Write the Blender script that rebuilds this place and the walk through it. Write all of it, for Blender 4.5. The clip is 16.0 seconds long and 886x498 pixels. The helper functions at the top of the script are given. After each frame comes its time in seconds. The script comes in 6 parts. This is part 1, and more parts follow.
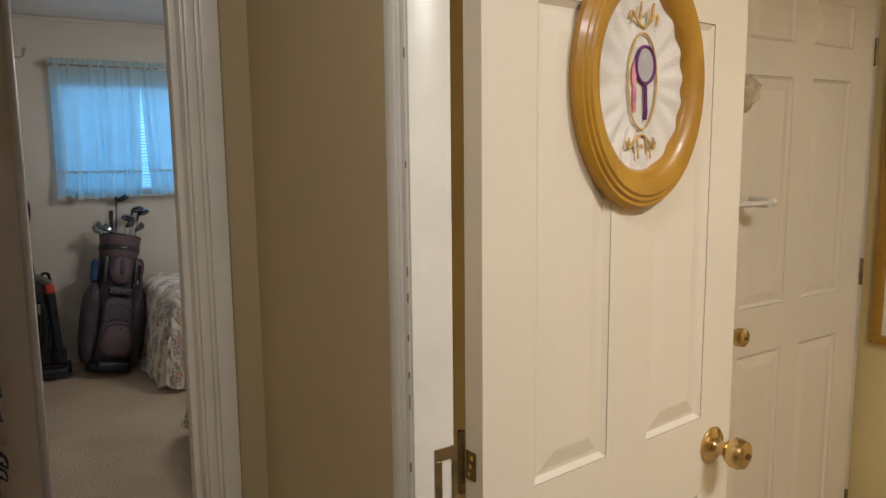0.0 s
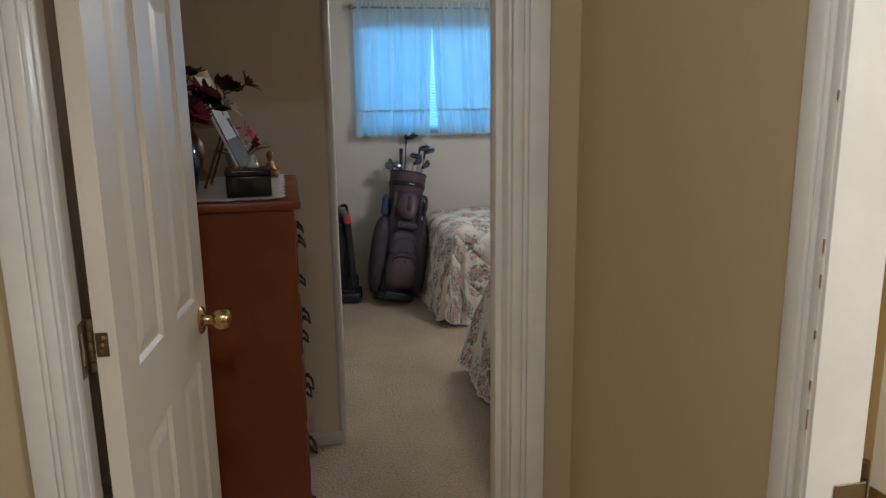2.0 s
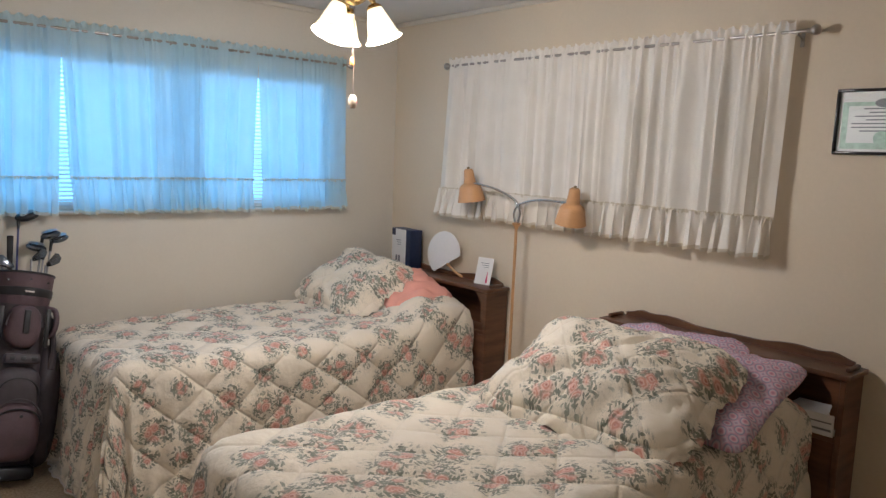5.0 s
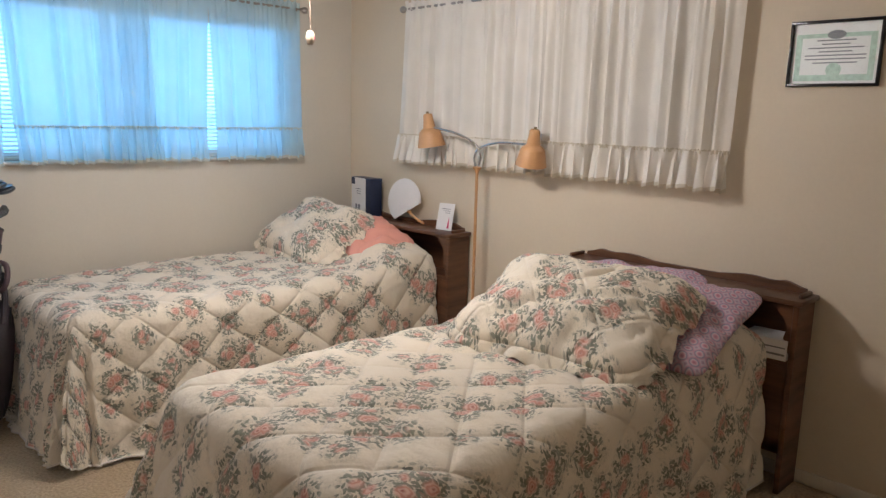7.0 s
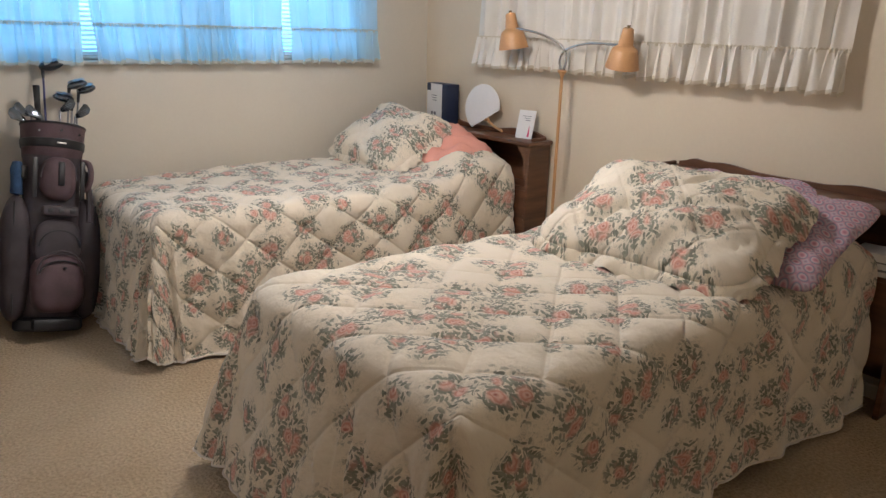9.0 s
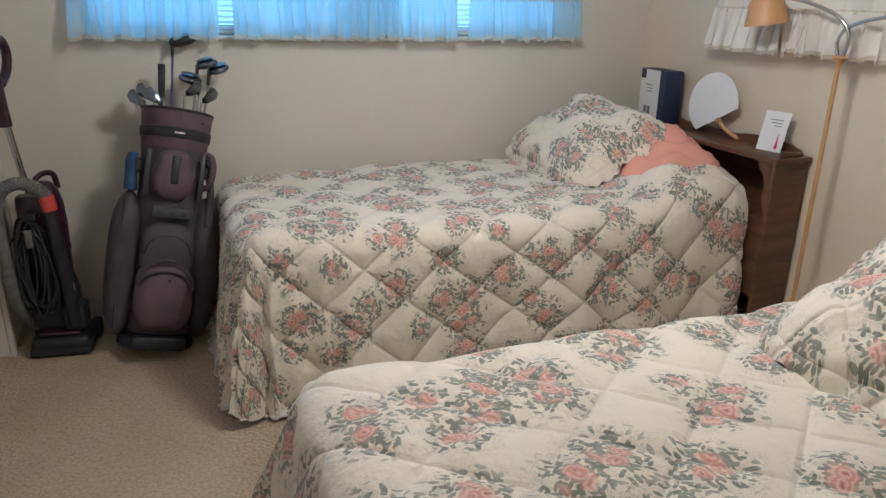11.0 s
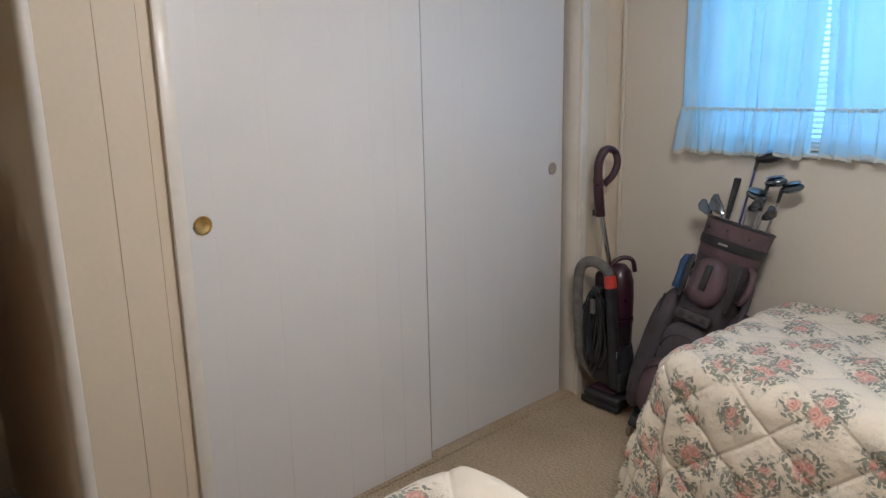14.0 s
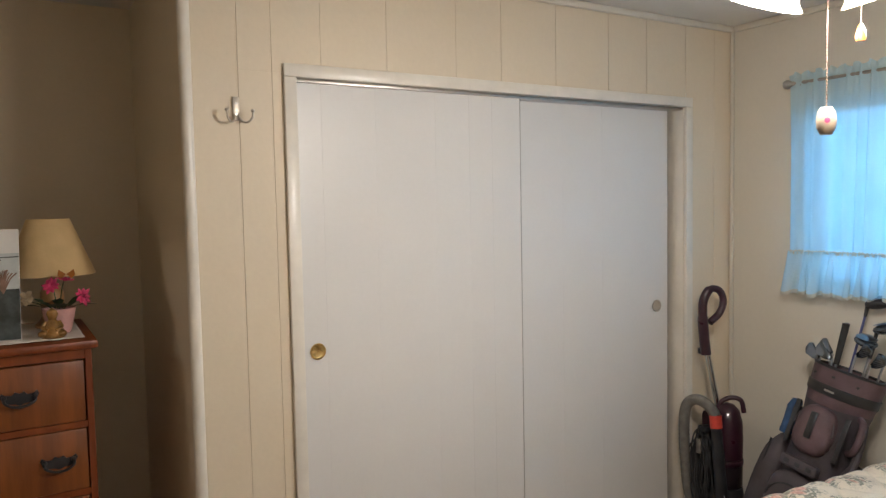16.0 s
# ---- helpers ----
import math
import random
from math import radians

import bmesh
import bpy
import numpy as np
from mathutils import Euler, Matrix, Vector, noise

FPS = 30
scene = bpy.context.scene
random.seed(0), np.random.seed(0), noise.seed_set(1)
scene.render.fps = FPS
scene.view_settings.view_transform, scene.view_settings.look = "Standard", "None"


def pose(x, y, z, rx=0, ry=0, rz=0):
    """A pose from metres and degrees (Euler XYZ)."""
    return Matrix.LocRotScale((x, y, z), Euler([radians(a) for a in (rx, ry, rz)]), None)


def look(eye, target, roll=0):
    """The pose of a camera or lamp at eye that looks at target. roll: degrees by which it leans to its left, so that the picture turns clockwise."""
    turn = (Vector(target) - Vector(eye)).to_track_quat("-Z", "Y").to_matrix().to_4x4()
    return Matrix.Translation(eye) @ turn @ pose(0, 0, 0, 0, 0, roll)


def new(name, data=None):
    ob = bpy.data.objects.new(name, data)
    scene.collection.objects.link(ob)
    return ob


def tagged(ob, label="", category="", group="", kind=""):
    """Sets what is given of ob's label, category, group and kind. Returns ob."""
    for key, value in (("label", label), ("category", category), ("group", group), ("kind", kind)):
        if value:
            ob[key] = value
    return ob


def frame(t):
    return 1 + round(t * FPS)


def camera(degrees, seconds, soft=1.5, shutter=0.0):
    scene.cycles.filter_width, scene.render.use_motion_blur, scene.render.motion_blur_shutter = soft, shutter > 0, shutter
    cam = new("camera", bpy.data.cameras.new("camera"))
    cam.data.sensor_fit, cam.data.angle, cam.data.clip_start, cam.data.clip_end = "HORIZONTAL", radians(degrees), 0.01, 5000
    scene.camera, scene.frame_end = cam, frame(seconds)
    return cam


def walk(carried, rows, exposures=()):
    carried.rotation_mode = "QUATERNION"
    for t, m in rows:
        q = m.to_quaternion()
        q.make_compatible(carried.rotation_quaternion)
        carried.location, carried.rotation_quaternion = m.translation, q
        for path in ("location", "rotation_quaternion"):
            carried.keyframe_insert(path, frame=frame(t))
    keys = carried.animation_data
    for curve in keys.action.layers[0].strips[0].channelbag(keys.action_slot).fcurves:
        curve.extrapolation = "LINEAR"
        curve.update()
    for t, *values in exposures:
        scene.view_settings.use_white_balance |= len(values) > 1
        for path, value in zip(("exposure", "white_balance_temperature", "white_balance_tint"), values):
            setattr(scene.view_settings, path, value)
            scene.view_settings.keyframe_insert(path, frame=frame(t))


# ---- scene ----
cam = camera(62.5, 16.0, soft=1.4)
PATH = [
    (0, (-0.173, -1.433, 1.51), (0.901, 0.232, 1.238), -0.6),
    (0.5, (-0.157, -1.54, 1.504), (0.657, 0.253, 1.152), 0.0),
    (1, (-0.124, -1.621, 1.493), (0.469, 0.247, 1.095), 0.1),
    (1.5, (-0.145, -1.494, 1.49), (0.313, 0.407, 1.07), -0.3),
    (2, (-0.193, -1.217, 1.498), (0.215, 0.695, 1.08), -0.8),
    (2.5, (-0.184, -0.89, 1.498), (0.234, 1.022, 1.088), -0.8),
    (3, (-0.219, -0.553, 1.505), (0.267, 1.344, 1.1), 0.7),
    (3.5, (-0.23, -0.227, 1.507), (0.461, 1.606, 1.104), 1.0),
    (4, (-0.16, -0.004, 1.511), (0.754, 1.737, 1.147), 1.9),
    (4.5, (-0.043, 0.129, 1.526), (1.073, 1.761, 1.227), 2.3),
    (5, (-0.029, 0.213, 1.566), (1.263, 1.718, 1.309), 2.3),
    (5.2, (-0.005, 0.222, 1.569), (1.335, 1.686, 1.323), 2.2),
    (7.3, (-0.059, 0.225, 1.446), (1.305, 1.634, 1.056), 1.7),
    (7.5, (-0.058, 0.219, 1.423), (1.28, 1.645, 1.005), 1.8),
    (8, (-0.064, 0.222, 1.397), (1.219, 1.673, 0.9), 1.8),
    (8.2, (-0.067, 0.22, 1.396), (1.196, 1.678, 0.867), 1.8),
    (10.3, (0.286, 0.829, 1.367), (1.305, 2.433, 0.741), 1.2),
    (10.5, (0.385, 0.897, 1.353), (1.323, 2.548, 0.725), 1.1),
    (11, (0.635, 1.019, 1.373), (1.321, 2.781, 0.721), 1.4),
    (11.5, (0.947, 1.072, 1.386), (1.274, 2.92, 0.694), 1.6),
    (12, (1.23, 1.215, 1.334), (1.127, 3.079, 0.617), 2.3),
    (12.5, (1.444, 1.318, 1.343), (0.848, 3.1, 0.66), 2.0),
    (13, (1.682, 1.351, 1.4), (0.715, 2.986, 0.773), 1.6),
    (13.5, (1.848, 1.3, 1.452), (0.63, 2.794, 0.917), -0.0),
    (14, (1.995, 1.258, 1.51), (0.575, 2.594, 1.064), -1.3),
    (14.5, (2.171, 1.285, 1.541), (0.6, 2.477, 1.205), -1.6),
    (15, (2.282, 1.299, 1.567), (0.625, 2.39, 1.313), -1.7),
    (15.5, (2.317, 1.29, 1.591), (0.623, 2.338, 1.409), -1.5),
    (16, (2.322, 1.28, 1.611), (0.614, 2.314, 1.488), -1.1),
]
walk(cam, [(t, look(eye, target, roll)) for t, eye, target, roll in PATH],
     exposures=[(0, -0.42, 5350, 11), (1.5, -0.34, 5100, 10), (2.0, -0.16, 5000, 10), (2.5, 0.08, 4800, 10), (3.0, 0.20, 4600, 9), (3.5, 0.28, 4500, 9), (4.0, 0.42, 5350, 15), (5.0, 0.22, 5450, 14), (8.0, 0.42, 5600, 15), (10.5, 0.36, 5300, 11), (11.2, 0.26, 5200, 10), (13.0, 0.20, 5200, 11), (14.5, 0.33, 5500, 14), (16, 0.42, 5750, 11)])

# ---------------------------------------------------------------- world, sun, large lights
world = bpy.data.worlds.new("sky")
scene.world = world
world.use_nodes = True
wn = world.node_tree.nodes
sky = wn.new("ShaderNodeTexSky")
sky.sky_type, sky.sun_disc = "NISHITA", False
sky.sun_elevation, sky.sun_rotation = radians(48), radians(200)
wn["Background"].inputs["Strength"].default_value = 0.10
world.node_tree.links.new(sky.outputs["Color"], wn["Background"].inputs["Color"])

sun = new("sun", bpy.data.lights.new("sun", "SUN"))
sun.data.energy, sun.data.angle, sun.data.color = 3.0, radians(0.5), (1.0, 0.95, 0.87)
sun.matrix_world = look((0, 0, 30), (6, 20, 0))


def area_lamp(name, eye, target, sx, sy, watts, colour):
    lamp = new(name, bpy.data.lights.new(name, "AREA"))
    lamp.data.shape, lamp.data.size, lamp.data.size_y = "RECTANGLE", sx, sy
    lamp.data.energy, lamp.data.color = watts, colour
    lamp.matrix_world = look(eye, target)
    return lamp


def point_lamp(name, place, watts, colour, radius):
    lamp = new(name, bpy.data.lights.new(name, "POINT"))
    lamp.data.energy, lamp.data.color, lamp.data.shadow_soft_size = watts, colour, radius
    lamp.location = place
    return lamp


XE, YN, ZC = 3.03, 4.337, 2.432          # east wall, north wall, ceiling
XW = -0.95                               # west wall of the dresser alcove
YA = 1.775                               # end of the closet
WARM = (1.0, 0.87, 0.70)
area_lamp("window_skylight", (1.45, 4.52, 1.60), (1.45, 3.5, 1.55), 2.30, 0.86, 12.5, (0.20, 0.61, 1.0))
FAN = Vector((1.53, 2.60, 0.0))
for k in range(3):
    a = radians(75 + 120 * k)
    point_lamp("fan_bulb", (FAN.x + 0.120 * math.cos(a), FAN.y + 0.120 * math.sin(a), 1.966), 16, WARM, 0.045)
area_lamp("bathroom_ceiling_lamp", (1.00, -1.95, 2.38), (1.00, -1.95, 0), 0.5, 0.3, 38, (1.0, 0.88, 0.70))
# unseen lamp added to brighten the hall and the open bedroom door
area_lamp("hall_fill_lamp", (-0.25, -1.30, 2.38), (-0.25, -1.30, 0), 0.25, 0.25, 12, (1.0, 0.90, 0.74))

# ---------------------------------------------------------------- materials
def nodes_of(m):
    m.use_nodes = True
    return m.node_tree.nodes, m.node_tree.links, m.node_tree.nodes["Principled BSDF"]


def material(name, colour, rough=0.6, metal=0.0, vary=0.12, scale=6.0, fine=80.0, bump=0.15, grain=(1, 1, 1), second=None, coat=0.0, per_object=0.0, detail=4.0, relief=0.004):
    """A surface with broad stains, fine grain and a fine relief, at real size in metres."""
    m = bpy.data.materials.new(name)
    n, l, bsdf = nodes_of(m)
    tc = n.new("ShaderNodeTexCoord")
    mp = n.new("ShaderNodeMapping")
    mp.inputs["Scale"].default_value = grain
    l.new(tc.outputs["Object"], mp.inputs["Vector"])
    big, small = n.new("ShaderNodeTexNoise"), n.new("ShaderNodeTexNoise")
    big.inputs["Scale"].default_value, small.inputs["Scale"].default_value = scale, fine
    big.inputs["Detail"].default_value = detail
    for t in (big, small):
        l.new(mp.outputs["Vector"], t.inputs["Vector"])
    mix = n.new("ShaderNodeMix")
    mix.data_type = "RGBA"
    c2 = second or tuple(c * (1 - 2.2 * vary) for c in colour)
    mix.inputs["A"].default_value, mix.inputs["B"].default_value = (*colour, 1), (*c2, 1)
    ramp = n.new("ShaderNodeMapRange")
    ramp.inputs["From Min"].default_value, ramp.inputs["From Max"].default_value = 0.35, 0.70
    l.new(big.outputs["Fac"], ramp.inputs["Value"])
    l.new(ramp.outputs["Result"], mix.inputs["Factor"])
    hsv = n.new("ShaderNodeHueSaturation")
    val = n.new("ShaderNodeMapRange")
    val.inputs["To Min"].default_value, val.inputs["To Max"].default_value = 1 - vary, 1 + vary
    l.new(small.outputs["Fac"], val.inputs["Value"])
    l.new(val.outputs["Result"], hsv.inputs["Value"])
    l.new(mix.outputs["Result"], hsv.inputs["Color"])
    out = hsv.outputs["Color"]
    if per_object:
        oi, h2, v2 = n.new("ShaderNodeObjectInfo"), n.new("ShaderNodeHueSaturation"), n.new("ShaderNodeMapRange")
        v2.inputs["To Min"].default_value, v2.inputs["To Max"].default_value = 1 - per_object, 1 + per_object
        l.new(oi.outputs["Random"], v2.inputs["Value"])
        l.new(v2.outputs["Result"], h2.inputs["Value"])
        l.new(out, h2.inputs["Color"])
        out = h2.outputs["Color"]
    l.new(out, bsdf.inputs["Base Color"])
    rr = n.new("ShaderNodeMapRange")
    rr.inputs["To Min"].default_value, rr.inputs["To Max"].default_value = max(0.03, rough - 0.08), min(1, rough + 0.08)
    l.new(big.outputs["Fac"], rr.inputs["Value"])
    l.new(rr.outputs["Result"], bsdf.inputs["Roughness"])
    bsdf.inputs["Metallic"].default_value = metal
    bsdf.inputs["Coat Weight"].default_value = coat
    if bump:
        b = n.new("ShaderNodeBump")
        b.inputs["Strength"].default_value, b.inputs["Distance"].default_value = bump, relief
        l.new(small.outputs["Fac"], b.inputs["Height"])
        l.new(b.outputs["Normal"], bsdf.inputs["Normal"])
    return m


def glowing(name, colour, strength, base=(0.9, 0.85, 0.75)):
    m = material(name, base, 0.35, vary=0.04)
    b = m.node_tree.nodes["Principled BSDF"]
    b.inputs["Emission Color"].default_value, b.inputs["Emission Strength"].default_value = (*colour, 1), strength
    return m


def sheer(name, colour, clear, through_light, stripes=0.0):
    """Thin cloth: part open weave, part light let through, part diffuse."""
    m = bpy.data.materials.new(name)
    n, l, bsdf = nodes_of(m)
    n.remove(bsdf)
    tc, weave, wob = n.new("ShaderNodeTexCoord"), n.new("ShaderNodeTexNoise"), n.new("ShaderNodeTexNoise")
    weave.inputs["Scale"].default_value, wob.inputs["Scale"].default_value = 240, 5
    l.new(tc.outputs["Object"], weave.inputs["Vector"])
    l.new(tc.outputs["Object"], wob.inputs["Vector"])
    d, t, c = n.new("ShaderNodeBsdfDiffuse"), n.new("ShaderNodeBsdfTranslucent"), n.new("ShaderNodeBsdfTransparent")
    hsv, vr = n.new("ShaderNodeHueSaturation"), n.new("ShaderNodeMapRange")
    vr.inputs["To Min"].default_value, vr.inputs["To Max"].default_value = 0.86, 1.08
    l.new(wob.outputs["Fac"], vr.inputs["Value"])
    hsv.inputs["Color"].default_value = (*colour, 1)
    l.new(vr.outputs["Result"], hsv.inputs["Value"])
    for s in (d, t):
        l.new(hsv.outputs["Color"], s.inputs["Color"])
    m1, m2 = n.new("ShaderNodeMixShader"), n.new("ShaderNodeMixShader")
    m1.inputs["Fac"].default_value = through_light
    cr = n.new("ShaderNodeMapRange")
    cr.inputs["To Min"].default_value, cr.inputs["To Max"].default_value = max(0, clear - 0.05), clear + 0.05
    l.new(weave.outputs["Fac"], cr.inputs["Value"])
    l.new(cr.outputs["Result"], m2.inputs["Fac"])
    l.new(d.outputs["BSDF"], m1.inputs[1])
    l.new(t.outputs["BSDF"], m1.inputs[2])
    l.new(m1.outputs["Shader"], m2.inputs[1])
    l.new(c.outputs["BSDF"], m2.inputs[2])
    l.new(m2.outputs["Shader"], n["Material Output"].inputs["Surface"])
    return m


def floral(name, ground, pinks, greens, scale=1.0, density=0.33):
    """Printed cloth: clusters of roses ringed by leaves, laid out in metres on the cloth's own coordinates."""
    m = bpy.data.materials.new(name)
    n, l, bsdf = nodes_of(m)
    uv = n.new("ShaderNodeUVMap")
    wob = n.new("ShaderNodeTexNoise")
    wob.inputs["Scale"].default_value, wob.inputs["Detail"].default_value = 20 * scale, 4
    l.new(uv.outputs["UV"], wob.inputs["Vector"])
    off = n.new("ShaderNodeVectorMath")
    off.operation = "MULTIPLY_ADD"
    off.inputs[1].default_value = (0.034 / scale,) * 3
    l.new(wob.outputs["Color"], off.inputs[0])
    l.new(uv.outputs["UV"], off.inputs[2])

    def voronoi(s, rnd, src, sx=1.0):
        v = n.new("ShaderNodeTexVoronoi")
        v.voronoi_dimensions = "2D"
        v.inputs["Scale"].default_value, v.inputs["Randomness"].default_value = s * scale, rnd
        if sx != 1.0:
            mp = n.new("ShaderNodeMapping")
            mp.inputs["Scale"].default_value = (sx, 1, 1)
            mp.inputs["Rotation"].default_value = (0, 0, 0.7)
            l.new(src, mp.inputs["Vector"])
            src = mp.outputs["Vector"]
        l.new(src, v.inputs["Vector"])
        return v

    def calc(op, a, b=None, clamp=False):
        x = n.new("ShaderNodeMath")
        x.operation, x.use_clamp = op, clamp
        for i, s in enumerate((a, b)):
            if s is None:
                continue
            if isinstance(s, (int, float)):
                x.inputs[i].default_value = s
            else:
                l.new(s, x.inputs[i])
        return x.outputs[0]

    def step(s, lo, hi):
        r = n.new("ShaderNodeMapRange")
        r.inputs["From Min"].default_value, r.inputs["From Max"].default_value = lo, hi
        l.new(s, r.inputs["Value"])
        return r.outputs["Result"]

    def soft_noise(s, detail, distort, src):
        t = n.new("ShaderNodeTexNoise")
        t.noise_dimensions = "2D"
        t.inputs["Scale"].default_value, t.inputs["Detail"].default_value, t.inputs["Distortion"].default_value = s * scale, detail, distort
        l.new(src, t.inputs["Vector"])
        return t

    def blend(fac, a, b):
        x = n.new("ShaderNodeMix")
        x.data_type = "RGBA"
        l.new(fac, x.inputs["Factor"])
        for key, s in (("A", a), ("B", b)):
            if isinstance(s, tuple):
                x.inputs[key].default_value = (*s, 1)
            else:
                l.new(s, x.inputs[key])
        return x.outputs["Result"]

    cluster = voronoi(6.0, 0.95, off.outputs[0])
    rose = voronoi(18, 0.8, off.outputs[0])
    d1, d2 = cluster.outputs["Distance"], rose.outputs["Distance"]
    sep = n.new("ShaderNodeSeparateColor")
    l.new(cluster.outputs["Color"], sep.inputs["Color"])
    # clusters of unlike size: leaves in blotches round a few open roses, with thin sprays beyond
    near_mid = calc("DIVIDE", d1, calc("ADD", calc("MULTIPLY", sep.outputs[0], 0.55), 0.62))

    def leaf_layer(s, angle, keep):
        """Pointed oval leaves lying one way, a share of them left out."""
        mp = n.new("ShaderNodeMapping")
        mp.vector_type = "TEXTURE"
        mp.inputs["Scale"].default_value, mp.inputs["Rotation"].default_value = (2.3, 1, 1), (0, 0, angle)
        l.new(small_off.outputs[0], mp.inputs["Vector"])
        v, pick = voronoi(s, 0.9, mp.outputs["Vector"]), n.new("ShaderNodeSeparateColor")
        l.new(v.outputs["Color"], pick.inputs["Color"])
        return calc("MULTIPLY", step(v.outputs["Distance"], 0.43, 0.36), step(calc("SUBTRACT", pick.outputs[1], calc("MULTIPLY", near_mid, keep / density)), 0.0, 0.04)), pick.outputs[2]

    small_off = n.new("ShaderNodeVectorMath")
    small_off.operation = "MULTIPLY_ADD"
    small_off.inputs[1].default_value = (0.012 / scale,) * 3
    l.new(wob.outputs["Color"], small_off.inputs[0])
    l.new(uv.outputs["UV"], small_off.inputs[2])
    leaf_sets = [leaf_layer(s, a, k) for s, a, k in ((80, 0.5, 0.48), (73, 1.55, 0.54), (88, 2.6, 0.56))]
    leaves = calc("MAXIMUM", calc("MAXIMUM", leaf_sets[0][0], leaf_sets[1][0]), leaf_sets[2][0])
    sprays = soft_noise(88, 2.0, 1.6, uv.outputs["UV"])
    hues = soft_noise(24, 1.0, 0.0, uv.outputs["UV"])
    rose_mask = calc("MULTIPLY", step(near_mid, density * 0.88, density * 0.58), step(d2, 0.56, 0.34))
    leaf_mask = calc("MULTIPLY", step(near_mid, density * 2.1, density * 1.3), leaves)
    haze = calc("MULTIPLY", step(near_mid, density * 1.9, density * 0.9), step(hues.outputs["Fac"], 0.40, 0.58))
    spray = calc("MULTIPLY", step(near_mid, density * 2.3, density * 1.5), step(sprays.outputs["Fac"], 0.54, 0.62))
    petal = step(calc("SINE", calc("ADD", calc("MULTIPLY", d2, 26), calc("MULTIPLY", hues.outputs["Fac"], 9))), -0.8, 0.9)
    pink = blend(petal, pinks[0], pinks[1])
    pink = blend(step(d2, 0.14, 0.0), pink, pinks[2])
    green = blend(leaf_sets[0][1], greens[0], greens[1])
    grey = blend(step(hues.outputs["Fac"], 0.40, 0.60), greens[2], greens[1])
    tone = n.new("ShaderNodeTexNoise")
    tone.inputs["Scale"].default_value = 3.0
    l.new(uv.outputs["UV"], tone.inputs["Vector"])
    cloth = blend(step(tone.outputs["Fac"], 0.3, 0.7), ground, tuple(c * 0.93 for c in ground))
    c = blend(calc("MULTIPLY", haze, 0.28), cloth, greens[2])
    c = blend(calc("MULTIPLY", spray, 0.36), c, grey)
    c = blend(calc("MULTIPLY", leaf_mask, 0.80), c, green)
    c = blend(calc("MULTIPLY", rose_mask, 0.9), c, pink)
    l.new(c, bsdf.inputs["Base Color"])
    bsdf.inputs["Roughness"].default_value = 0.85
    bsdf.inputs["Sheen Weight"].default_value = 0.25
    fine, cre, add = n.new("ShaderNodeTexNoise"), n.new("ShaderNodeTexNoise"), n.new("ShaderNodeMath")
    fine.inputs["Scale"].default_value, cre.inputs["Scale"].default_value = 500, 26
    cre.inputs["Detail"].default_value = 5
    for t in (fine, cre):
        l.new(uv.outputs["UV"], t.inputs["Vector"])
    add.operation = "MULTIPLY_ADD"
    add.inputs[1].default_value = 0.12
    l.new(fine.outputs["Fac"], add.inputs[0])
    l.new(cre.outputs["Fac"], add.inputs[2])
    xyz = n.new("ShaderNodeSeparateXYZ")
    l.new(uv.outputs["UV"], xyz.inputs[0])
    ax = calc("MULTIPLY", xyz.outputs[0], 0.82)
    seams = [calc("PINGPONG", calc("DIVIDE", calc(op, ax, xyz.outputs[1]), 0.235), 0.5) for op in ("ADD", "SUBTRACT")]
    seam = step(calc("MINIMUM", *seams), 0.0, 0.055)
    height = calc("ADD", add.outputs[0], calc("MULTIPLY", seam, 0.55))
    b = n.new("ShaderNodeBump")
    b.inputs["Strength"].default_value, b.inputs["Distance"].default_value = 0.6, 0.014
    l.new(height, b.inputs["Height"])
    l.new(b.outputs["Normal"], bsdf.inputs["Normal"])
    return m


def wood(name, dark, light, rough=0.42, grain=(1, 1, 9), coat=0.15):
    return material(name, light, rough, vary=0.10, scale=3.0, fine=26.0, bump=0.06, grain=grain, second=dark, coat=coat, detail=8)


M = {}
M["wall"] = material("cream_wall_paint", (0.71, 0.61, 0.465), 0.55, vary=0.03, scale=1.2, fine=60, bump=0.05)
M["wall_n"] = material("off_white_wall_paint", (0.68, 0.63, 0.54), 0.6, vary=0.03, scale=1.0, fine=70, bump=0.05)
M["tan"] = material("tan_hall_paint", (0.50, 0.40, 0.225), 0.6, vary=0.03, scale=1.5, fine=70, bump=0.05)
M["yellow"] = material("yellow_bathroom_paint", (0.74, 0.60, 0.30), 0.55, vary=0.03, scale=1.5, bump=0.05)
M["ceiling"] = material("white_ceiling", (0.72, 0.70, 0.66), 0.85, vary=0.04, scale=3, fine=220, bump=0.3)
M["trim"] = material("white_gloss_trim", (0.76, 0.71, 0.63), 0.32, vary=0.05, scale=7, fine=40, bump=0.05)
M["door"] = material("cream_door_paint", (0.78, 0.69, 0.56), 0.36, vary=0.03, scale=2.0, fine=90, bump=0.05)
M["closet"] = material("white_closet_paint", (0.70, 0.68, 0.66), 0.38, vary=0.02, scale=2.0, fine=70, bump=0.04, per_object=0.006)
M["closet_shade"] = material("dark_closet_shade", (0.05, 0.035, 0.02), 0.8, bump=0)
M["carpet"] = material("beige_carpet", (0.53, 0.42, 0.285), 0.95, vary=0.42, scale=2.2, fine=85, bump=1.0, relief=0.015, second=(0.44, 0.335, 0.215), detail=6)
M["vinyl"] = material("bath_vinyl", (0.5, 0.42, 0.3), 0.4)
M["brass"] = material("brass", (0.72, 0.52, 0.22), 0.22, 1.0, vary=0.12, scale=30, bump=0.03)
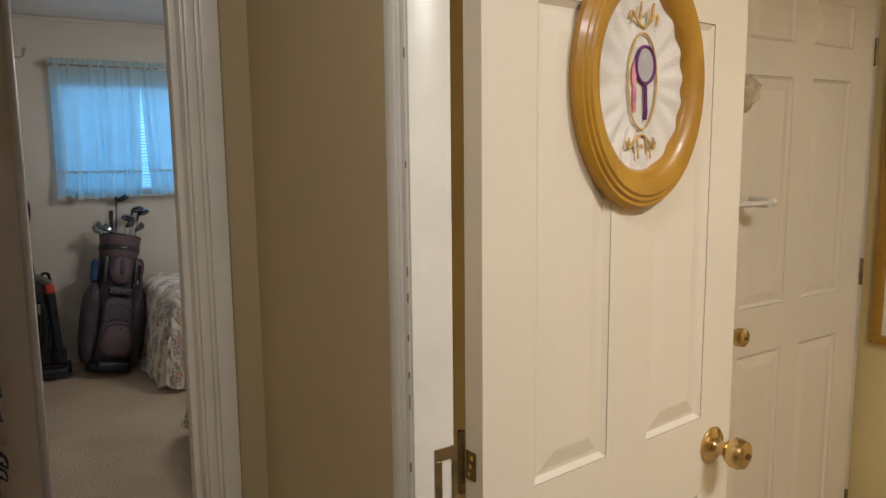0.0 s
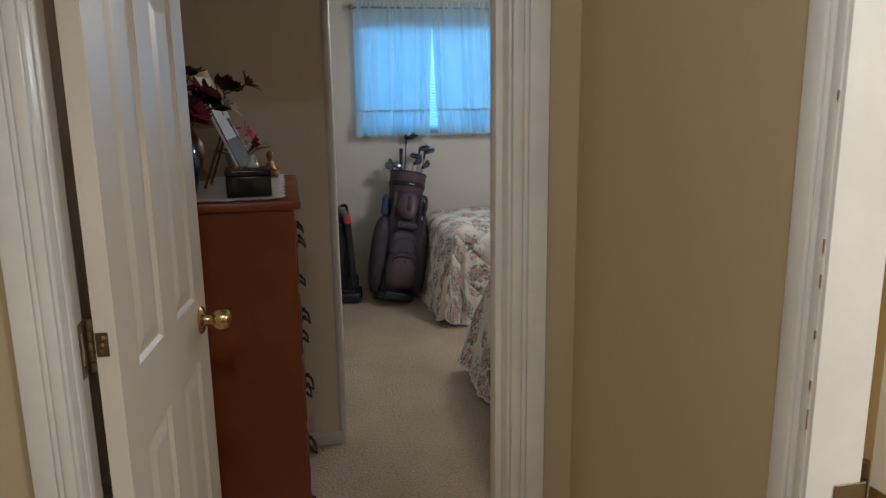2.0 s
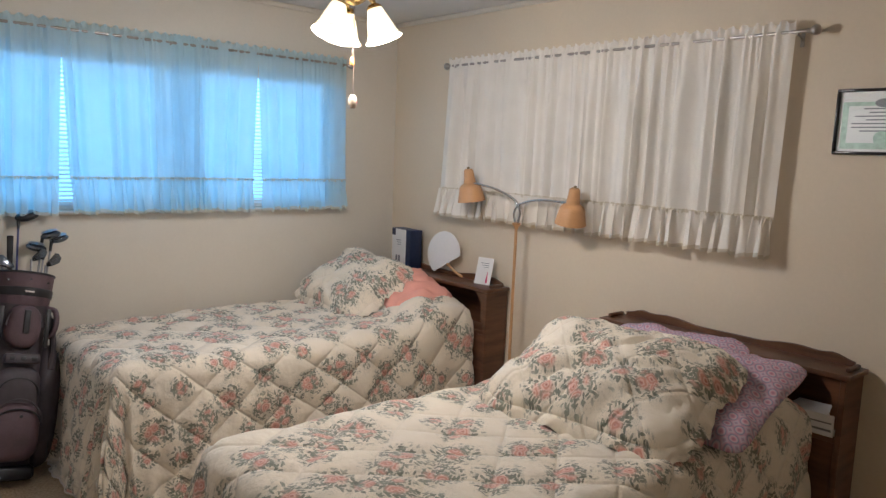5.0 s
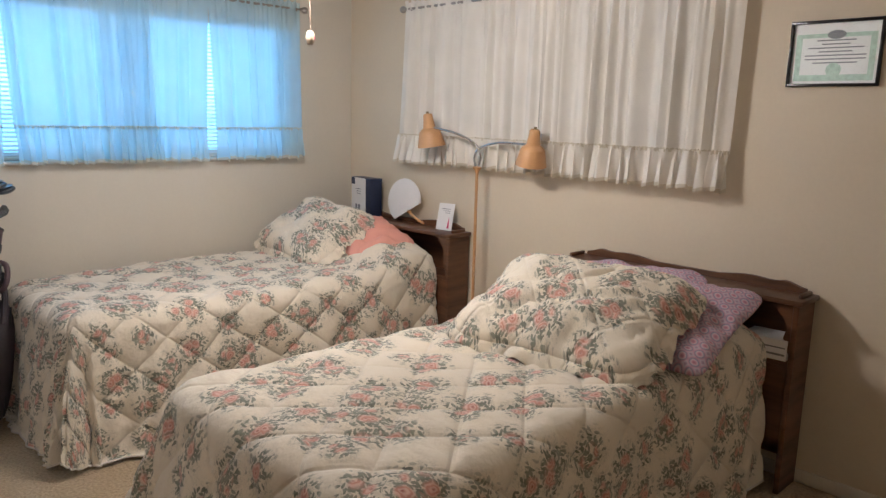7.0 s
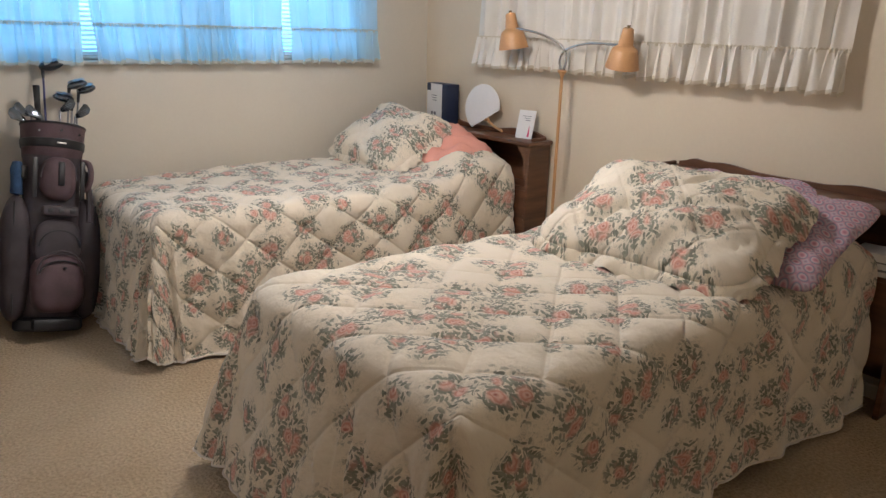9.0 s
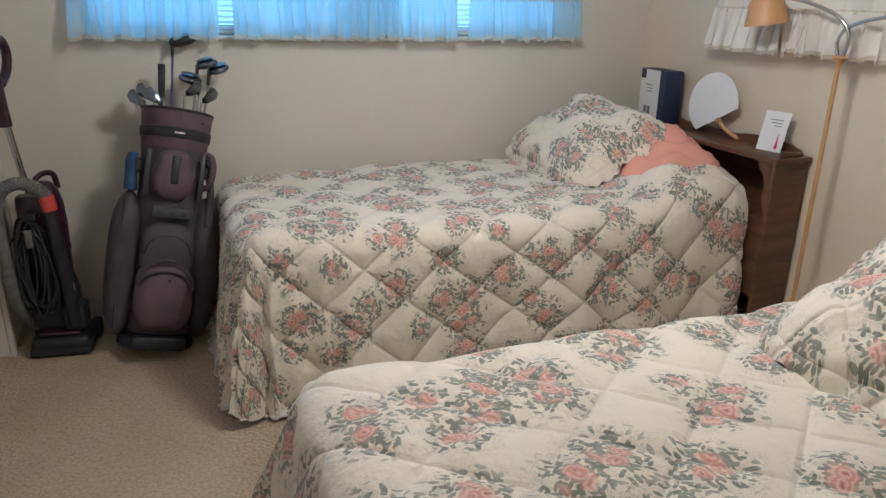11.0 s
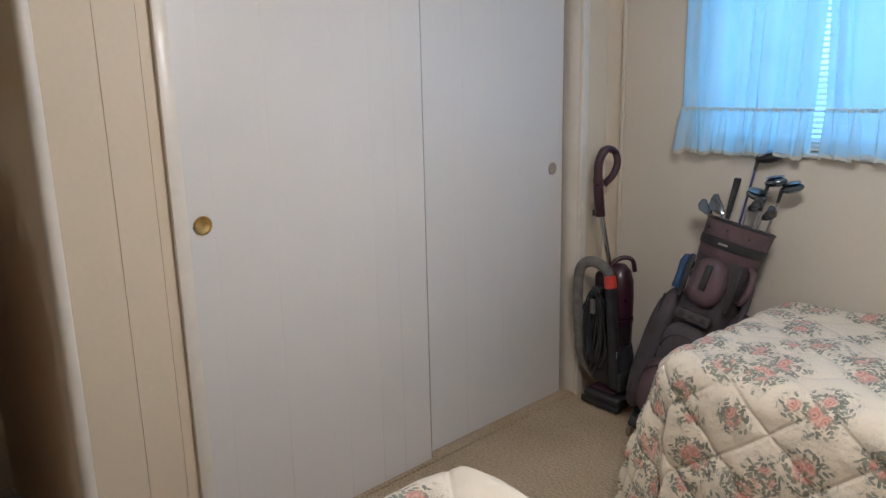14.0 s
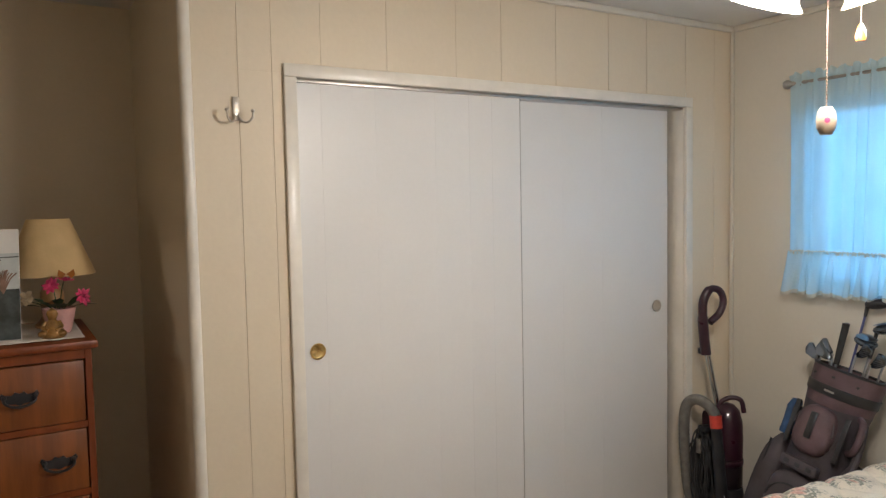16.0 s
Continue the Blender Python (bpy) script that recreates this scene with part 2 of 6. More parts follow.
M["old_brass"] = material("tarnished_brass", (0.30, 0.23, 0.13), 0.45, 1.0, vary=0.2, scale=40, bump=0.05)
M["chrome"] = material("chrome", (0.62, 0.62, 0.62), 0.18, 1.0, vary=0.05, bump=0)
M["steel"] = material("club_steel", (0.40, 0.41, 0.43), 0.32, 1.0, vary=0.1, bump=0)
M["nickel"] = material("brushed_nickel", (0.45, 0.42, 0.39), 0.35, 1.0, vary=0.08, bump=0)
M["black"] = material("black_plastic", (0.022, 0.023, 0.028), 0.45, vary=0.2, scale=20, bump=0.08)
M["rubber"] = material("black_rubber", (0.03, 0.03, 0.032), 0.75, vary=0.2, scale=20, bump=0.1)
M["cherry"] = wood("cherry_dresser_wood", (0.13, 0.034, 0.007), (0.23, 0.068, 0.013), 0.38, (1, 9, 1))
M["cherry_side"] = wood("cherry_side_wood", (0.15, 0.030, 0.005), (0.23, 0.052, 0.007), 0.40, (1, 9, 1), 0.0)
M["walnut"] = wood("walnut_headboard_wood", (0.065, 0.028, 0.014), (0.15, 0.065, 0.030), 0.4, (1, 1, 9))
M["honey"] = wood("honey_oak_blade", (0.30, 0.16, 0.06), (0.48, 0.28, 0.12), 0.4, (2, 9, 1))
M["gold_wood"] = wood("gold_stained_oval_frame", (0.36, 0.175, 0.012), (0.46, 0.245, 0.020), 0.35, (4, 4, 4))
M["linen"] = material("white_linen", (0.76, 0.70, 0.64), 0.85, vary=0.06, scale=14, fine=300, bump=0.4)
M["quilt"] = floral("rose_print_quilt", (0.82, 0.74, 0.605), ((0.62, 0.28, 0.22), (0.76, 0.48, 0.39), (0.40, 0.11, 0.10)), ((0.060, 0.085, 0.062), (0.20, 0.225, 0.175), (0.36, 0.34, 0.28)), 1.12)
M["pink"] = material("salmon_pink_pillowcase", (0.80, 0.38, 0.30), 0.85, vary=0.06, scale=8, fine=240, bump=0.3)
M["mattress"] = material("white_mattress_ticking", (0.7, 0.68, 0.62), 0.85)
M["lamp_tan"] = material("tan_enamel", (0.58, 0.32, 0.14), 0.42, vary=0.07, scale=8, bump=0.04)
M["bag"] = material("mauve_grey_nylon", (0.066, 0.053, 0.062), 0.62, vary=0.2, scale=9, fine=260, bump=0.35)
M["bag_pink"] = material("dusty_mauve_nylon", (0.115, 0.070, 0.082), 0.62, vary=0.2, scale=9, fine=260, bump=0.35)
M["blue_cloth"] = material("blue_towel", (0.04, 0.09, 0.20), 0.9, vary=0.2, scale=20, fine=200, bump=0.5)
M["bath_towel"] = material("slate_blue_towel", (0.09, 0.17, 0.24), 0.9, vary=0.2, scale=12, fine=240, bump=0.6)
M["plum"] = material("plum_plastic", (0.036, 0.008, 0.020), 0.3, vary=0.15, scale=14, bump=0.03, coat=0.3)
M["hose"] = material("grey_hose", (0.17, 0.16, 0.145), 0.6, vary=0.15, scale=30, bump=0.1)
M["mirror_glass"] = material("silvered_mirror", (0.88, 0.90, 0.90), 0.02, 1.0, vary=0.0, bump=0)
M["chip"] = material("bare_wood_chip", (0.24, 0.15, 0.08), 0.8, vary=0.2, scale=40)
M["cup"] = material("smoky_dust_cup", (0.030, 0.020, 0.024), 0.2, vary=0.15, scale=20, bump=0.02)
M["red"] = material("red_plastic", (0.62, 0.06, 0.04), 0.4, bump=0.03)
M["paper"] = material("white_paper", (0.80, 0.78, 0.76), 0.8, vary=0.03, bump=0.05)
M["ink"] = material("grey_ink", (0.22, 0.22, 0.24), 0.8, vary=0.1, bump=0)
M["navy"] = material("navy_card", (0.018, 0.030, 0.075), 0.45, vary=0.12, bump=0.03)
M["mint"] = material("mint_print_border", (0.52, 0.66, 0.56), 0.8, vary=0.12, scale=60, bump=0)
M["blind"] = sheer("blind_slat_vinyl", (0.88, 0.88, 0.88), 0.0, 0.55)
M["sheer_n"] = sheer("sheer_white_curtain", (0.70, 0.87, 0.94), 0.13, 0.64)
M["sheer_e"] = sheer("cream_curtain", (0.96, 0.92, 0.85), 0.10, 0.22)
M["lace"] = sheer("cream_lace_edge", (0.80, 0.74, 0.62), 0.12, 0.45)
M["shade"] = material("cream_lampshade", (0.66, 0.48, 0.24), 0.8, vary=0.05, scale=20, bump=0.15)
M["frost"] = glowing("frosted_glass_shade", (1.0, 0.78, 0.46), 1.35)
M["bulb"] = glowing("lit_bulb", (1.0, 0.86, 0.62), 7.0)
M["ceramic_blue"] = material("cobalt_glazed_ceramic", (0.012, 0.035, 0.12), 0.12, vary=0.2, scale=16, bump=0.02, coat=0.5)
M["ceramic_white"] = material("white_glazed_ceramic", (0.78, 0.72, 0.62), 0.2, vary=0.06, scale=16, bump=0.02)
M["ceramic_pink"] = material("pink_glazed_ceramic", (0.72, 0.42, 0.40), 0.25, vary=0.1, scale=16, bump=0.02)
M["gilt"] = material("antique_gilt_resin", (0.36, 0.19, 0.05), 0.4, 0.35, vary=0.25, scale=50, fine=120, bump=0.4)
M["lacquer"] = material("black_lacquer", (0.010, 0.010, 0.012), 0.18, vary=0.2, bump=0.02)
M["flower_red"] = material("dried_red_petal", (0.24, 0.012, 0.035), 0.8, vary=0.25, scale=30, bump=0.3)
M["flower_dark"] = material("dried_maroon_petal", (0.055, 0.012, 0.018), 0.85, vary=0.25, scale=30, bump=0.3)
M["flower_pink"] = material("silk_pink_petal", (0.70, 0.05, 0.17), 0.7, vary=0.2, scale=30, bump=0.1)
M["flower_cream"] = material("dried_cream_petal", (0.62, 0.50, 0.34), 0.8, vary=0.2, scale=30, bump=0.2)
M["leaf"] = material("silk_green_leaf", (0.035, 0.085, 0.03), 0.6, vary=0.25, scale=30, bump=0.1)
M["stem"] = material("brown_stem", (0.09, 0.06, 0.03), 0.8, bump=0.2)
M["hook"] = material("aged_white_metal", (0.55, 0.50, 0.43), 0.35, 0.5, vary=0.1, bump=0.02)
M["orange"] = material("amber_wood_knob", (0.36, 0.12, 0.015), 0.35, bump=0.02)
M["paint_sky"] = material("painted_pale_sky", (0.62, 0.66, 0.66), 0.6, vary=0.08, scale=10, bump=0.2)
M["paint_land"] = material("painted_dark_meadow", (0.07, 0.085, 0.085), 0.6, vary=0.3, scale=22, bump=0.2)
M["paint_tree"] = material("painted_brown_tree", (0.33, 0.20, 0.15), 0.6, vary=0.3, scale=40, bump=0.2)
M["rug_dark"] = material("plum_rug_stripe", (0.10, 0.055, 0.075), 0.95, vary=0.3, scale=40, fine=260, bump=0.8)
M["rug_light"] = material("oatmeal_rug_stripe", (0.55, 0.48, 0.40), 0.95, vary=0.2, scale=40, fine=260, bump=0.8)
M["ground"] = material("dry_ground", (0.22, 0.20, 0.15), 0.95, vary=0.2, scale=0.3, fine=8, bump=0.4)
M["plaster"] = material("outside_wall", (0.30, 0.27, 0.23), 0.9, vary=0.1)
g = bpy.data.materials.new("clear_glass")
gn, gl, gb = nodes_of(g)
gb.inputs["Transmission Weight"].default_value, gb.inputs["Roughness"].default_value, gb.inputs["IOR"].default_value = 1.0, 0.02, 1.45
gb.inputs["Base Color"].default_value = (0.95, 0.98, 0.98, 1)
M["glass"] = g


def medallion():
    """Pink and blue-grey printed cotton: a lattice of round medallions."""
    m = bpy.data.materials.new("pink_blue_medallion_print")
    n, l, bsdf = nodes_of(m)
    uv, v1, v2 = n.new("ShaderNodeUVMap"), n.new("ShaderNodeTexVoronoi"), n.new("ShaderNodeTexVoronoi")
    for v, s in ((v1, 24), (v2, 48)):
        v.voronoi_dimensions = "2D"
        v.inputs["Scale"].default_value, v.inputs["Randomness"].default_value = s, 0.0
        l.new(uv.outputs["UV"], v.inputs["Vector"])
    ramp = n.new("ShaderNodeValToRGB")
    e = ramp.color_ramp.elements
    e[0].position, e[0].color = 0.0, (0.32, 0.10, 0.16, 1)
    e[1].position, e[1].color = 0.70, (0.20, 0.23, 0.34, 1)
    for p, c in ((0.14, (0.56, 0.27, 0.33, 1)), (0.26, (0.60, 0.48, 0.54, 1)), (0.36, (0.22, 0.25, 0.36, 1)), (0.44, (0.52, 0.30, 0.38, 1)), (0.56, (0.54, 0.46, 0.54, 1))):
        x = e.new(p)
        x.color = c
    l.new(v1.outputs["Distance"], ramp.inputs["Fac"])
    ramp2 = n.new("ShaderNodeMapRange")
    ramp2.inputs["From Min"].default_value, ramp2.inputs["From Max"].default_value = 0.30, 0.18
    l.new(v2.outputs["Distance"], ramp2.inputs["Value"])
    k = n.new("ShaderNodeMix")
    k.data_type = "RGBA"
    k.inputs["B"].default_value = (0.42, 0.24, 0.33, 1)
    f = n.new("ShaderNodeMath")
    f.operation = "MULTIPLY"
    f.inputs[1].default_value = 0.55
    l.new(ramp2.outputs["Result"], f.inputs[0])
    l.new(f.outputs[0], k.inputs["Factor"])
    l.new(ramp.outputs["Color"], k.inputs["A"])
    l.new(k.outputs["Result"], bsdf.inputs["Base Color"])
    bsdf.inputs["Roughness"].default_value = 0.85
    return m


M["medallion"] = medallion()

# ---------------------------------------------------------------- building helpers
def mesh_object(name, bm, mat, smooth=True, sharp=40):
    me = bpy.data.meshes.new(name)
    bmesh.ops.recalc_face_normals(bm, faces=bm.faces[:])
    if smooth:
        for f in bm.faces:
            f.smooth = True
        lim = radians(sharp)
        for e in bm.edges:
            if len(e.link_faces) == 2 and e.calc_face_angle(0) > lim:
                e.smooth = False
    bm.to_mesh(me)
    bm.free()
    me.materials.append(mat)
    return new(name, me)


def part(name, bm, mat, parent, label="", smooth=True):
    ob = mesh_object(name, bm, mat, smooth)
    ob.parent = parent
    return tagged(ob, label) if label else ob


def thing(name, m, label, category, group=""):
    ob = new(name)
    ob.empty_display_size = 0.1
    ob.matrix_world = m
    return tagged(ob, label, category, group)


def structure(name, bm, mat, label="", smooth=False):
    return tagged(mesh_object(name, bm, mat, smooth), label, kind="structure")


def box(bm, lo, hi, bevel=0.0, seg=2, m=None):
    lo, hi = Vector(lo), Vector(hi)
    mat = Matrix.Translation((lo + hi) / 2) @ Matrix.Diagonal((*(hi - lo), 1))
    if m is not None:
        mat = m @ mat
    vs = bmesh.ops.create_cube(bm, size=1, matrix=mat)["verts"]
    if bevel:
        es = list({e for v in vs for e in v.link_edges})
        bmesh.ops.bevel(bm, geom=es, offset=bevel, segments=seg, affect="EDGES", profile=0.5)
    return bm


def boxes(*bounds, bevel=0.0):
    bm = bmesh.new()
    for lo, hi in bounds:
        box(bm, lo, hi, bevel)
    return bm


def rod(bm, a, b, r, r2=None, seg=14):
    a, b = Vector(a), Vector(b)
    d = b - a
    m = Matrix.Translation((a + b) / 2) @ d.to_track_quat("Z", "Y").to_matrix().to_4x4()
    bmesh.ops.create_cone(bm, cap_ends=True, segments=seg, radius1=r, radius2=r if r2 is None else r2, depth=d.length, matrix=m)
    return bm


def lathe(bm, profile, m=None, seg=28, sx=1.0, sy=1.0):
    m = m or Matrix()
    rings = []
    for r, z in profile:
        rings.append([bm.verts.new(m @ Vector((r * sx * math.cos(2 * math.pi * i / seg), r * sy * math.sin(2 * math.pi * i / seg), z))) for i in range(seg)])
    for p, q in zip(rings, rings[1:]):
        for i in range(seg):
            bm.faces.new((p[i], p[(i + 1) % seg], q[(i + 1) % seg], q[i]))
    for ring, r in ((rings[0], profile[0][0]), (rings[-1], profile[-1][0])):
        if r > 1e-4 and len(ring) > 2:
            bm.faces.new(ring)
    return bm


def tube(bm, pts, r, seg=10, ribs=0.0):
    pts = [Vector(p) for p in pts]
    rings, side = [], None
    for i, p in enumerate(pts):
        d = (pts[min(i + 1, len(pts) - 1)] - pts[max(i - 1, 0)]).normalized()
        if side is None:
            side = d.orthogonal().normalized()
        side = (side - d * side.dot(d)).normalized()
        up = d.cross(side)
        rr = (r[i] if isinstance(r, (list, tuple)) else r) * (1 + (ribs if i % 2 else -ribs))
        rings.append([bm.verts.new(p + rr * (side * math.cos(2 * math.pi * k / seg) + up * math.sin(2 * math.pi * k / seg))) for k in range(seg)])
    for p, q in zip(rings, rings[1:]):
        for k in range(seg):
            bm.faces.new((p[k], p[(k + 1) % seg], q[(k + 1) % seg], q[k]))
    bm.faces.new(rings[0]), bm.faces.new(rings[-1])
    return bm


def bend(ctrl, n=24):
    """Points of a smooth curve through the given ones."""
    c = [Vector(p) for p in ctrl]
    c = [c[0] * 2 - c[1]] + c + [c[-1] * 2 - c[-2]]
    out = []
    for i in range(1, len(c) - 2):
        for k in range(n):
            t = k / n
            a, b, d, e = c[i - 1], c[i], c[i + 1], c[i + 2]
            out.append(0.5 * ((2 * b) + (d - a) * t + (2 * a - 5 * b + 4 * d - e) * t * t + (3 * b - a - 3 * d + e) * t ** 3))
    return out + [c[-2]]


def sheet(bm, nu, nv, place, uv=None):
    """A grid of cloth; place(i/nu, j/nv) gives each vertex, uv its place on the flat cloth."""
    vs = [[bm.verts.new(place(i / nu, j / nv)) for j in range(nv + 1)] for i in range(nu + 1)]
    lay = bm.loops.layers.uv.verify() if uv else None
    for i in range(nu):
        for j in range(nv):
            f = bm.faces.new((vs[i][j], vs[i + 1][j], vs[i + 1][j + 1], vs[i][j + 1]))
            if uv:
                for lp, (a, b) in zip(f.loops, ((i, j), (i + 1, j), (i + 1, j + 1), (i, j + 1))):
                    lp[lay].uv = uv(a / nu, b / nv)
    return bm


def smoothstep(a, b, x):
    t = max(0.0, min(1.0, (x - a) / (b - a)))
    return t * t * (3 - 2 * t)


# ---------------------------------------------------------------- the large structure
structure("floor_bedroom", boxes(((XW - 0.1, -0.1, -0.12), (XE + 0.1, YN + 0.1, 0.0))), M["carpet"], "worn beige cut-pile carpet over the bedroom floor")
structure("floor_hall", boxes(((-0.85, -2.7, -0.12), (0.29, -0.1, 0.0))), M["carpet"])
structure("floor_bathroom", boxes(((0.29, -2.4, -0.12), (2.55, -0.1, 0.0))), M["vinyl"])
structure("ceiling", boxes(((XW - 0.1, -2.7, ZC), (XE + 0.1, YN + 0.1, ZC + 0.1))), M["ceiling"], "white textured ceiling")

# north wall with its window opening
NX0, NX1, NZ0, NZ1 = 0.36, 2.54, 1.20, 2.02
wt = 0.12
structure("wall_north", boxes(((XW - 0.1, YN, 0), (NX0, YN + wt, ZC)), ((NX1, YN, 0), (XE + 0.1, YN + wt, ZC)), ((NX0, YN, 0), (NX1, YN + wt, NZ0)), ((NX0, YN, NZ1), (NX1, YN + wt, ZC))), M["wall_n"], "off-white painted wall below a wide window")
# east wall with its window opening
EY0, EY1, EZ0, EZ1 = 1.80, 3.55, 1.28, 2.02
structure("wall_east", boxes(((XE, -0.1, 0), (XE + wt, EY0, ZC)), ((XE, EY1, 0), (XE + wt, YN, ZC)), ((XE, EY0, 0), (XE + wt, EY1, EZ0)), ((XE, EY0, EZ1), (XE + wt, EY1, ZC))), M["wall"], "cream painted wall behind the headboards")
# south wall with the bedroom door opening
DX0, DX1, DZ = -0.526, 0.152, 2.03
structure("wall_south", boxes(((XW - 0.1, -0.1, 0), (DX0 - 0.02, 0, ZC)), ((DX1 + 0.02, -0.1, 0), (XE, 0, ZC)), ((DX0 - 0.02, -0.1, DZ + 0.02), (DX1 + 0.02, 0, ZC))), M["wall"], "cream painted wall with the bedroom doorway")
structure("wall_hall_end", boxes(((-0.85, -0.104, 0), (DX0 - 0.02, -0.1, ZC)), ((DX1 + 0.02, -0.104, 0), (0.270, -0.1, ZC)), ((DX0 - 0.02, -0.104, DZ + 0.02), (DX1 + 0.02, -0.1, ZC))), M["tan"])
structure("wall_west", boxes(((XW - 0.1, 0, 0), (XW, YA + 0.02, ZC))), M["wall"], "cream painted alcove wall behind the dresser")
# closet: end wall, back wall, front with opening
CY0, CY1, CZ = 2.132, 4.000, 2.035
structure("wall_closet_end", boxes(((XW, YA, 0), (-0.0065, YA + 0.08, ZC))), M["wall"], "cream wall at the end of the closet")
# coloured near black: the closet's inner shade is put into the wall colour
structure("wall_closet_back", boxes(((XW - 0.1, YA + 0.02, 0), (XW + 0.2, YN, ZC))), M["closet_shade"])
structure("wall_hall_west", boxes(((-0.85, -2.7, 0), (-0.75, -0.1, ZC))), M["tan"])
structure("wall_hall_south", boxes(((-0.85, -2.8, 0), (2.6, -2.7, ZC))), M["tan"])
# hall's east wall with the bathroom doorway
HX, BY1, BY0 = 0.270, -0.678, -1.380
structure("wall_hall_east", boxes(((HX, BY1 + 0.02, 0), (HX + 0.056, -0.104, ZC)), ((HX, -2.7, 0), (HX + 0.056, BY0 - 0.02, ZC)), ((HX, BY0 - 0.02, DZ + 0.02), (HX + 0.056, BY1 + 0.02, ZC))), M["tan"], "tan painted hall wall beside the bathroom door")
structure("wall_bathroom_north", boxes(((HX + 0.056, -0.108, 0), (2.42, -0.1, ZC))), M["yellow"])
structure("wall_bathroom_east", boxes(((2.42, -2.7, 0), (2.52, -0.1, ZC))), M["yellow"], "yellow painted bathroom wall")
structure("wall_bathroom_west", boxes(((HX + 0.056, BY1 + 0.02, 0), (HX + 0.060, -0.108, ZC)), ((HX + 0.056, -2.7, 0), (HX + 0.060, BY0 - 0.02, ZC))), M["yellow"])
# outside
structure("ground", boxes(((-300, -300, -0.9), (300, 300, -0.7))), M["ground"], "dry open ground outside the house")
# unseen wall and roof added to keep daylight off the east window
structure("window_backdrop_wall", boxes(((4.6, -2, -0.7), (4.8, 7, 3.4))), M["plaster"])
structure("window_sky_blocker", boxes(((3.16, -2, 2.6), (4.9, 7, 2.7))), M["plaster"])

# closet front: narrow tongued boards with fine joints between them
closet_wall = structure("wall_closet_front", boxes(((-0.08, YA + 0.08, 0), (-0.006, CY0 - 0.012, ZC)), ((-0.08, CY1 + 0.012, 0), (-0.006, YN, ZC)), ((-0.08, CY0 - 0.012, CZ + 0.012), (-0.006, CY1 + 0.012, ZC))), M["wall"], "cream panelled wall round the closet opening")


def board(parent, mat, lo, hi, name="panel"):
    bm = bmesh.new()
    box(bm, lo, hi, 0.0006, 1)
    return part(name, bm, mat, parent, smooth=False)


ys = [YA + 0.012, 1.943, 2.053, 2.223, 2.471, 2.760, 2.967, 3.24, 3.53, 3.76, CY1 + 0.012, 4.21, YN - 0.001]
for a, b in zip(ys, ys[1:]):
    low = 0.0 if b <= 2.0 or a >= CY1 else CZ + 0.012
    if a < CY0 - 0.012 < b or (2.0 < b <= 2.06):
        board(closet_wall, M["wall"], (-0.006, a + 0.0008, 0.0), (-0.0035, min(b, CY0 - 0.012) - 0.0008, CZ + 0.012))
        low = CZ + 0.012
    board(closet_wall, M["wall"], (-0.006, a + 0.0008, low), (-0.0035, b - 0.0008, ZC - 0.004))


def moulding(name, pieces, mat=None, bevel=0.004, label=""):
    bm = bmesh.new()
    for lo, hi in pieces:
        box(bm, lo, hi, bevel, 2)
    return structure(name, bm, mat or M["trim"], label, smooth=True)


# closet opening trim, jambs, tracks
moulding("trim_closet_casing", [((-0.004, CY0 - 0.043, 0), (0.014, CY0, CZ)), ((-0.004, CY1, 0), (0.014, CY1 + 0.043, CZ)), ((-0.004, CY0 - 0.043, CZ), (0.014, CY1 + 0.043, CZ + 0.043))], label="white casing round the closet opening")
moulding("trim_closet_jamb", [((-0.12, CY0 - 0.011, 0), (-0.005, CY0, CZ)), ((-0.12, CY1, 0), (-0.005, CY1 + 0.011, CZ)), ((-0.12, CY0, CZ), (-0.005, CY1, CZ + 0.011))], bevel=0.002)
bm = bmesh.new()
rod(bm, (-0.012, YA + 0.010, 0.0), (-0.012, YA + 0.010, ZC - 0.001), 0.019, seg=20)
structure("trim_closet_corner", bm, M["trim"], "rounded white corner bead on the closet end", True)
moulding("trim_north_west_corner", [((0.0, YN - 0.018, 0), (0.018, YN, ZC))], M["wall_n"], 0.006)
crown = [((0.0, YA, ZC - 0.03), (0.022, YN - 0.02, ZC)), ((0.022, YN - 0.022, ZC - 0.03), (XE - 0.022, YN, ZC)), ((XE - 0.022, 0.0, ZC - 0.03), (XE, YN, ZC))]
moulding("trim_crown", crown, M["wall_n"], 0.009)
moulding("baseboard", [((0.02, YN - 0.012, 0), (XE, YN, 0.06)), ((XE - 0.012, 0.0, 0), (XE, YN - 0.012, 0.06)), ((XW, YA - 0.012, 0), (-0.02, YA, 0.06)), ((0.25, 0.0, 0), (XE - 0.012, 0.012, 0.06)), ((XW, 0.0, 0), (XW + 0.012, YA - 0.012, 0.06))], M["wall_n"], 0.004)

# bedroom doorway: jamb, stop, casing on both sides
def stepped_casing(name, across, x0, x1, z1, face, out, width=0.052, tag=""):
    """Casing with a thicker outer edge and a bead; across is the axis along the wall (0: x, 1: y)."""
    bm = bmesh.new()

    def piece(a0, a1, z0, z2, t):
        lo, hi = [0, 0, z0], [0, 0, z2]
        lo[across], hi[across] = a0, a1
        lo[1 - across], hi[1 - across] = sorted((face, face + out * t))
        box(bm, lo, hi, 0.003, 2)
    for f0, f1, t in ((0.0, 0.30, 0.012), (0.30, 0.44, 0.0145), (0.44, 1.0, 0.017)):
        a, b = width * f0, width * f1
        piece(x0 - b, x0 - a, 0, z1 + a, t)
        piece(x1 + a, x1 + b, 0, z1 + a, t)
        piece(x0 - b, x1 + b, z1 + a, z1 + b, t)
    return structure(name, bm, M["trim"], tag, True)


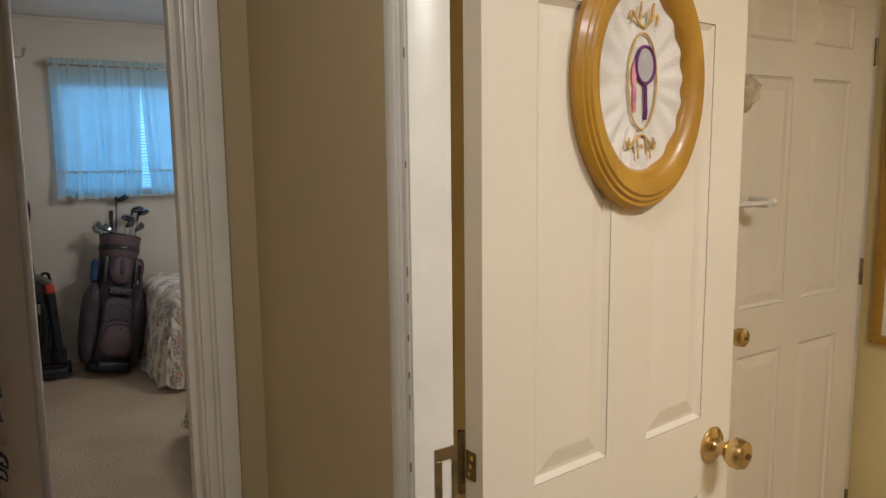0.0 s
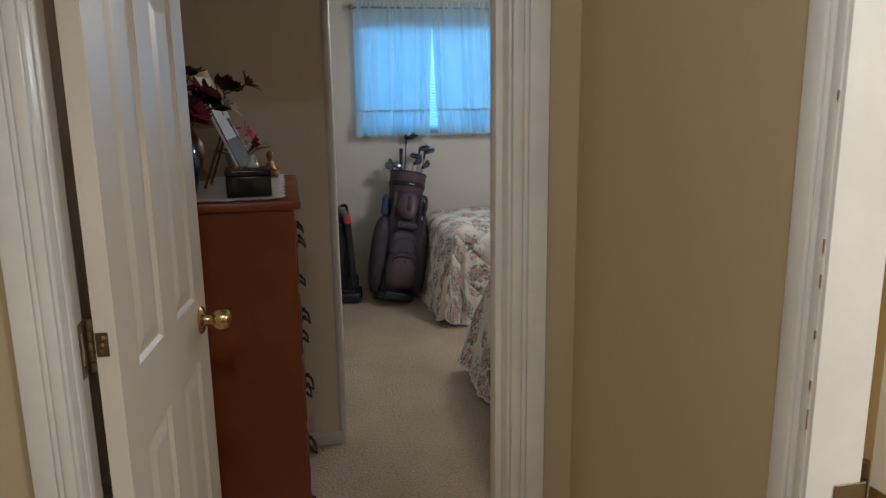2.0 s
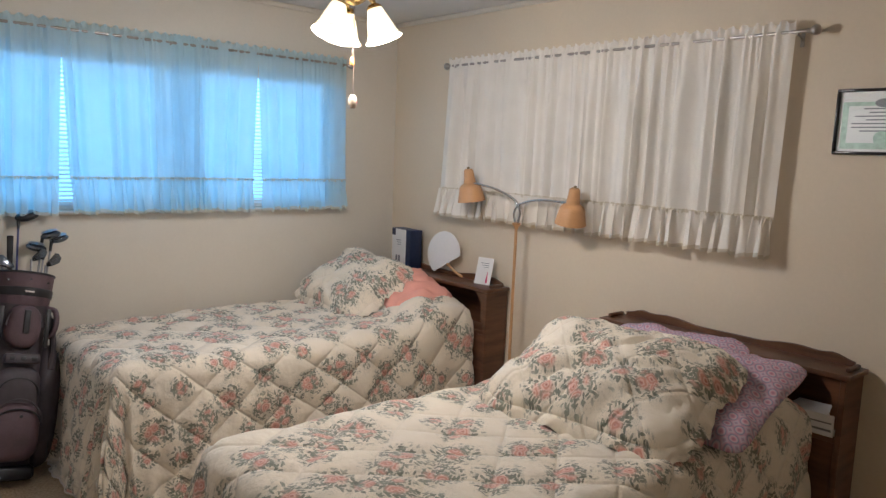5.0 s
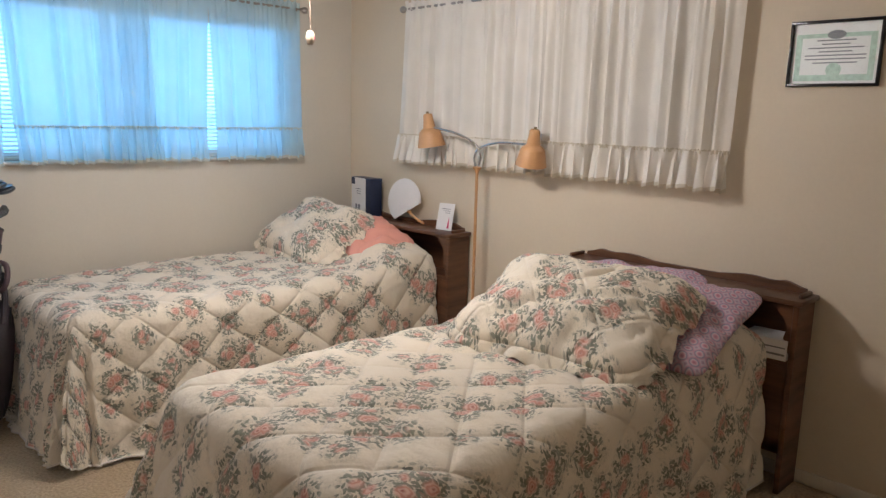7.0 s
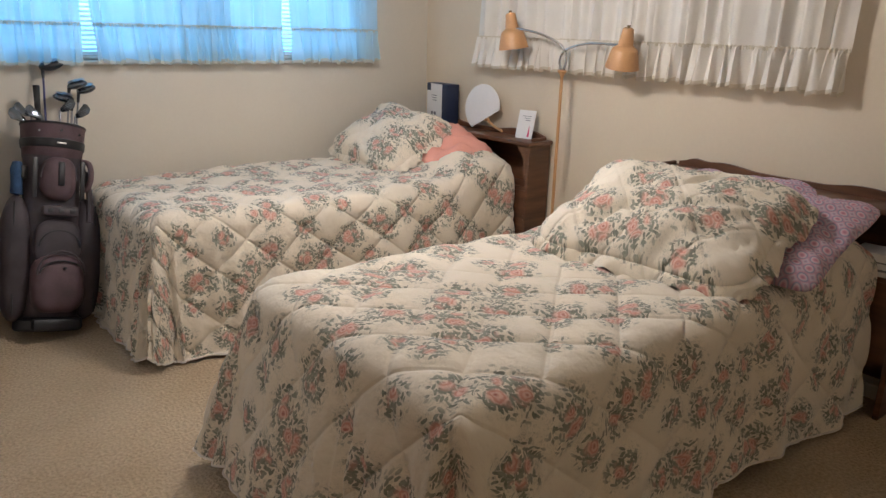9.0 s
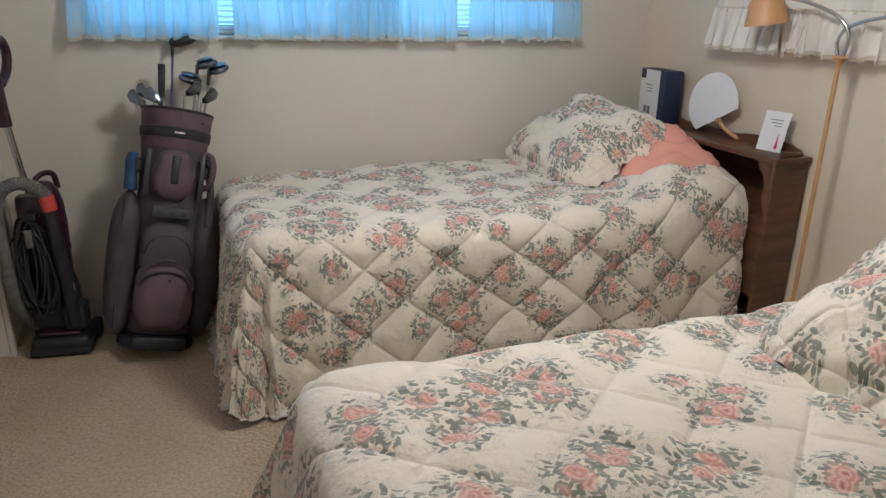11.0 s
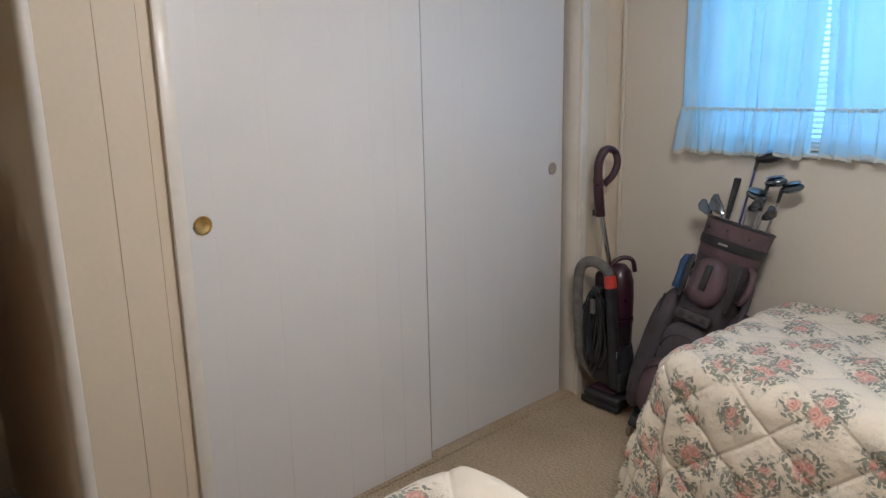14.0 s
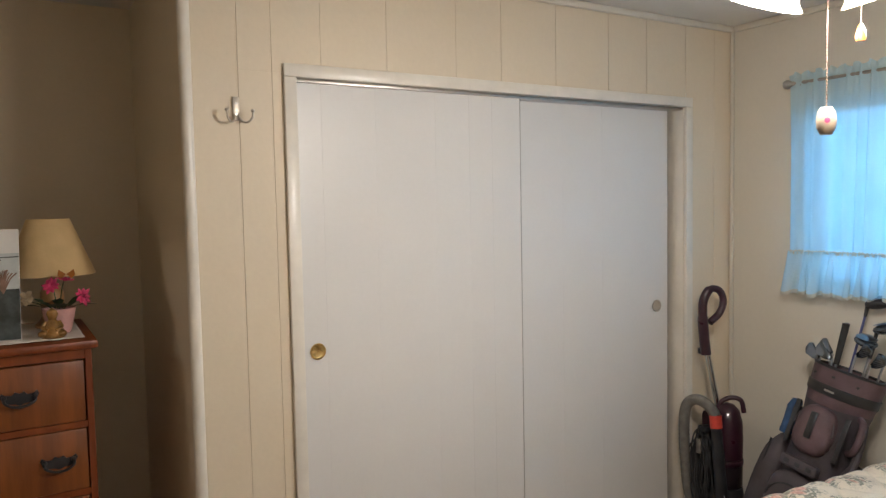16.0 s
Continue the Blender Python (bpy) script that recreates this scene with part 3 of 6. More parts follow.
moulding("trim_bedroom_jamb", [((DX0 - 0.019, -0.103, 0), (DX0, 0.001, DZ)), ((DX1, -0.103, 0), (DX1 + 0.019, 0.001, DZ)), ((DX0 - 0.019, -0.103, DZ), (DX1 + 0.019, 0.001, DZ + 0.018)), ((DX1 - 0.012, -0.075, 0), (DX1, -0.042, DZ)), ((DX0, -0.075, 0), (DX0 + 0.004, -0.042, DZ))], bevel=0.002, label="white painted door jamb with a stop")
stepped_casing("trim_bedroom_casing_hall", 0, DX0 - 0.004, DX1 + 0.004, DZ + 0.004, -0.1045, -1, width=0.058, tag="white stepped casing round the bedroom doorway")
stepped_casing("trim_bedroom_casing_room", 0, DX0 - 0.004, DX1 + 0.004, DZ + 0.004, 0.0005, 1)
moulding("trim_bathroom_jamb", [((HX - 0.002, BY1, 0), (HX + 0.058, BY1 + 0.019, DZ)), ((HX - 0.002, BY0 - 0.019, 0), (HX + 0.058, BY0, DZ)), ((HX - 0.002, BY0 - 0.019, DZ), (HX + 0.058, BY1 + 0.019, DZ + 0.018))], bevel=0.002, label="white painted bathroom door jamb with chipped paint")
stepped_casing("trim_bathroom_casing", 1, BY0 - 0.004, BY1 + 0.004, DZ + 0.004, HX + 0.0075, -1, width=0.042, tag="white casing with cracked paint along its joint")

# worn-off paint along the joint of the bathroom casing
rp = random.Random(17)
bm = bmesh.new()
z = 0.75
while z < 2.0:
    h_ = rp.choice((0.004, 0.008, 0.012, 0.020))
    box(bm, (HX - 0.0058, BY1 + 0.0035, z), (HX - 0.0044, BY1 + 0.0035 + rp.uniform(0.0006, 0.0016), z + h_))
    z += h_ + rp.choice((0.02, 0.04, 0.07, 0.12))
structure("trim_chipped_paint", bm, M["chip"], "brown chips where the casing paint has worn off")

# ---------------------------------------------------------------- doors
def panel_door(name, m, width, label, height=2.02, thick=0.035, hinge_z=1.076):
    """Six-panel moulded door; hinge edge at x = 0, leaf along +x, faces at y = 0 and y = -thick."""
    root = thing(name, m, label, "door")
    root["kind"] = "structure"
    core = boxes(((0, -thick + 0.007, 0), (width, -0.007, height)))
    leaf = part("leaf", core, M["door"], root, smooth=False)
    stile, mid = 0.105 * width / 0.66, 0.10
    xs = (stile, width / 2 - mid / 2, width / 2 + mid / 2, width - stile)
    rows = ((0.18, 0.88), (1.024, 1.70), (1.80, 1.93))
    for y0, y1 in ((-thick, -thick + 0.0075), (-0.0075, 0.0)):
        bm = bmesh.new()
        zs = (0.0, 0.18, 0.88, 1.024, 1.70, 1.80, 1.93, height)
        for a, b in ((0, xs[0]), (xs[1], xs[2]), (xs[3], width)):
            box(bm, (a, y0, 0), (b, y1, height))
        for a, b in ((xs[0], xs[1]), (xs[2], xs[3])):
            for c, d in zip(zs[0::2], zs[1::2]):
                box(bm, (a, y0, c), (b, y1, d))
        part("rails", bm, M["door"], root, smooth=False)
        out = -1 if y0 < -thick / 2 else 1
        face = y0 if out < 0 else y1
        base = face - out * 0.0072
        for z0, z1 in rows:
            for a, b in ((xs[0], xs[1]), (xs[2], xs[3])):
                bm = bmesh.new()
                rings = []
                for inset, rise in ((0.001, 0.0062), (0.010, 0.0), (0.016, 0.0004), (0.040, 0.0058), (0.044, 0.0062)):
                    rings.append([bm.verts.new((x, base + out * rise, z)) for x, z in ((a + inset, z0 + inset), (b - inset, z0 + inset), (b - inset, z1 - inset), (a + inset, z1 - inset))])
                for p, q in zip(rings, rings[1:]):
                    for k in range(4):
                        bm.faces.new((p[k], p[(k + 1) % 4], q[(k + 1) % 4], q[k]))
                bm.faces.new(rings[-1])
                part("door_panel", bm, M["door"], root, smooth=False)
    for out in (-1, 1):
        y = -thick if out < 0 else 0.0
        mk = Matrix.Translation((width - 0.06, y, 0.965)) @ Euler((radians(-90 * out), 0, 0)).to_matrix().to_4x4()
        knob = part("door_knob", lathe(bmesh.new(), ((0.0, 0.0), (0.033, 0.0), (0.034, 0.003), (0.030, 0.007), (0.016, 0.011), (0.012, 0.018), (0.013, 0.030), (0.021, 0.036), (0.027, 0.046), (0.0275, 0.056), (0.024, 0.066), (0.016, 0.070), (0.0, 0.071)), mk), M["brass"], root, "polished brass door knob")
        part("keyhole", lathe(bmesh.new(), ((0.0, 0.071), (0.006, 0.0712), (0.006, 0.0725), (0.0, 0.0727)), mk, 12), M["old_brass"], knob)
    for z in (0.25, hinge_z, 1.80):
        hinge = part("hinge", boxes(((-0.0020, -thick * 0.62, z - 0.020), (0.0, -0.002, z + 0.020))), M["old_brass"], root, "tarnished brass butt hinge")
        bm = bmesh.new()
        for k in range(5):
            rod(bm, (-0.003, 0.006, z - 0.045 + 0.018 * k + 0.0006), (-0.003, 0.006, z - 0.045 + 0.018 * (k + 1) - 0.0006), 0.0055, seg=10)
        part("knuckle", bm, M["old_brass"], hinge)
        bm = bmesh.new()
        for k in (-1, 0, 1):
            rod(bm, (-0.0028, -thick * 0.36 - 0.003 * k, z + 0.012 * k), (-0.0019, -thick * 0.36 - 0.003 * k, z + 0.012 * k), 0.0035, seg=8)
        part("screws", bm, M["brass"], hinge)
    return root


def jamb_leaf(name, m):
    bm = bmesh.new()
    for lo, hi in (((0, 0, -0.045), (0.002, 0.034, -0.028)), ((0, 0, 0.028), (0.002, 0.034, 0.045)), ((0, 0, -0.028), (0.002, 0.010, 0.028)), ((0, 0.026, -0.028), (0.002, 0.034, 0.028))):
        box(bm, lo, hi, 0.0004, 1)
    ob = mesh_object(name, bm, M["old_brass"], False)
    ob.matrix_world = m
    return tagged(ob, "tarnished brass hinge leaf screwed to the door jamb", "hinge", kind="thing")


# bedroom door, swung into the room; its hall side faces east
bed_door = panel_door("door_1", pose(-0.512, 0.004, 0.008, 0, 0, 83.4), 0.612, "white six-panel bedroom door standing open", hinge_z=1.098)
# bathroom door, swung into the bathroom; its hall side faces south
bath_door = panel_door("door_2", pose(0.3656, -0.650, 0.008, 0, 0, 5.5), 0.612, "cream six-panel bathroom door standing open")
# closed door in the bathroom's far wall
far_door = panel_door("door_3", pose(2.335, -0.146, 0.008, 0, 0, 180), 0.775, "cream six-panel closed bathroom closet door")
for z in (1.076, 1.80, 0.25):
    jamb_leaf("hinge_leaf", Matrix.Translation((HX + 0.028, BY1 - 0.0005, z + 0.008)) @ Euler((0, 0, radians(-90))).to_matrix().to_4x4())
    jamb_leaf("hinge_leaf", Matrix.Translation((DX0 + 0.0005, -0.036, z + (0.030 if z == 1.076 else 0.008))))
moulding("trim_bathroom_far_casing", [((1.488, -0.128, 0), (1.554, -0.108, 2.04)), ((2.341, -0.128, 0), (2.40, -0.108, 2.04)), ((1.488, -0.128, 2.04), (2.40, -0.108, 2.10))])

# oval framed embroidery on the bathroom door
am = bath_door.matrix_world @ Matrix.Translation((0.310, -0.035, 1.598)) @ Euler((radians(90), 0, 0)).to_matrix().to_4x4()
oval = thing("oval_frame", am, "oval gold-stained wooden frame holding white embroidered cloth", "picture")
prof = ((0.158, 0.0), (0.160, 0.012), (0.154, 0.020), (0.150, 0.0195), (0.147, 0.024), (0.143, 0.0235), (0.140, 0.027), (0.134, 0.0265), (0.122, 0.024), (0.112, 0.016), (0.109, 0.008), (0.109, 0.0))
part("frame", lathe(bmesh.new(), prof, None, 56, 0.95, 1.20), M["gold_wood"], oval)


def puckered(u, v):
    r, a = 0.112 * u, 2 * math.pi * v
    return Vector((0.95 * r * math.cos(a), r * 1.20 * math.sin(a), 0.006 + 0.0022 * math.sin(a * 17 + 1.3 * math.sin(a * 3)) * smoothstep(0.35, 0.8, u)))


part("cloth", sheet(bmesh.new(), 14, 120, puckered), M["linen"], oval, "puckered white linen")


def stitched(name, pts, r, mat):
    return part(name, tube(bmesh.new(), pts, r, 6), mat, oval)


ring = lambda rx, ry, cx=0.0, cy=0.0, n=40: [(cx + rx * math.cos(2 * math.pi * k / n), cy + ry * math.sin(2 * math.pi * k / n), 0.0095) for k in range(n + 1)]
M["thread_gold"] = material("gold_thread", (0.72, 0.48, 0.16), 0.7, vary=0.2, scale=60)
M["thread_plum"] = material("plum_thread", (0.16, 0.03, 0.17), 0.7, vary=0.2, scale=60)
M["thread_pink"] = material("pink_thread", (0.80, 0.30, 0.36), 0.7, vary=0.2, scale=60)
M["thread_grey"] = material("grey_satin", (0.48, 0.44, 0.44), 0.5, vary=0.1, scale=60)
stitched("stitched_oval", ring(0.034, 0.070), 0.0016, M["thread_gold"])
stitched("stitched_mirror", ring(0.022, 0.027, 0.006, 0.024), 0.0026, M["thread_plum"])
part("stitched_glass", lathe(bmesh.new(), ((0.0, 0.0096), (0.0205, 0.0092)), Matrix.Translation((0.006, 0.024, 0)), 24, 1.0, 1.25), M["thread_grey"], oval)
stitched("stitched_handle", [(0.006, -0.003, 0.0095), (0.006, -0.018, 0.0105), (0.008, -0.046, 0.0105), (0.008, -0.056, 0.0095)], 0.0028, M["thread_plum"])
part("stitched_brush", lathe(bmesh.new(), ((0.0, 0.010), (0.010, 0.009)), Matrix.Translation((-0.019, 0.010, 0)), 20, 0.6, 1.8), M["thread_pink"], oval)
stitched("stitched_brush_handle", [(-0.019, -0.008, 0.0095), (-0.019, -0.046, 0.0095)], 0.003, M["thread_pink"])
for sgn in (1, -1):
    pts = [(0.034 * math.cos(a) , sgn * (0.088 + 0.010 * math.sin(3 * a)), 0.0095) for a in [math.pi * k / 22 for k in range(23)]]
    stitched("stitched_garland", pts, 0.0022, M["thread_gold"])
    for k in range(7):
        stitched("stitched_sprig", [(-0.03 + 0.01 * k, sgn * (0.082 + 0.01 * (k % 2)), 0.0095), (-0.026 + 0.01 * k, sgn * (0.098 + 0.008 * (k % 3)), 0.0095)], 0.0015, M["thread_gold"])

# towel bar and towel on the far door, framed mirror on the yellow wall
bar = thing("towel_bar", pose(1.455, -0.185, 1.355), "white towel bar fixed on the cream closed door", "towel bar")
part("rail", rod(bmesh.new(), (-0.12, -0.055, 0), (0.222, -0.055, 0), 0.008), M["trim"], bar)
for x in (-0.10, 0.202):
    part("bracket", boxes(((x - 0.012, -0.062, -0.014), (x + 0.012, 0.0, 0.014)), bevel=0.004), M["trim"], bar)
    part("finial", lathe(bmesh.new(), ((0, -0.013), (0.009, -0.009), (0.013, 0), (0.009, 0.009), (0, 0.013)), Matrix.Translation((0.225 if x > 0 else -0.124, -0.055, 0)), 12), M["ceramic_white"], bar)
towel = thing("hand_towel", pose(1.40, -0.24, 1.363), "slate-blue hand towel folded over the bar", "towel")


def towel_sheet(u, v):
    s = (u - 0.5) * 0.72
    z = 0.010 * math.cos(max(-1, min(1, s / 0.02)) * 1.57) - max(0, abs(s) - 0.02) - 0.002
    return Vector((-0.09 + 0.18 * v + 0.004 * math.sin(9 * s), 0.012 * max(-1, min(1, s / 0.02)) + 0.004 * math.sin(v * 14), z))


ob = part("cloth", sheet(bmesh.new(), 40, 16, towel_sheet), M["bath_towel"], towel)
mod = ob.modifiers.new("thick", "SOLIDIFY")
mod.thickness = 0.006
mirror = thing("wall_mirror", pose(2.42, -0.165, 0.83), "wall mirror in a narrow gold-stained frame on a yellow wall", "mirror")
part("glass", boxes(((-0.012, -1.0, 0.03), (-0.006, -0.03, 1.1))), M["mirror_glass"], mirror, smooth=False)
part("frame", boxes(((-0.022, -1.03, 0), (0, 0, 0.03)), ((-0.022, -1.03, 1.1), (0, 0, 1.13)), ((-0.022, -0.03, 0.03), (0, 0, 1.1)), ((-0.022, -1.03, 0.03), (0, -1.0, 1.1)), bevel=0.004), M["gold_wood"], mirror)

# ---------------------------------------------------------------- closet sliding doors
def sliding_door(name, x, y0, y1, cuts, pull_y, pull_z, label, metal="brass"):
    root = thing(name, pose(x, y0, 0.012), label, "closet door")
    root["kind"] = "structure"
    w = y1 - y0
    part("core", boxes(((-0.03, 0, 0), (-0.0041, w, CZ - 0.016))), M["closet"], root, smooth=False)
    edges = [0.0] + [c - y0 for c in cuts] + [w]
    for a, b in zip(edges, edges[1:]):
        board(root, M["closet"], (-0.0055, a + 0.0004, 0), (-0.0035, b - 0.0004, CZ - 0.016), "plank")
    # dark strip standing in for the shadow line where the doors overlap
    part("shadow_strip", boxes(((-0.0055, w + 0.0002, 0), (-0.003, w + 0.003, CZ - 0.016))), M["nickel"], root, smooth=False)
    mk = Matrix.Translation((0, pull_y - y0, pull_z - 0.012)) @ Euler((0, radians(90), 0)).to_matrix().to_4x4()
    pull = part("finger_pull", lathe(bmesh.new(), ((0.028, 0.0002), (0.0285, 0.003), (0.0245, 0.0035), (0.0225, 0.0012), (0.0215, 0.0006), (0.0, 0.0005)), mk, 32), M[metal], root, "round recessed metal finger pull")
    return root


sliding_door("closet_door_1", -0.022, CY0 + 0.002, 3.070, (2.228, 2.431, 2.676, 2.827, 2.933), 2.190, 1.115, "white grooved sliding closet door with a brass pull")
sliding_door("closet_door_2", -0.066, 3.030, 3.965, (3.325, 3.551), 3.888, 1.117, "white grooved sliding closet door on the rear track", "hook")
moulding("trim_closet_track", [((-0.11, CY0, CZ - 0.012), (-0.008, CY1, CZ - 0.002))], M["nickel"], 0.001)
structure("closet_floor_guide", boxes(((-0.10, CY0, 0.0), (-0.01, CY1, 0.010))), M["carpet"])

# double coat hook on the closet wall
hook = thing("coat_hook", pose(0.0, 1.932, 1.905), "small aged-white metal double coat hook screwed to the wall", "hook")
part("plate", boxes(((0, -0.011, -0.02), (0.005, 0.011, 0.055)), bevel=0.0024), M["hook"], hook)
for s in (-1, 1):
    part("prong", tube(bmesh.new(), bend(((0.005, s * 0.006, 0.0), (0.018, s * 0.012, -0.020), (0.034, s * 0.026, -0.026), (0.046, s * 0.038, -0.014), (0.048, s * 0.041, 0.004)), 8), 0.0036, 8), M["hook"], hook)
    part("tip", lathe(bmesh.new(), ((0, -0.006), (0.005, -0.004), (0.0066, 0), (0.005, 0.004), (0, 0.006)), Matrix.Translation((0.048, s * 0.041, 0.008)), 10), M["hook"], hook)
    part("screw", rod(bmesh.new(), (0.0045, 0, 0.018 + 0.016 * s), (0.0062, 0, 0.018 + 0.016 * s), 0.0035, seg=8), M["steel"], hook)

# ---------------------------------------------------------------- windows
win = thing("window_1", pose(NX0, YN, NZ0), "wide window with white frame and lowered mini blind", "window")
win["kind"] = "structure"
ww, wh = NX1 - NX0, NZ1 - NZ0
part("window_frame", boxes(((0, 0.06, 0), (ww, 0.10, 0.04)), ((0, 0.06, wh - 0.04), (ww, 0.10, wh)), ((0, 0.06, 0.04), (0.04, 0.10, wh - 0.04)), ((ww - 0.04, 0.06, 0.04), (ww, 0.10, wh - 0.04)), ((ww / 2 - 0.025, 0.058, 0.04), (ww / 2 + 0.025, 0.102, wh - 0.04)), bevel=0.003), M["trim"], win)
part("window_sill", boxes(((-0.03, -0.028, -0.018), (ww + 0.03, 0.058, -0.001)), bevel=0.005), M["trim"], win)
for a, b in ((0.04, ww / 2 - 0.025), (ww / 2 + 0.025, ww - 0.04)):
    p = part("pane", boxes(((a, 0.078, 0.04), (b, 0.082, wh - 0.04))), M["glass"], win, smooth=False)
    p.visible_shadow = False
blind = thing("mini_blind", pose(NX0, YN, NZ0), "white horizontal mini blind lowered inside the window", "blind")
part("head_rail", boxes(((0.012, 0.018, wh - 0.045), (ww - 0.012, 0.045, wh - 0.008)), bevel=0.003), M["trim"], blind)
n_slat = 34
slat_me = None
for k in range(n_slat):
    bm = sheet(bmesh.new(), 1, 4, lambda u, v: Vector((0.015 + u * (ww - 0.03), -0.0115 + 0.023 * v, 0.0022 * math.sin(math.pi * v)))) if slat_me is None else None
    if slat_me is None:
        ob = part("slat", bm, M["blind"], blind)
        slat_me = ob.data
    else:
        ob = new("slat", slat_me)
        ob.parent = blind
    ob.location = (0, 0.032, 0.03 + k * (wh - 0.085) / (n_slat - 1))
    ob.rotation_euler = (radians(27 + 3 * math.sin(k * 1.7)), 0, 0)
for x in (0.25, ww / 2 - 0.2, ww / 2 + 0.2, ww - 0.25):
    part("ladder_cord", rod(bmesh.new(), (x, 0.020, 0.02), (x, 0.020, wh - 0.04), 0.0012, seg=6), M["trim"], blind)
part("bottom_rail", boxes(((0.014, 0.022, 0.006), (ww - 0.014, 0.044, 0.018)), bevel=0.003), M["trim"], blind)

win2 = thing("window_2", pose(XE, EY0, EZ0), "white-framed window behind the cream curtains", "window")
win2["kind"] = "structure"
ew, eh = EY1 - EY0, EZ1 - EZ0
part("window_frame", boxes(((0.05, 0, 0), (0.10, ew, 0.04)), ((0.05, 0, eh - 0.04), (0.10, ew, eh)), ((0.05, 0, 0.04), (0.10, 0.04, eh - 0.04)), ((0.05, ew - 0.04, 0.04), (0.10, ew, eh - 0.04)), ((0.048, ew * 0.52 - 0.025, 0.04), (0.102, ew * 0.52 + 0.025, eh - 0.04)), bevel=0.003), M["trim"], win2)
part("window_sill", boxes(((-0.02, -0.02, -0.018), (0.05, ew + 0.02, -0.001)), bevel=0.005), M["trim"], win2)
for a, b in ((0.04, ew * 0.52 - 0.025), (ew * 0.52 + 0.025, ew - 0.04)):
    p = part("pane", boxes(((0.073, a, 0.04), (0.077, b, eh - 0.04))), M["glass"], win2, smooth=False)
    p.visible_shadow = False


# ---------------------------------------------------------------- curtains
def curtain_panel(root, s0, s1, zt, zb, ruffle, mat, seed, folds, gather_l=0.0, gather_r=0.0, amp=0.018):
    """One gathered panel from s0 to s1 along the rod (local x), facing local -y; header above the rod, ruffle at the hem."""
    rnd = random.Random(seed)
    ph = [rnd.uniform(0, 6.28) for _ in range(6)]
    w = s1 - s0

    def wave(v, z):
        low = smoothstep(zt, zt - 0.35, z)
        s = 2 * math.pi * folds * v
        s += 1.6 * math.sin(s * 0.17 + ph[3]) + 0.9 * math.sin(s * 0.43 + ph[5])
        a = math.sin(s + ph[0] + 0.9 * math.sin(s * 0.31 + ph[1])) * (0.35 + 0.85 * math.sin(s * 0.23 + ph[2]) ** 2)
        b = 0.5 * math.sin(2.37 * s + ph[3]) * (1 - 0.6 * low)
        return amp * (0.35 + 0.65 * low) * a + amp * 0.4 * b

    def edge(v, z):
        t = (zt - z) / (zt - zb)
        left, right = s0 + gather_l * t, s1 - gather_r * t
        return left + (right - left) * v

    zr = zb + ruffle

    def body(u, v):
        z = zt - u * (zt - zr)
        return Vector((edge(v, z), -0.004 + wave(v, z), z))

    nv = max(60, int(w * 170))
    bodyob = part("panel", sheet(bmesh.new(), 26, nv, body), mat, root)

    def frill(u, v):
        z = zr + 0.006 - u * (zr + 0.006 - zb)
        s = 2 * math.pi * folds * 1.25 * v
        s += 1.1 * math.sin(s * 0.29 + ph[5]) + 0.7 * math.sin(s * 0.61 + ph[0])
        fine = 0.006 * (1 - u) * math.sin(s * 3.1 + ph[1])
        deep = (0.006 + 0.023 * u ** 0.8) * math.sin(s + ph[4])
        return Vector((edge(v, z) + 0.012 * u * math.sin(s * 2 + ph[4]), -0.016 + wave(v, zr) * (1 - 0.5 * u) + deep + fine - 0.010 * u, z + (0.006 * math.sin(s * 0.5 + ph[2]) + 0.005 * math.cos(2 * s)) * u))

    part("ruffle", sheet(bmesh.new(), 10, int(nv * 1.5), frill), mat, root)

    def band(u, v):
        z = zr - 0.004 + 0.016 * u
        s = 2 * math.pi * folds * 5.5 * v
        return Vector((edge(v, z), -0.014 + wave(v, zr) + 0.004 * math.sin(s), z + 0.003 * math.sin(s * 1.3)))

    part("gathered_band", sheet(bmesh.new(), 2, int(nv * 2), band), M["lace"], root)

    def hem(u, v):
        p = frill(1.0, v)
        s = 2 * math.pi * folds * 7 * v
        return p + Vector((0, -0.001, -0.001 - u * (0.012 + 0.004 * abs(math.sin(s)))))

    part("lace_hem", sheet(bmesh.new(), 2, int(nv * 2), hem), M["lace"], root)

    def header(u, v):
        z = zt + 0.040 * u
        s = 2 * math.pi * folds * 2.6 * v
        return Vector((edge(v, zt), -0.004 + wave(v, zt) * (1 - u) + 0.008 * u * math.sin(s + ph[1]), z + u * 0.008 * math.sin(s * 0.6 + ph[2])))

    part("header", sheet(bmesh.new(), 4, nv, header), mat, root)


def curtain_rod(m, length, label, brackets):
    root = thing("curtain_rod", m, label, "curtain rod")
    part("pole", rod(bmesh.new(), (0, 0, 0), (length, 0, 0), 0.0075, seg=16), M["nickel"], root)
    ball = ((0.0085, 0.0), (0.011, 0.004), (0.009, 0.010), (0.013, 0.016), (0.019, 0.026), (0.021, 0.036), (0.017, 0.047), (0.008, 0.053), (0.0, 0.055))
    for x, turn in ((0, -90), (length, 90)):
        part("finial", lathe(bmesh.new(), ball, Matrix.Translation((x, 0, 0)) @ Euler((0, radians(turn), 0)).to_matrix().to_4x4(), 20), M["nickel"], root)
    for x in brackets:
        bm = bmesh.new()
        tube(bm, bend(((x, 0.046, -0.03), (x, 0.035, -0.022), (x, 0.012, -0.014), (x, 0.0, -0.010)), 6), 0.004, 8)
        box(bm, (x - 0.008, 0.044, -0.055), (x + 0.008, 0.050, 0.0), 0.002, 1)
        rod(bm, (x, -0.010, -0.010), (x, 0.010, -0.010), 0.005, seg=8)
        part("bracket", bm, M["nickel"], root)
    return root


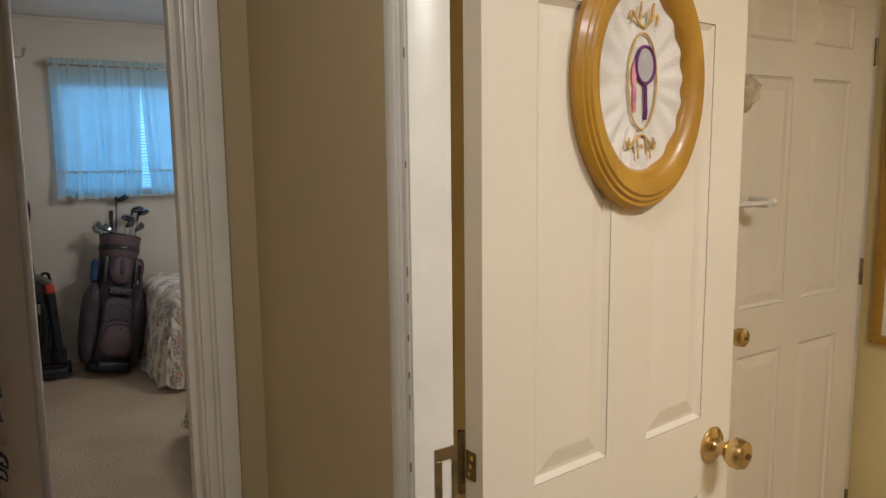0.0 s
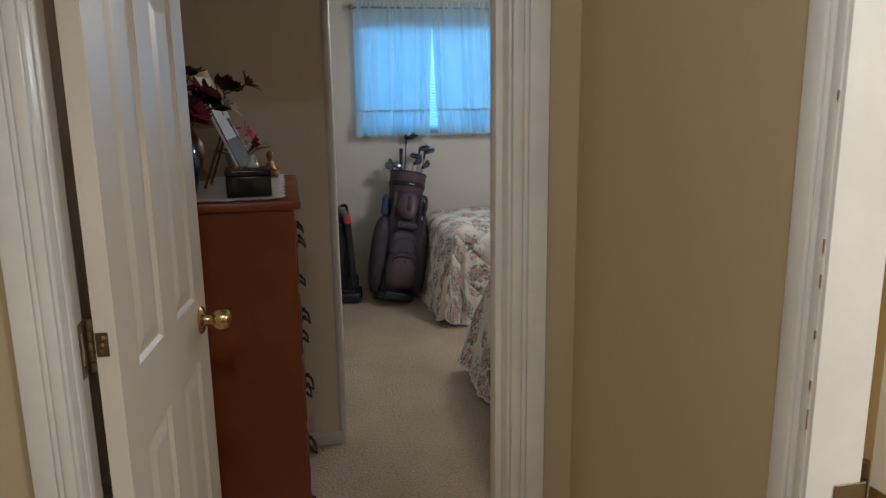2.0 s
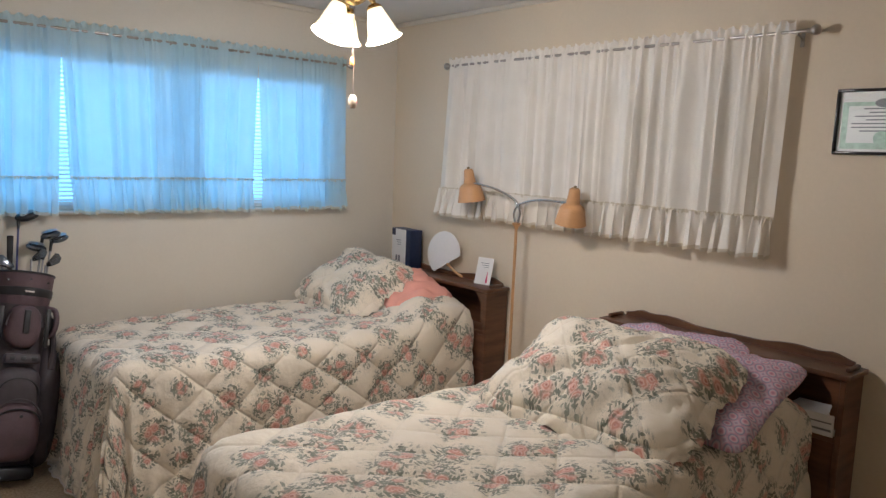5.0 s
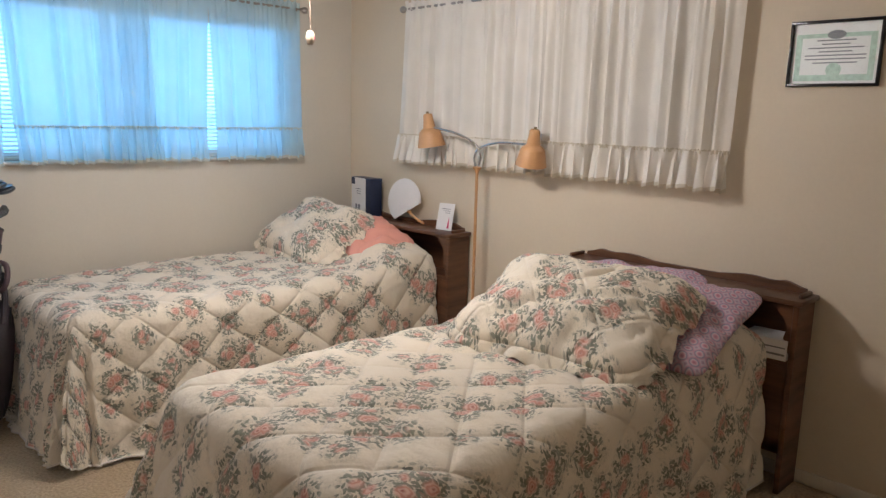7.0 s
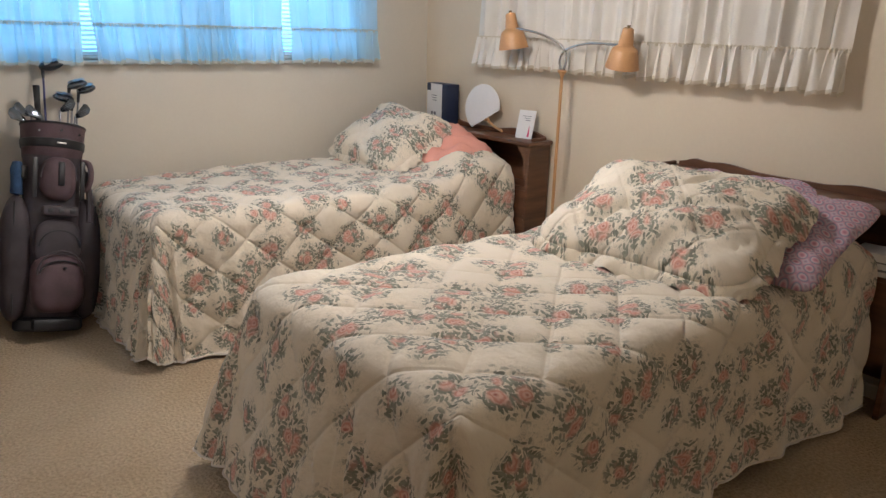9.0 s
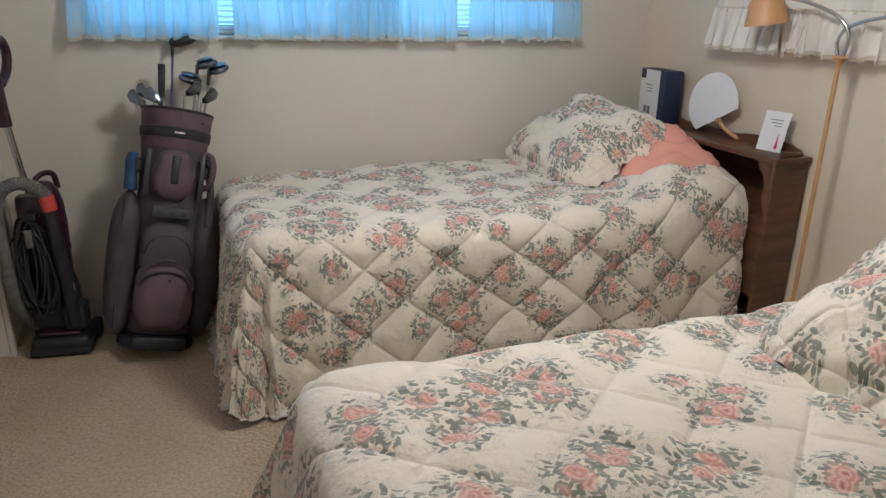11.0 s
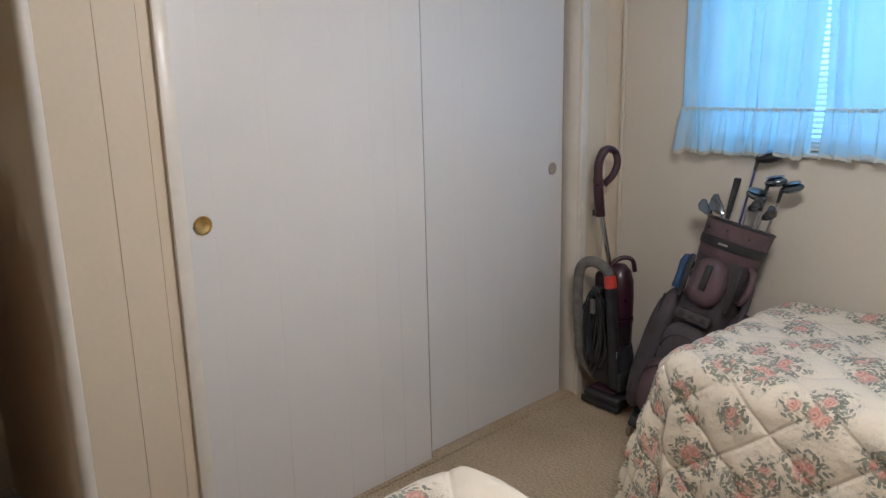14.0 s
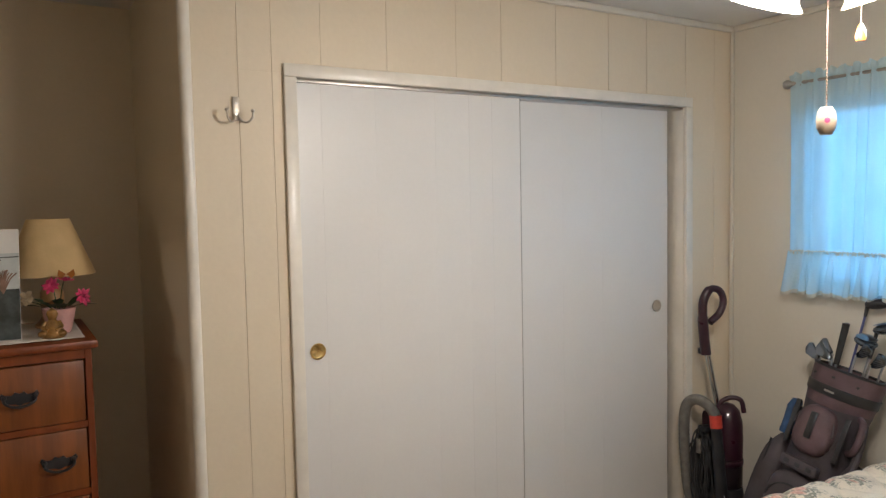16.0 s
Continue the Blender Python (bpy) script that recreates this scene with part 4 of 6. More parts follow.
ROD_N = pose(0.36, YN - 0.052, 2.108)
curtain_rod(ROD_N, 2.23, "thin brushed-nickel rod above the wide window", (0.03, 1.10, 2.20))
for k, (a, b, gl, gr, fo, sd) in enumerate(((-0.02, 0.565, 0.0, 0.034, 7, 1), (0.555, 1.27, 0.034, -0.02, 9, 2), (1.10, 1.622, 0.0, 0.036, 6, 3), (1.612, 2.225, 0.034, -0.02, 8, 4))):
    cur = thing("curtain", ROD_N, "sheer white ruffled curtain panel hung over the blind", "curtain", "sheer curtains")
    curtain_panel(cur, a, b, 0.002, -0.905, 0.165, M["sheer_n"], sd, fo, gl, gr, 0.020)
ROD_E = pose(XE - 0.062, 3.70, 2.106, 0, 0, -90)
curtain_rod(ROD_E, 2.145, "brushed-nickel rod with ball finials on the cream wall", (0.05, 1.05, 2.11))
for k, (a, b, gl, gr, fo, sd) in enumerate(((-0.01, 0.36, -0.06, 0.0, 5, 11), (0.35, 1.055, 0.0, 0.012, 9, 12), (1.05, 1.42, 0.0, 0.01, 5, 13), (1.41, 2.10, 0.0, 0.02, 8, 14))):
    cur = thing("curtain", ROD_E, "cream ruffled curtain panel hanging over the side window", "curtain", "cream curtains")
    curtain_panel(cur, a, b, 0.002, -0.90, 0.145, M["sheer_e"], sd, fo, gl, gr, 0.024)


# ---------------------------------------------------------------- beds
def quilt_height(x, y):
    """Puff of the quilting: diamonds about 0.2 m wide, sewn flat along their lines."""
    a, b = (x * 0.82 + y) / 0.235, (x * 0.82 - y) / 0.235
    d = min(abs(a - round(a)), abs(b - round(b))) * 0.235
    return 0.019 * (1 - math.exp(-d / 0.030))


def make_bed(x0, x1, y0, y1, zt, drop, seed, label, flare=9, spread=6, point=0.85):
    """Twin bed with its foot at x0 and head at x1."""
    bed = thing("bed", pose(0, 0, 0), label, "bed", "twin beds")
    part("mattress", boxes(((x0 + 0.06, y0 + 0.06, 0.36), (x1 - 0.01, y1 - 0.06, zt - 0.045)), bevel=0.05), M["mattress"], bed)
    part("box_spring", boxes(((x0 + 0.06, y0 + 0.06, 0.17), (x1 - 0.01, y1 - 0.06, 0.355)), bevel=0.02), M["mattress"], bed)
    part("bed_frame", boxes(((x0 + 0.07, y0 + 0.07, 0.13), (x1, y0 + 0.11, 0.17)), ((x0 + 0.07, y1 - 0.11, 0.13), (x1, y1 - 0.07, 0.17)), ((x0 + 0.07, y0 + 0.11, 0.13), (x0 + 0.11, y1 - 0.11, 0.17))), M["black"], bed, smooth=False)
    for x in (x0 + 0.25, x1 - 0.18):
        for y in (y0 + 0.10, y1 - 0.10):
            leg = part("leg", rod(bmesh.new(), (x, y, 0.05), (x, y, 0.135), 0.014), M["black"], bed)
            part("caster", rod(bmesh.new(), (x, y - 0.012, 0.027), (x, y + 0.012, 0.027), 0.027, seg=18), M["rubber"], leg)
    quilt = thing("quilt", pose(0, 0, 0), "cream diamond-quilted bedspread printed with pink roses, draped to the carpet", "bedspread", "rose bedspreads")
    ro = 0.085
    L, W = (x1 - x0) - ro, (y1 - y0) - 2 * ro
    yc = (y0 + y1) / 2
    rnd = random.Random(seed)
    ph = [rnd.uniform(0, 6.28) for _ in range(8)]

    def place(a, b):
        u, v = a * (L + drop), (b - 0.5) * (W + 2 * drop)
        cu, cv = min(u, L), max(-W / 2, min(W / 2, v))
        du, dv = u - cu, v - cv
        r = math.hypot(du, dv)
        puff = quilt_height(u + seed * 0.37, v)
        sag = 0.012 * math.sin(u * 3.1 + ph[0]) * math.sin(v * 4.0 + ph[1]) + 0.010 * noise.noise(Vector((u * 4, v * 4, seed))) + 0.004 * noise.noise(Vector((u * 13, v * 13, seed)))
        hump = 0.115 * smoothstep(0.52, 0.20, cu) * (1 - smoothstep(0.10, 0.0, cu) * 0.35)
        if r < 1e-6:
            edge_fall = smoothstep(0.0, 0.12, W / 2 - abs(cv))
            return Vector((x1 - cu, yc + cv, zt + sag + puff - 0.010 + hump * (0.55 + 0.45 * edge_fall)))
        ex, ey = du / r, dv / r
        corner = 2 * min(abs(ex), abs(ey))
        arc = ro * math.pi / 2
        r *= max(abs(ex), abs(ey)) ** point
        if r < arc:
            out, down = ro * math.sin(r / ro), ro * (1 - math.cos(r / ro))
        else:
            fl = radians(4 + flare * abs(ex) + spread * corner)
            out, down = ro + (r - arc) * math.sin(fl), ro + (r - arc) * math.cos(fl)
        hang = smoothstep(0.05, 0.45, r)
        th = math.atan2(ey, ex)
        out += 0.040 * hang * corner * math.sin(th * 8 + ph[2])
        along = cu if abs(ey) > abs(ex) else cv
        out += hang * 0.016 * (math.sin(along * 11 + ph[3] + 1.5 * math.sin(along * 4.1 + ph[4])) + 0.5 * math.sin(along * 27 + ph[5]))
        run = cv + 0.30 * th if abs(ex) > abs(ey) else cu + 0.30 * th
        near_foot = max(abs(ex), smoothstep(0.55, 0.0, L - cu) * abs(ey))
        gather = 0.55 + 0.45 * math.sin(run * 7.3 + ph[7])
        out += hang * near_foot * gather * 0.011 * (math.sin(run * 83 + 2.2 * math.sin(run * 9 + ph[1])) + 0.6 * math.sin(run * 47 + ph[2]))
        down *= 1 + 0.05 * math.sin(along * 5 + ph[6])
        floor_gap = zt - 0.015 - 0.004 * math.sin(th * 7)
        if down > floor_gap:
            out += (down - floor_gap) * 0.75
            down = floor_gap
        out += puff * min(1, r / arc)
        lift = (sag + hump * 0.55 * (1 - 0.6 * hang)) * (1 - hang)
        return Vector((x1 - cu - ex * out, yc + cv + ey * out, zt + lift + (puff - 0.010) * (1 - min(1, r / arc)) - down))

    def uv(a, b):
        return (a * (L + drop) + seed * 0.37, (b - 0.5) * (W + 2 * drop))

    part("cover", sheet(bmesh.new(), int((L + drop) / 0.0165), int((W + 2 * drop) / 0.0165), place, uv), M["quilt"], quilt)
    n_ = 160
    edge = [place(k / n_, 0.0) for k in range(n_)] + [place(1.0, k / n_) for k in range(n_)] + [place(1.0 - k / n_, 1.0) for k in range(n_ + 1)]
    part("bound_hem", tube(bmesh.new(), edge, 0.0045, 6), M["linen"], quilt, "narrow cream bound hem")
    return bed, quilt


make_bed(0.830, 2.838, 3.270, 4.255, 0.632, 0.69, 3, "twin bed under a rose-print quilt beside the north window", 2, 2, 1.25)
make_bed(0.825, 2.838, 1.345, 2.395, 0.635, 0.63, 7, "twin bed under a rose-print quilt in mid-room", 10, 5, 1.0)


def headboard(y0, y1, label, rail=True):
    """Bookcase headboard; its front faces west."""
    x0, x1, h = 2.845, XE - 0.014, 0.790
    root = thing("headboard", pose(0, 0, 0), label, "headboard", "bookcase headboards")
    t = 0.022
    for y in (y0, y1 - t):
        bm = bmesh.new()
        box(bm, (x0, y, 0), (x1, y + t, h), 0.003, 1)
        part("side_panel", bm, M["walnut"], root, smooth=False)
    part("top", boxes(((x0 - 0.018, y0 - 0.016, h), (x1, y1 + 0.016, h + 0.022)), bevel=0.006), M["walnut"], root)
    part("shelf", boxes(((x0 + 0.01, y0 + t, 0.535), (x1 - 0.01, y1 - t, 0.557)), bevel=0.002), M["walnut"], root)
    part("back_panel", boxes(((x1 - 0.008, y0 + t, 0.10), (x1 - 0.001, y1 - t, h - 0.001))), M["walnut"], root, smooth=False)
    part("front_panel", boxes(((x0 + 0.012, y0 + t, 0.22), (x0 + 0.030, y1 - t, 0.534))), M["walnut"], root, smooth=False)
    for s, y in ((1, y0 + t), (-1, y1 - t)):
        bm = bmesh.new()
        prof = [(0, h - 0.001), (0, h - 0.20), (0.012, h - 0.18), (0.026, h - 0.14), (0.018, h - 0.10), (0.030, h - 0.06), (0.055, h - 0.035), (0.075, h - 0.001)]
        lo = [bm.verts.new((x0 + 0.002, y + s * a, z)) for a, z in prof]
        hi = [bm.verts.new((x0 + 0.018, y + s * a, z)) for a, z in prof]
        bm.faces.new(lo), bm.faces.new(hi)
        for i in range(len(lo)):
            bm.faces.new((lo[i], lo[(i + 1) % len(lo)], hi[(i + 1) % len(lo)], hi[i]))
        part("scalloped_bracket", bm, M["walnut"], root, smooth=False)
    if rail:
        bm = bmesh.new()
        n = 48
        prev = None
        for i in range(n + 1):
            f = i / n
            y = y0 + 0.03 + f * (y1 - y0 - 0.06)
            e = min(f, 1 - f) * (y1 - y0)
            z = h + 0.022 + 0.018 + 0.020 * smoothstep(0.02, 0.10, e) * (1 - 0.75 * smoothstep(0.26, 0.42, e)) + 0.006 * math.sin(e * 30) * smoothstep(0.3, 0.1, e)
            cur = [bm.verts.new((x, y, zz)) for x, zz in ((x1 - 0.030, h + 0.0215), (x1 - 0.030, z), (x1 - 0.012, z), (x1 - 0.012, h + 0.0215))]
            if prev:
                for k in range(4):
                    bm.faces.new((prev[k], prev[(k + 1) % 4], cur[(k + 1) % 4], cur[k]))
            else:
                bm.faces.new(cur)
            prev = cur
        bm.faces.new(prev)
        part("gallery_rail", bm, M["walnut"], root)
        for y in (y0 + 0.002, y1 - 0.020):
            bm = bmesh.new()
            box(bm, (x0 + 0.03, y, h + 0.0215), (x1 - 0.032, y + 0.018, h + 0.040), 0.006, 2)
            part("end_rail", bm, M["walnut"], root)
    return root


headboard(3.160, 4.270, "dark walnut bookcase headboard against the cream wall")
headboard(1.225, 2.340, "dark walnut bookcase headboard with a scalloped gallery rail")


def pillow(name, m, w, d, h, mat, label, category="pillow", ruffle=0.0, seed=0, group="", square=4.5, crease=0.024):
    """Soft pillow: w across (local y), d deep (local x), h thick, with creases; optional gathered ruffle round its seam."""
    root = thing(name, m, label, category, group)
    rnd = random.Random(seed)
    off = Vector((rnd.uniform(0, 9), rnd.uniform(0, 9), seed))

    def outline(a):
        c, s = math.cos(a), math.sin(a)
        k = (abs(c) ** square + abs(s) ** square) ** (-1 / square)
        pull = 1 + (0.11 if square < 10 else 0.05) * abs(math.sin(2 * a)) ** 3
        return d / 2 * c * k * pull, w / 2 * s * k * pull

    n, rings = 96, 18

    def place(sign):
        def f(u, v):
            a = 2 * math.pi * v
            ox, oy = outline(a)
            r = math.sin(u * math.pi / 2)
            z = sign * h / 2 * (max(0.0, 1 - r ** 2.6)) ** 0.62
            x, y = ox * r, oy * r
            z += 0.028 * noise.noise(Vector((x * 6, y * 6, sign)) + off) * (1 - r ** 4) + 0.015 * noise.noise(Vector((x * 15, y * 17, sign)) + off) * (1 - r ** 6)
            fold = abs(noise.noise(Vector((x * 6.5 + 2.5 * y, y * 5.0 - 1.5 * x, 2 + sign)) + off))
            z -= sign * crease * max(0.0, 1 - fold * 6) * (1 - r ** 6)
            z += 0.006 * math.sin(a * 14 + 2 * math.sin(a * 3)) * smoothstep(0.55, 0.95, r) * (1 - smoothstep(0.96, 1.0, r))
            return Vector((x, y, z))
        return f

    bm = bmesh.new()
    for sign in (1, -1):
        pf = place(sign)
        sheet(bm, rings, n, pf, lambda u, v, pf=pf: (pf(u, v).x + seed * 0.31, pf(u, v).y + seed * 0.17))
    bmesh.ops.remove_doubles(bm, verts=bm.verts[:], dist=0.0006)
    part("case", bm, mat, root)
    if ruffle:
        def fr(u, v):
            a = 2 * math.pi * v
            ox, oy = outline(a)
            q = Vector((ox, oy, 0))
            o = q.normalized()
            k = a * 31 + 2.2 * math.sin(a * 4 + seed)
            return q * 0.985 + o * (ruffle * u * (1 + 0.12 * math.sin(a * 9))) + Vector((0, 0, 0.009 * u * math.sin(k + 0.9 * math.sin(a * 5)) + 0.012 * u * math.sin(a * 11) - 0.035 * u * u))
        part("ruffle", sheet(bmesh.new(), 6, 420, fr, lambda u, v: ((fr(u, v).x + seed * 0.31), fr(u, v).y + seed * 0.17)), mat, root)
    return root


pillow("floral_pillow", pose(2.165, 1.800, 0.776, 0, -22, 7), 0.76, 0.56, 0.25, M["quilt"], "plump rose-print pillow sham with a ruffled edge", ruffle=0.045, seed=2)
pillow("print_pillow", pose(2.420, 1.545, 0.750, 2, -20, 2), 0.50, 0.54, 0.13, M["medallion"], "pink and blue medallion-print pillow leaning on the headboard", seed=4, square=12, crease=0.010)
pillow("print_pillow", pose(2.57, 1.86, 0.748, -4, -26, -5), 0.62, 0.44, 0.15, M["medallion"], "pink and blue medallion-print pillow tucked behind the sham", seed=5)
pillow("floral_pillow", pose(2.43, 3.90, 0.778, 8, -27, 0), 0.56, 0.50, 0.24, M["quilt"], "rose-print pillow sham with a ruffled edge by the window", ruffle=0.04, seed=8)
pillow("pink_pillow", pose(2.62, 3.60, 0.735, 20, -20, -10), 0.36, 0.36, 0.15, M["pink"], "salmon-pink pillow slumped behind the floral sham", ruffle=0.03, seed=9)

strike = thing("strike_plate", pose(DX1, -0.022, 0.985), "tarnished brass strike plate on the door jamb", "strike plate")
bm = bmesh.new()
for lo, hi in (((-0.0018, -0.016, -0.028), (0.0, 0.016, -0.012)), ((-0.0018, -0.016, 0.012), (0.0, 0.016, 0.028)), ((-0.0018, -0.016, -0.012), (0.0, -0.008, 0.012)), ((-0.0018, 0.008, -0.012), (0.0, 0.016, 0.012))):
    box(bm, lo, hi, 0.0004, 1)
part("plate", bm, M["old_brass"], strike, smooth=False)
part("lip", boxes(((-0.0030, 0.016, -0.014), (0.0, 0.024, 0.014)), bevel=0.001), M["old_brass"], strike)

# ---------------------------------------------------------------- things on the headboards
box_t = thing("speaker_carton", pose(2.945, 4.05, 0.812, 0, 0, -6), "navy and white product carton standing on the headboard", "box")
part("carton", boxes(((-0.045, -0.115, 0), (0.045, 0.115, 0.252)), bevel=0.002), M["navy"], box_t)
part("front_label", boxes(((-0.0475, -0.06, 0.002), (-0.0455, 0.113, 0.250))), M["paper"], box_t, "white printed front", smooth=False)
part("corner_patch", boxes(((-0.049, 0.07, 0.205), (-0.0475, 0.112, 0.249))), M["navy"], box_t, smooth=False)
for k, (a, b, z0, z1) in enumerate(((0.0, 0.06, 0.175, 0.179), (0.0, 0.05, 0.160, 0.164), (0.0, 0.045, 0.145, 0.149), (0.005, 0.030, 0.02, 0.075), (0.040, 0.062, 0.02, 0.075))):
    part("printed_mark", boxes(((-0.0485, a, z0), (-0.0475, b, z1))), M["ink"], box_t, smooth=False)

fan_t = thing("paper_fan", pose(2.945, 3.67, 0.822, 0, 0, 8), "white paper hand fan propped on the headboard", "hand fan")
bm = bmesh.new()
pts = [(math.cos(a) * 0.135, math.sin(a) * 0.14) for a in [radians(-60 + 12 * k) for k in range(21)]]
lo = [bm.verts.new((0.002 - 0.25 * (0.16 - (z + 0.125)) * 0.35, y, z + 0.125)) for y, z in pts]
hi = [bm.verts.new((0.006 - 0.25 * (0.16 - (z + 0.125)) * 0.35, y, z + 0.125)) for y, z in pts]
bm.faces.new(lo), bm.faces.new(hi)
for i in range(len(lo)):
    bm.faces.new((lo[i], lo[(i + 1) % len(lo)], hi[(i + 1) % len(lo)], hi[i]))
part("leaf", bm, M["paper"], fan_t, smooth=False)
part("handle", tube(bmesh.new(), [(-0.01, -0.05, 0.06), (-0.03, -0.12, 0.03), (-0.05, -0.20, 0.010)], 0.008, 8), M["lamp_tan"], fan_t, "turned wooden handle")
part("pivot", lathe(bmesh.new(), ((0, -0.012), (0.012, -0.008), (0.016, 0), (0.012, 0.008), (0, 0.012)), Matrix.Translation((-0.014, -0.055, 0.062)), 12), M["honey"], fan_t)

card = thing("greeting_card", pose(2.930, 3.295, 0.812, 0, 14, 12), "white greeting card standing on the headboard", "card")
part("front", boxes(((-0.002, -0.055, 0), (0.0, 0.055, 0.160))), M["paper"], card, smooth=False)
part("stand", boxes(((0.004, -0.05, 0.0), (0.05, 0.05, 0.006))), M["walnut"], card, smooth=False)
for k in range(3):
    part("printed_line", boxes(((-0.0032, -0.03, 0.125 - 0.012 * k), (-0.002, 0.03 - 0.012 * k, 0.128 - 0.012 * k))), M["ink"], card, smooth=False)
part("printed_spire", rod(bmesh.new(), (-0.003, -0.028, 0.012), (-0.003, -0.028, 0.075), 0.007, 0.001, 6), M["flower_pink"], card)

tbox = thing("tissue_box", pose(2.91, 1.315, 0.558, 0, 0, 4), "pale paperboard box lying on the headboard shelf", "box")
part("carton", boxes(((-0.07, -0.058, 0), (0.07, 0.12, 0.085)), bevel=0.003), M["paper"], tbox)
part("printed_band", boxes(((-0.0715, -0.05, 0.02), (-0.0702, 0.11, 0.028)), ((-0.0715, -0.05, 0.05), (-0.0702, 0.08, 0.055))), M["ink"], tbox, smooth=False)

# ---------------------------------------------------------------- floor lamp
fl = thing("floor_lamp", pose(2.895, 3.005, 0), "two-headed floor lamp with tan shades on a brass pole", "floor lamp")
part("base", lathe(bmesh.new(), ((0.0, 0.0), (0.115, 0.0), (0.118, 0.006), (0.110, 0.014), (0.05, 0.022), (0.018, 0.032), (0.012, 0.05)), None, 36), M["lamp_tan"], fl)
part("pole", rod(bmesh.new(), (0, 0, 0.04), (0, 0, 1.19), 0.0085), M["lamp_tan"], fl)
part("collar", lathe(bmesh.new(), ((0.009, 1.17), (0.013, 1.185), (0.022, 1.195), (0.025, 1.203), (0.020, 1.208), (0.0, 1.210)), None, 20), M["lamp_tan"], fl)
for (ctrl, top, lean) in (
        (((0.0, -0.010, 1.205), (0.0, -0.022, 1.27), (-0.01, 0.02, 1.335), (-0.04, 0.14, 1.385), (-0.06, 0.300, 1.410)), Vector((-0.07, 0.335, 1.480)), (4, -8)),
        (((0.0, 0.010, 1.205), (0.0, 0.022, 1.26), (0.0, -0.02, 1.310), (-0.01, -0.17, 1.345), (-0.02, -0.375, 1.345)), Vector((-0.03, -0.420, 1.415)), (-10, -6))):
    part("gooseneck", tube(bmesh.new(), bend(ctrl, 16), 0.0068, 10, 0.04), M["chrome"], fl, "chrome gooseneck arm")
    mm_ = Matrix.Translation(top) @ Euler((radians(-lean[0]), radians(lean[1]), 0)).to_matrix().to_4x4()
    sh = part("shade", lathe(bmesh.new(), ((0.0, 0.010), (0.020, 0.008), (0.027, 0.0), (0.029, -0.02), (0.036, -0.072), (0.058, -0.088), (0.062, -0.095), (0.080, -0.172), (0.081, -0.178), (0.077, -0.178), (0.060, -0.100), (0.034, -0.078), (0.025, -0.02), (0.0, -0.012)), mm_, 36), M["lamp_tan"], fl, "tan enamelled metal shade")
    part("switch", rod(bmesh.new(), mm_ @ Vector((0, 0, 0.008)), mm_ @ Vector((0, 0, 0.020)), 0.008, seg=12), M["old_brass"], sh)

# ---------------------------------------------------------------- ceiling fan
cf = thing("ceiling_fan", pose(FAN.x, FAN.y, 0), "ceiling fan with oak blades and three lit frosted shades", "ceiling fan")
part("canopy", lathe(bmesh.new(), ((0.0, ZC - 0.001), (0.070, ZC - 0.001), (0.072, ZC - 0.02), (0.05, ZC - 0.05), (0.02, ZC - 0.06)), None, 28), M["brass"], cf)
part("downrod", rod(bmesh.new(), (0, 0, 2.335), (0, 0, ZC - 0.055), 0.012), M["brass"], cf)
part("motor", lathe(bmesh.new(), ((0.0, 2.345), (0.06, 2.342), (0.115, 2.325), (0.125, 2.29), (0.122, 2.255), (0.09, 2.235), (0.055, 2.225), (0.055, 2.19), (0.0, 2.185)), None, 36), M["brass"], cf)
part("light_fitter", lathe(bmesh.new(), ((0.0, 2.188), (0.058, 2.186), (0.062, 2.16), (0.045, 2.125), (0.020, 2.108), (0.0, 2.104)), None, 28), M["brass"], cf)
for k in range(5):
    a = radians(20 + 72 * k)
    mz = Euler((0, 0, a)).to_matrix().to_4x4()
    iron = part("blade_iron", boxes(((0.10, -0.018, 2.262), (0.235, 0.018, 2.270)), bevel=0.002), M["brass"], cf)
    iron.matrix_basis = mz
    bm = bmesh.new()
    outl = [(0.20, -0.045), (0.24, -0.058), (0.55, -0.072), (0.60, -0.062), (0.625, -0.03), (0.625, 0.03), (0.60, 0.062), (0.55, 0.072), (0.24, 0.058), (0.20, 0.045)]
    lo = [bm.verts.new((x, y, 2.272 + y * 0.2)) for x, y in outl]
    hi = [bm.verts.new((x, y, 2.280 + y * 0.2)) for x, y in outl]
    bm.faces.new(lo), bm.faces.new(hi)
    for i in range(len(lo)):
        bm.faces.new((lo[i], lo[(i + 1) % len(lo)], hi[(i + 1) % len(lo)], hi[i]))
    bl = part("blade", bm, M["honey"], cf, smooth=False)
    bl.matrix_basis = mz
bell = ((0.026, 0.0), (0.030, -0.010), (0.036, -0.030), (0.046, -0.060), (0.053, -0.088), (0.062, -0.110), (0.072, -0.122), (0.070, -0.123), (0.058, -0.109), (0.049, -0.087), (0.042, -0.060), (0.032, -0.030), (0.024, -0.004))
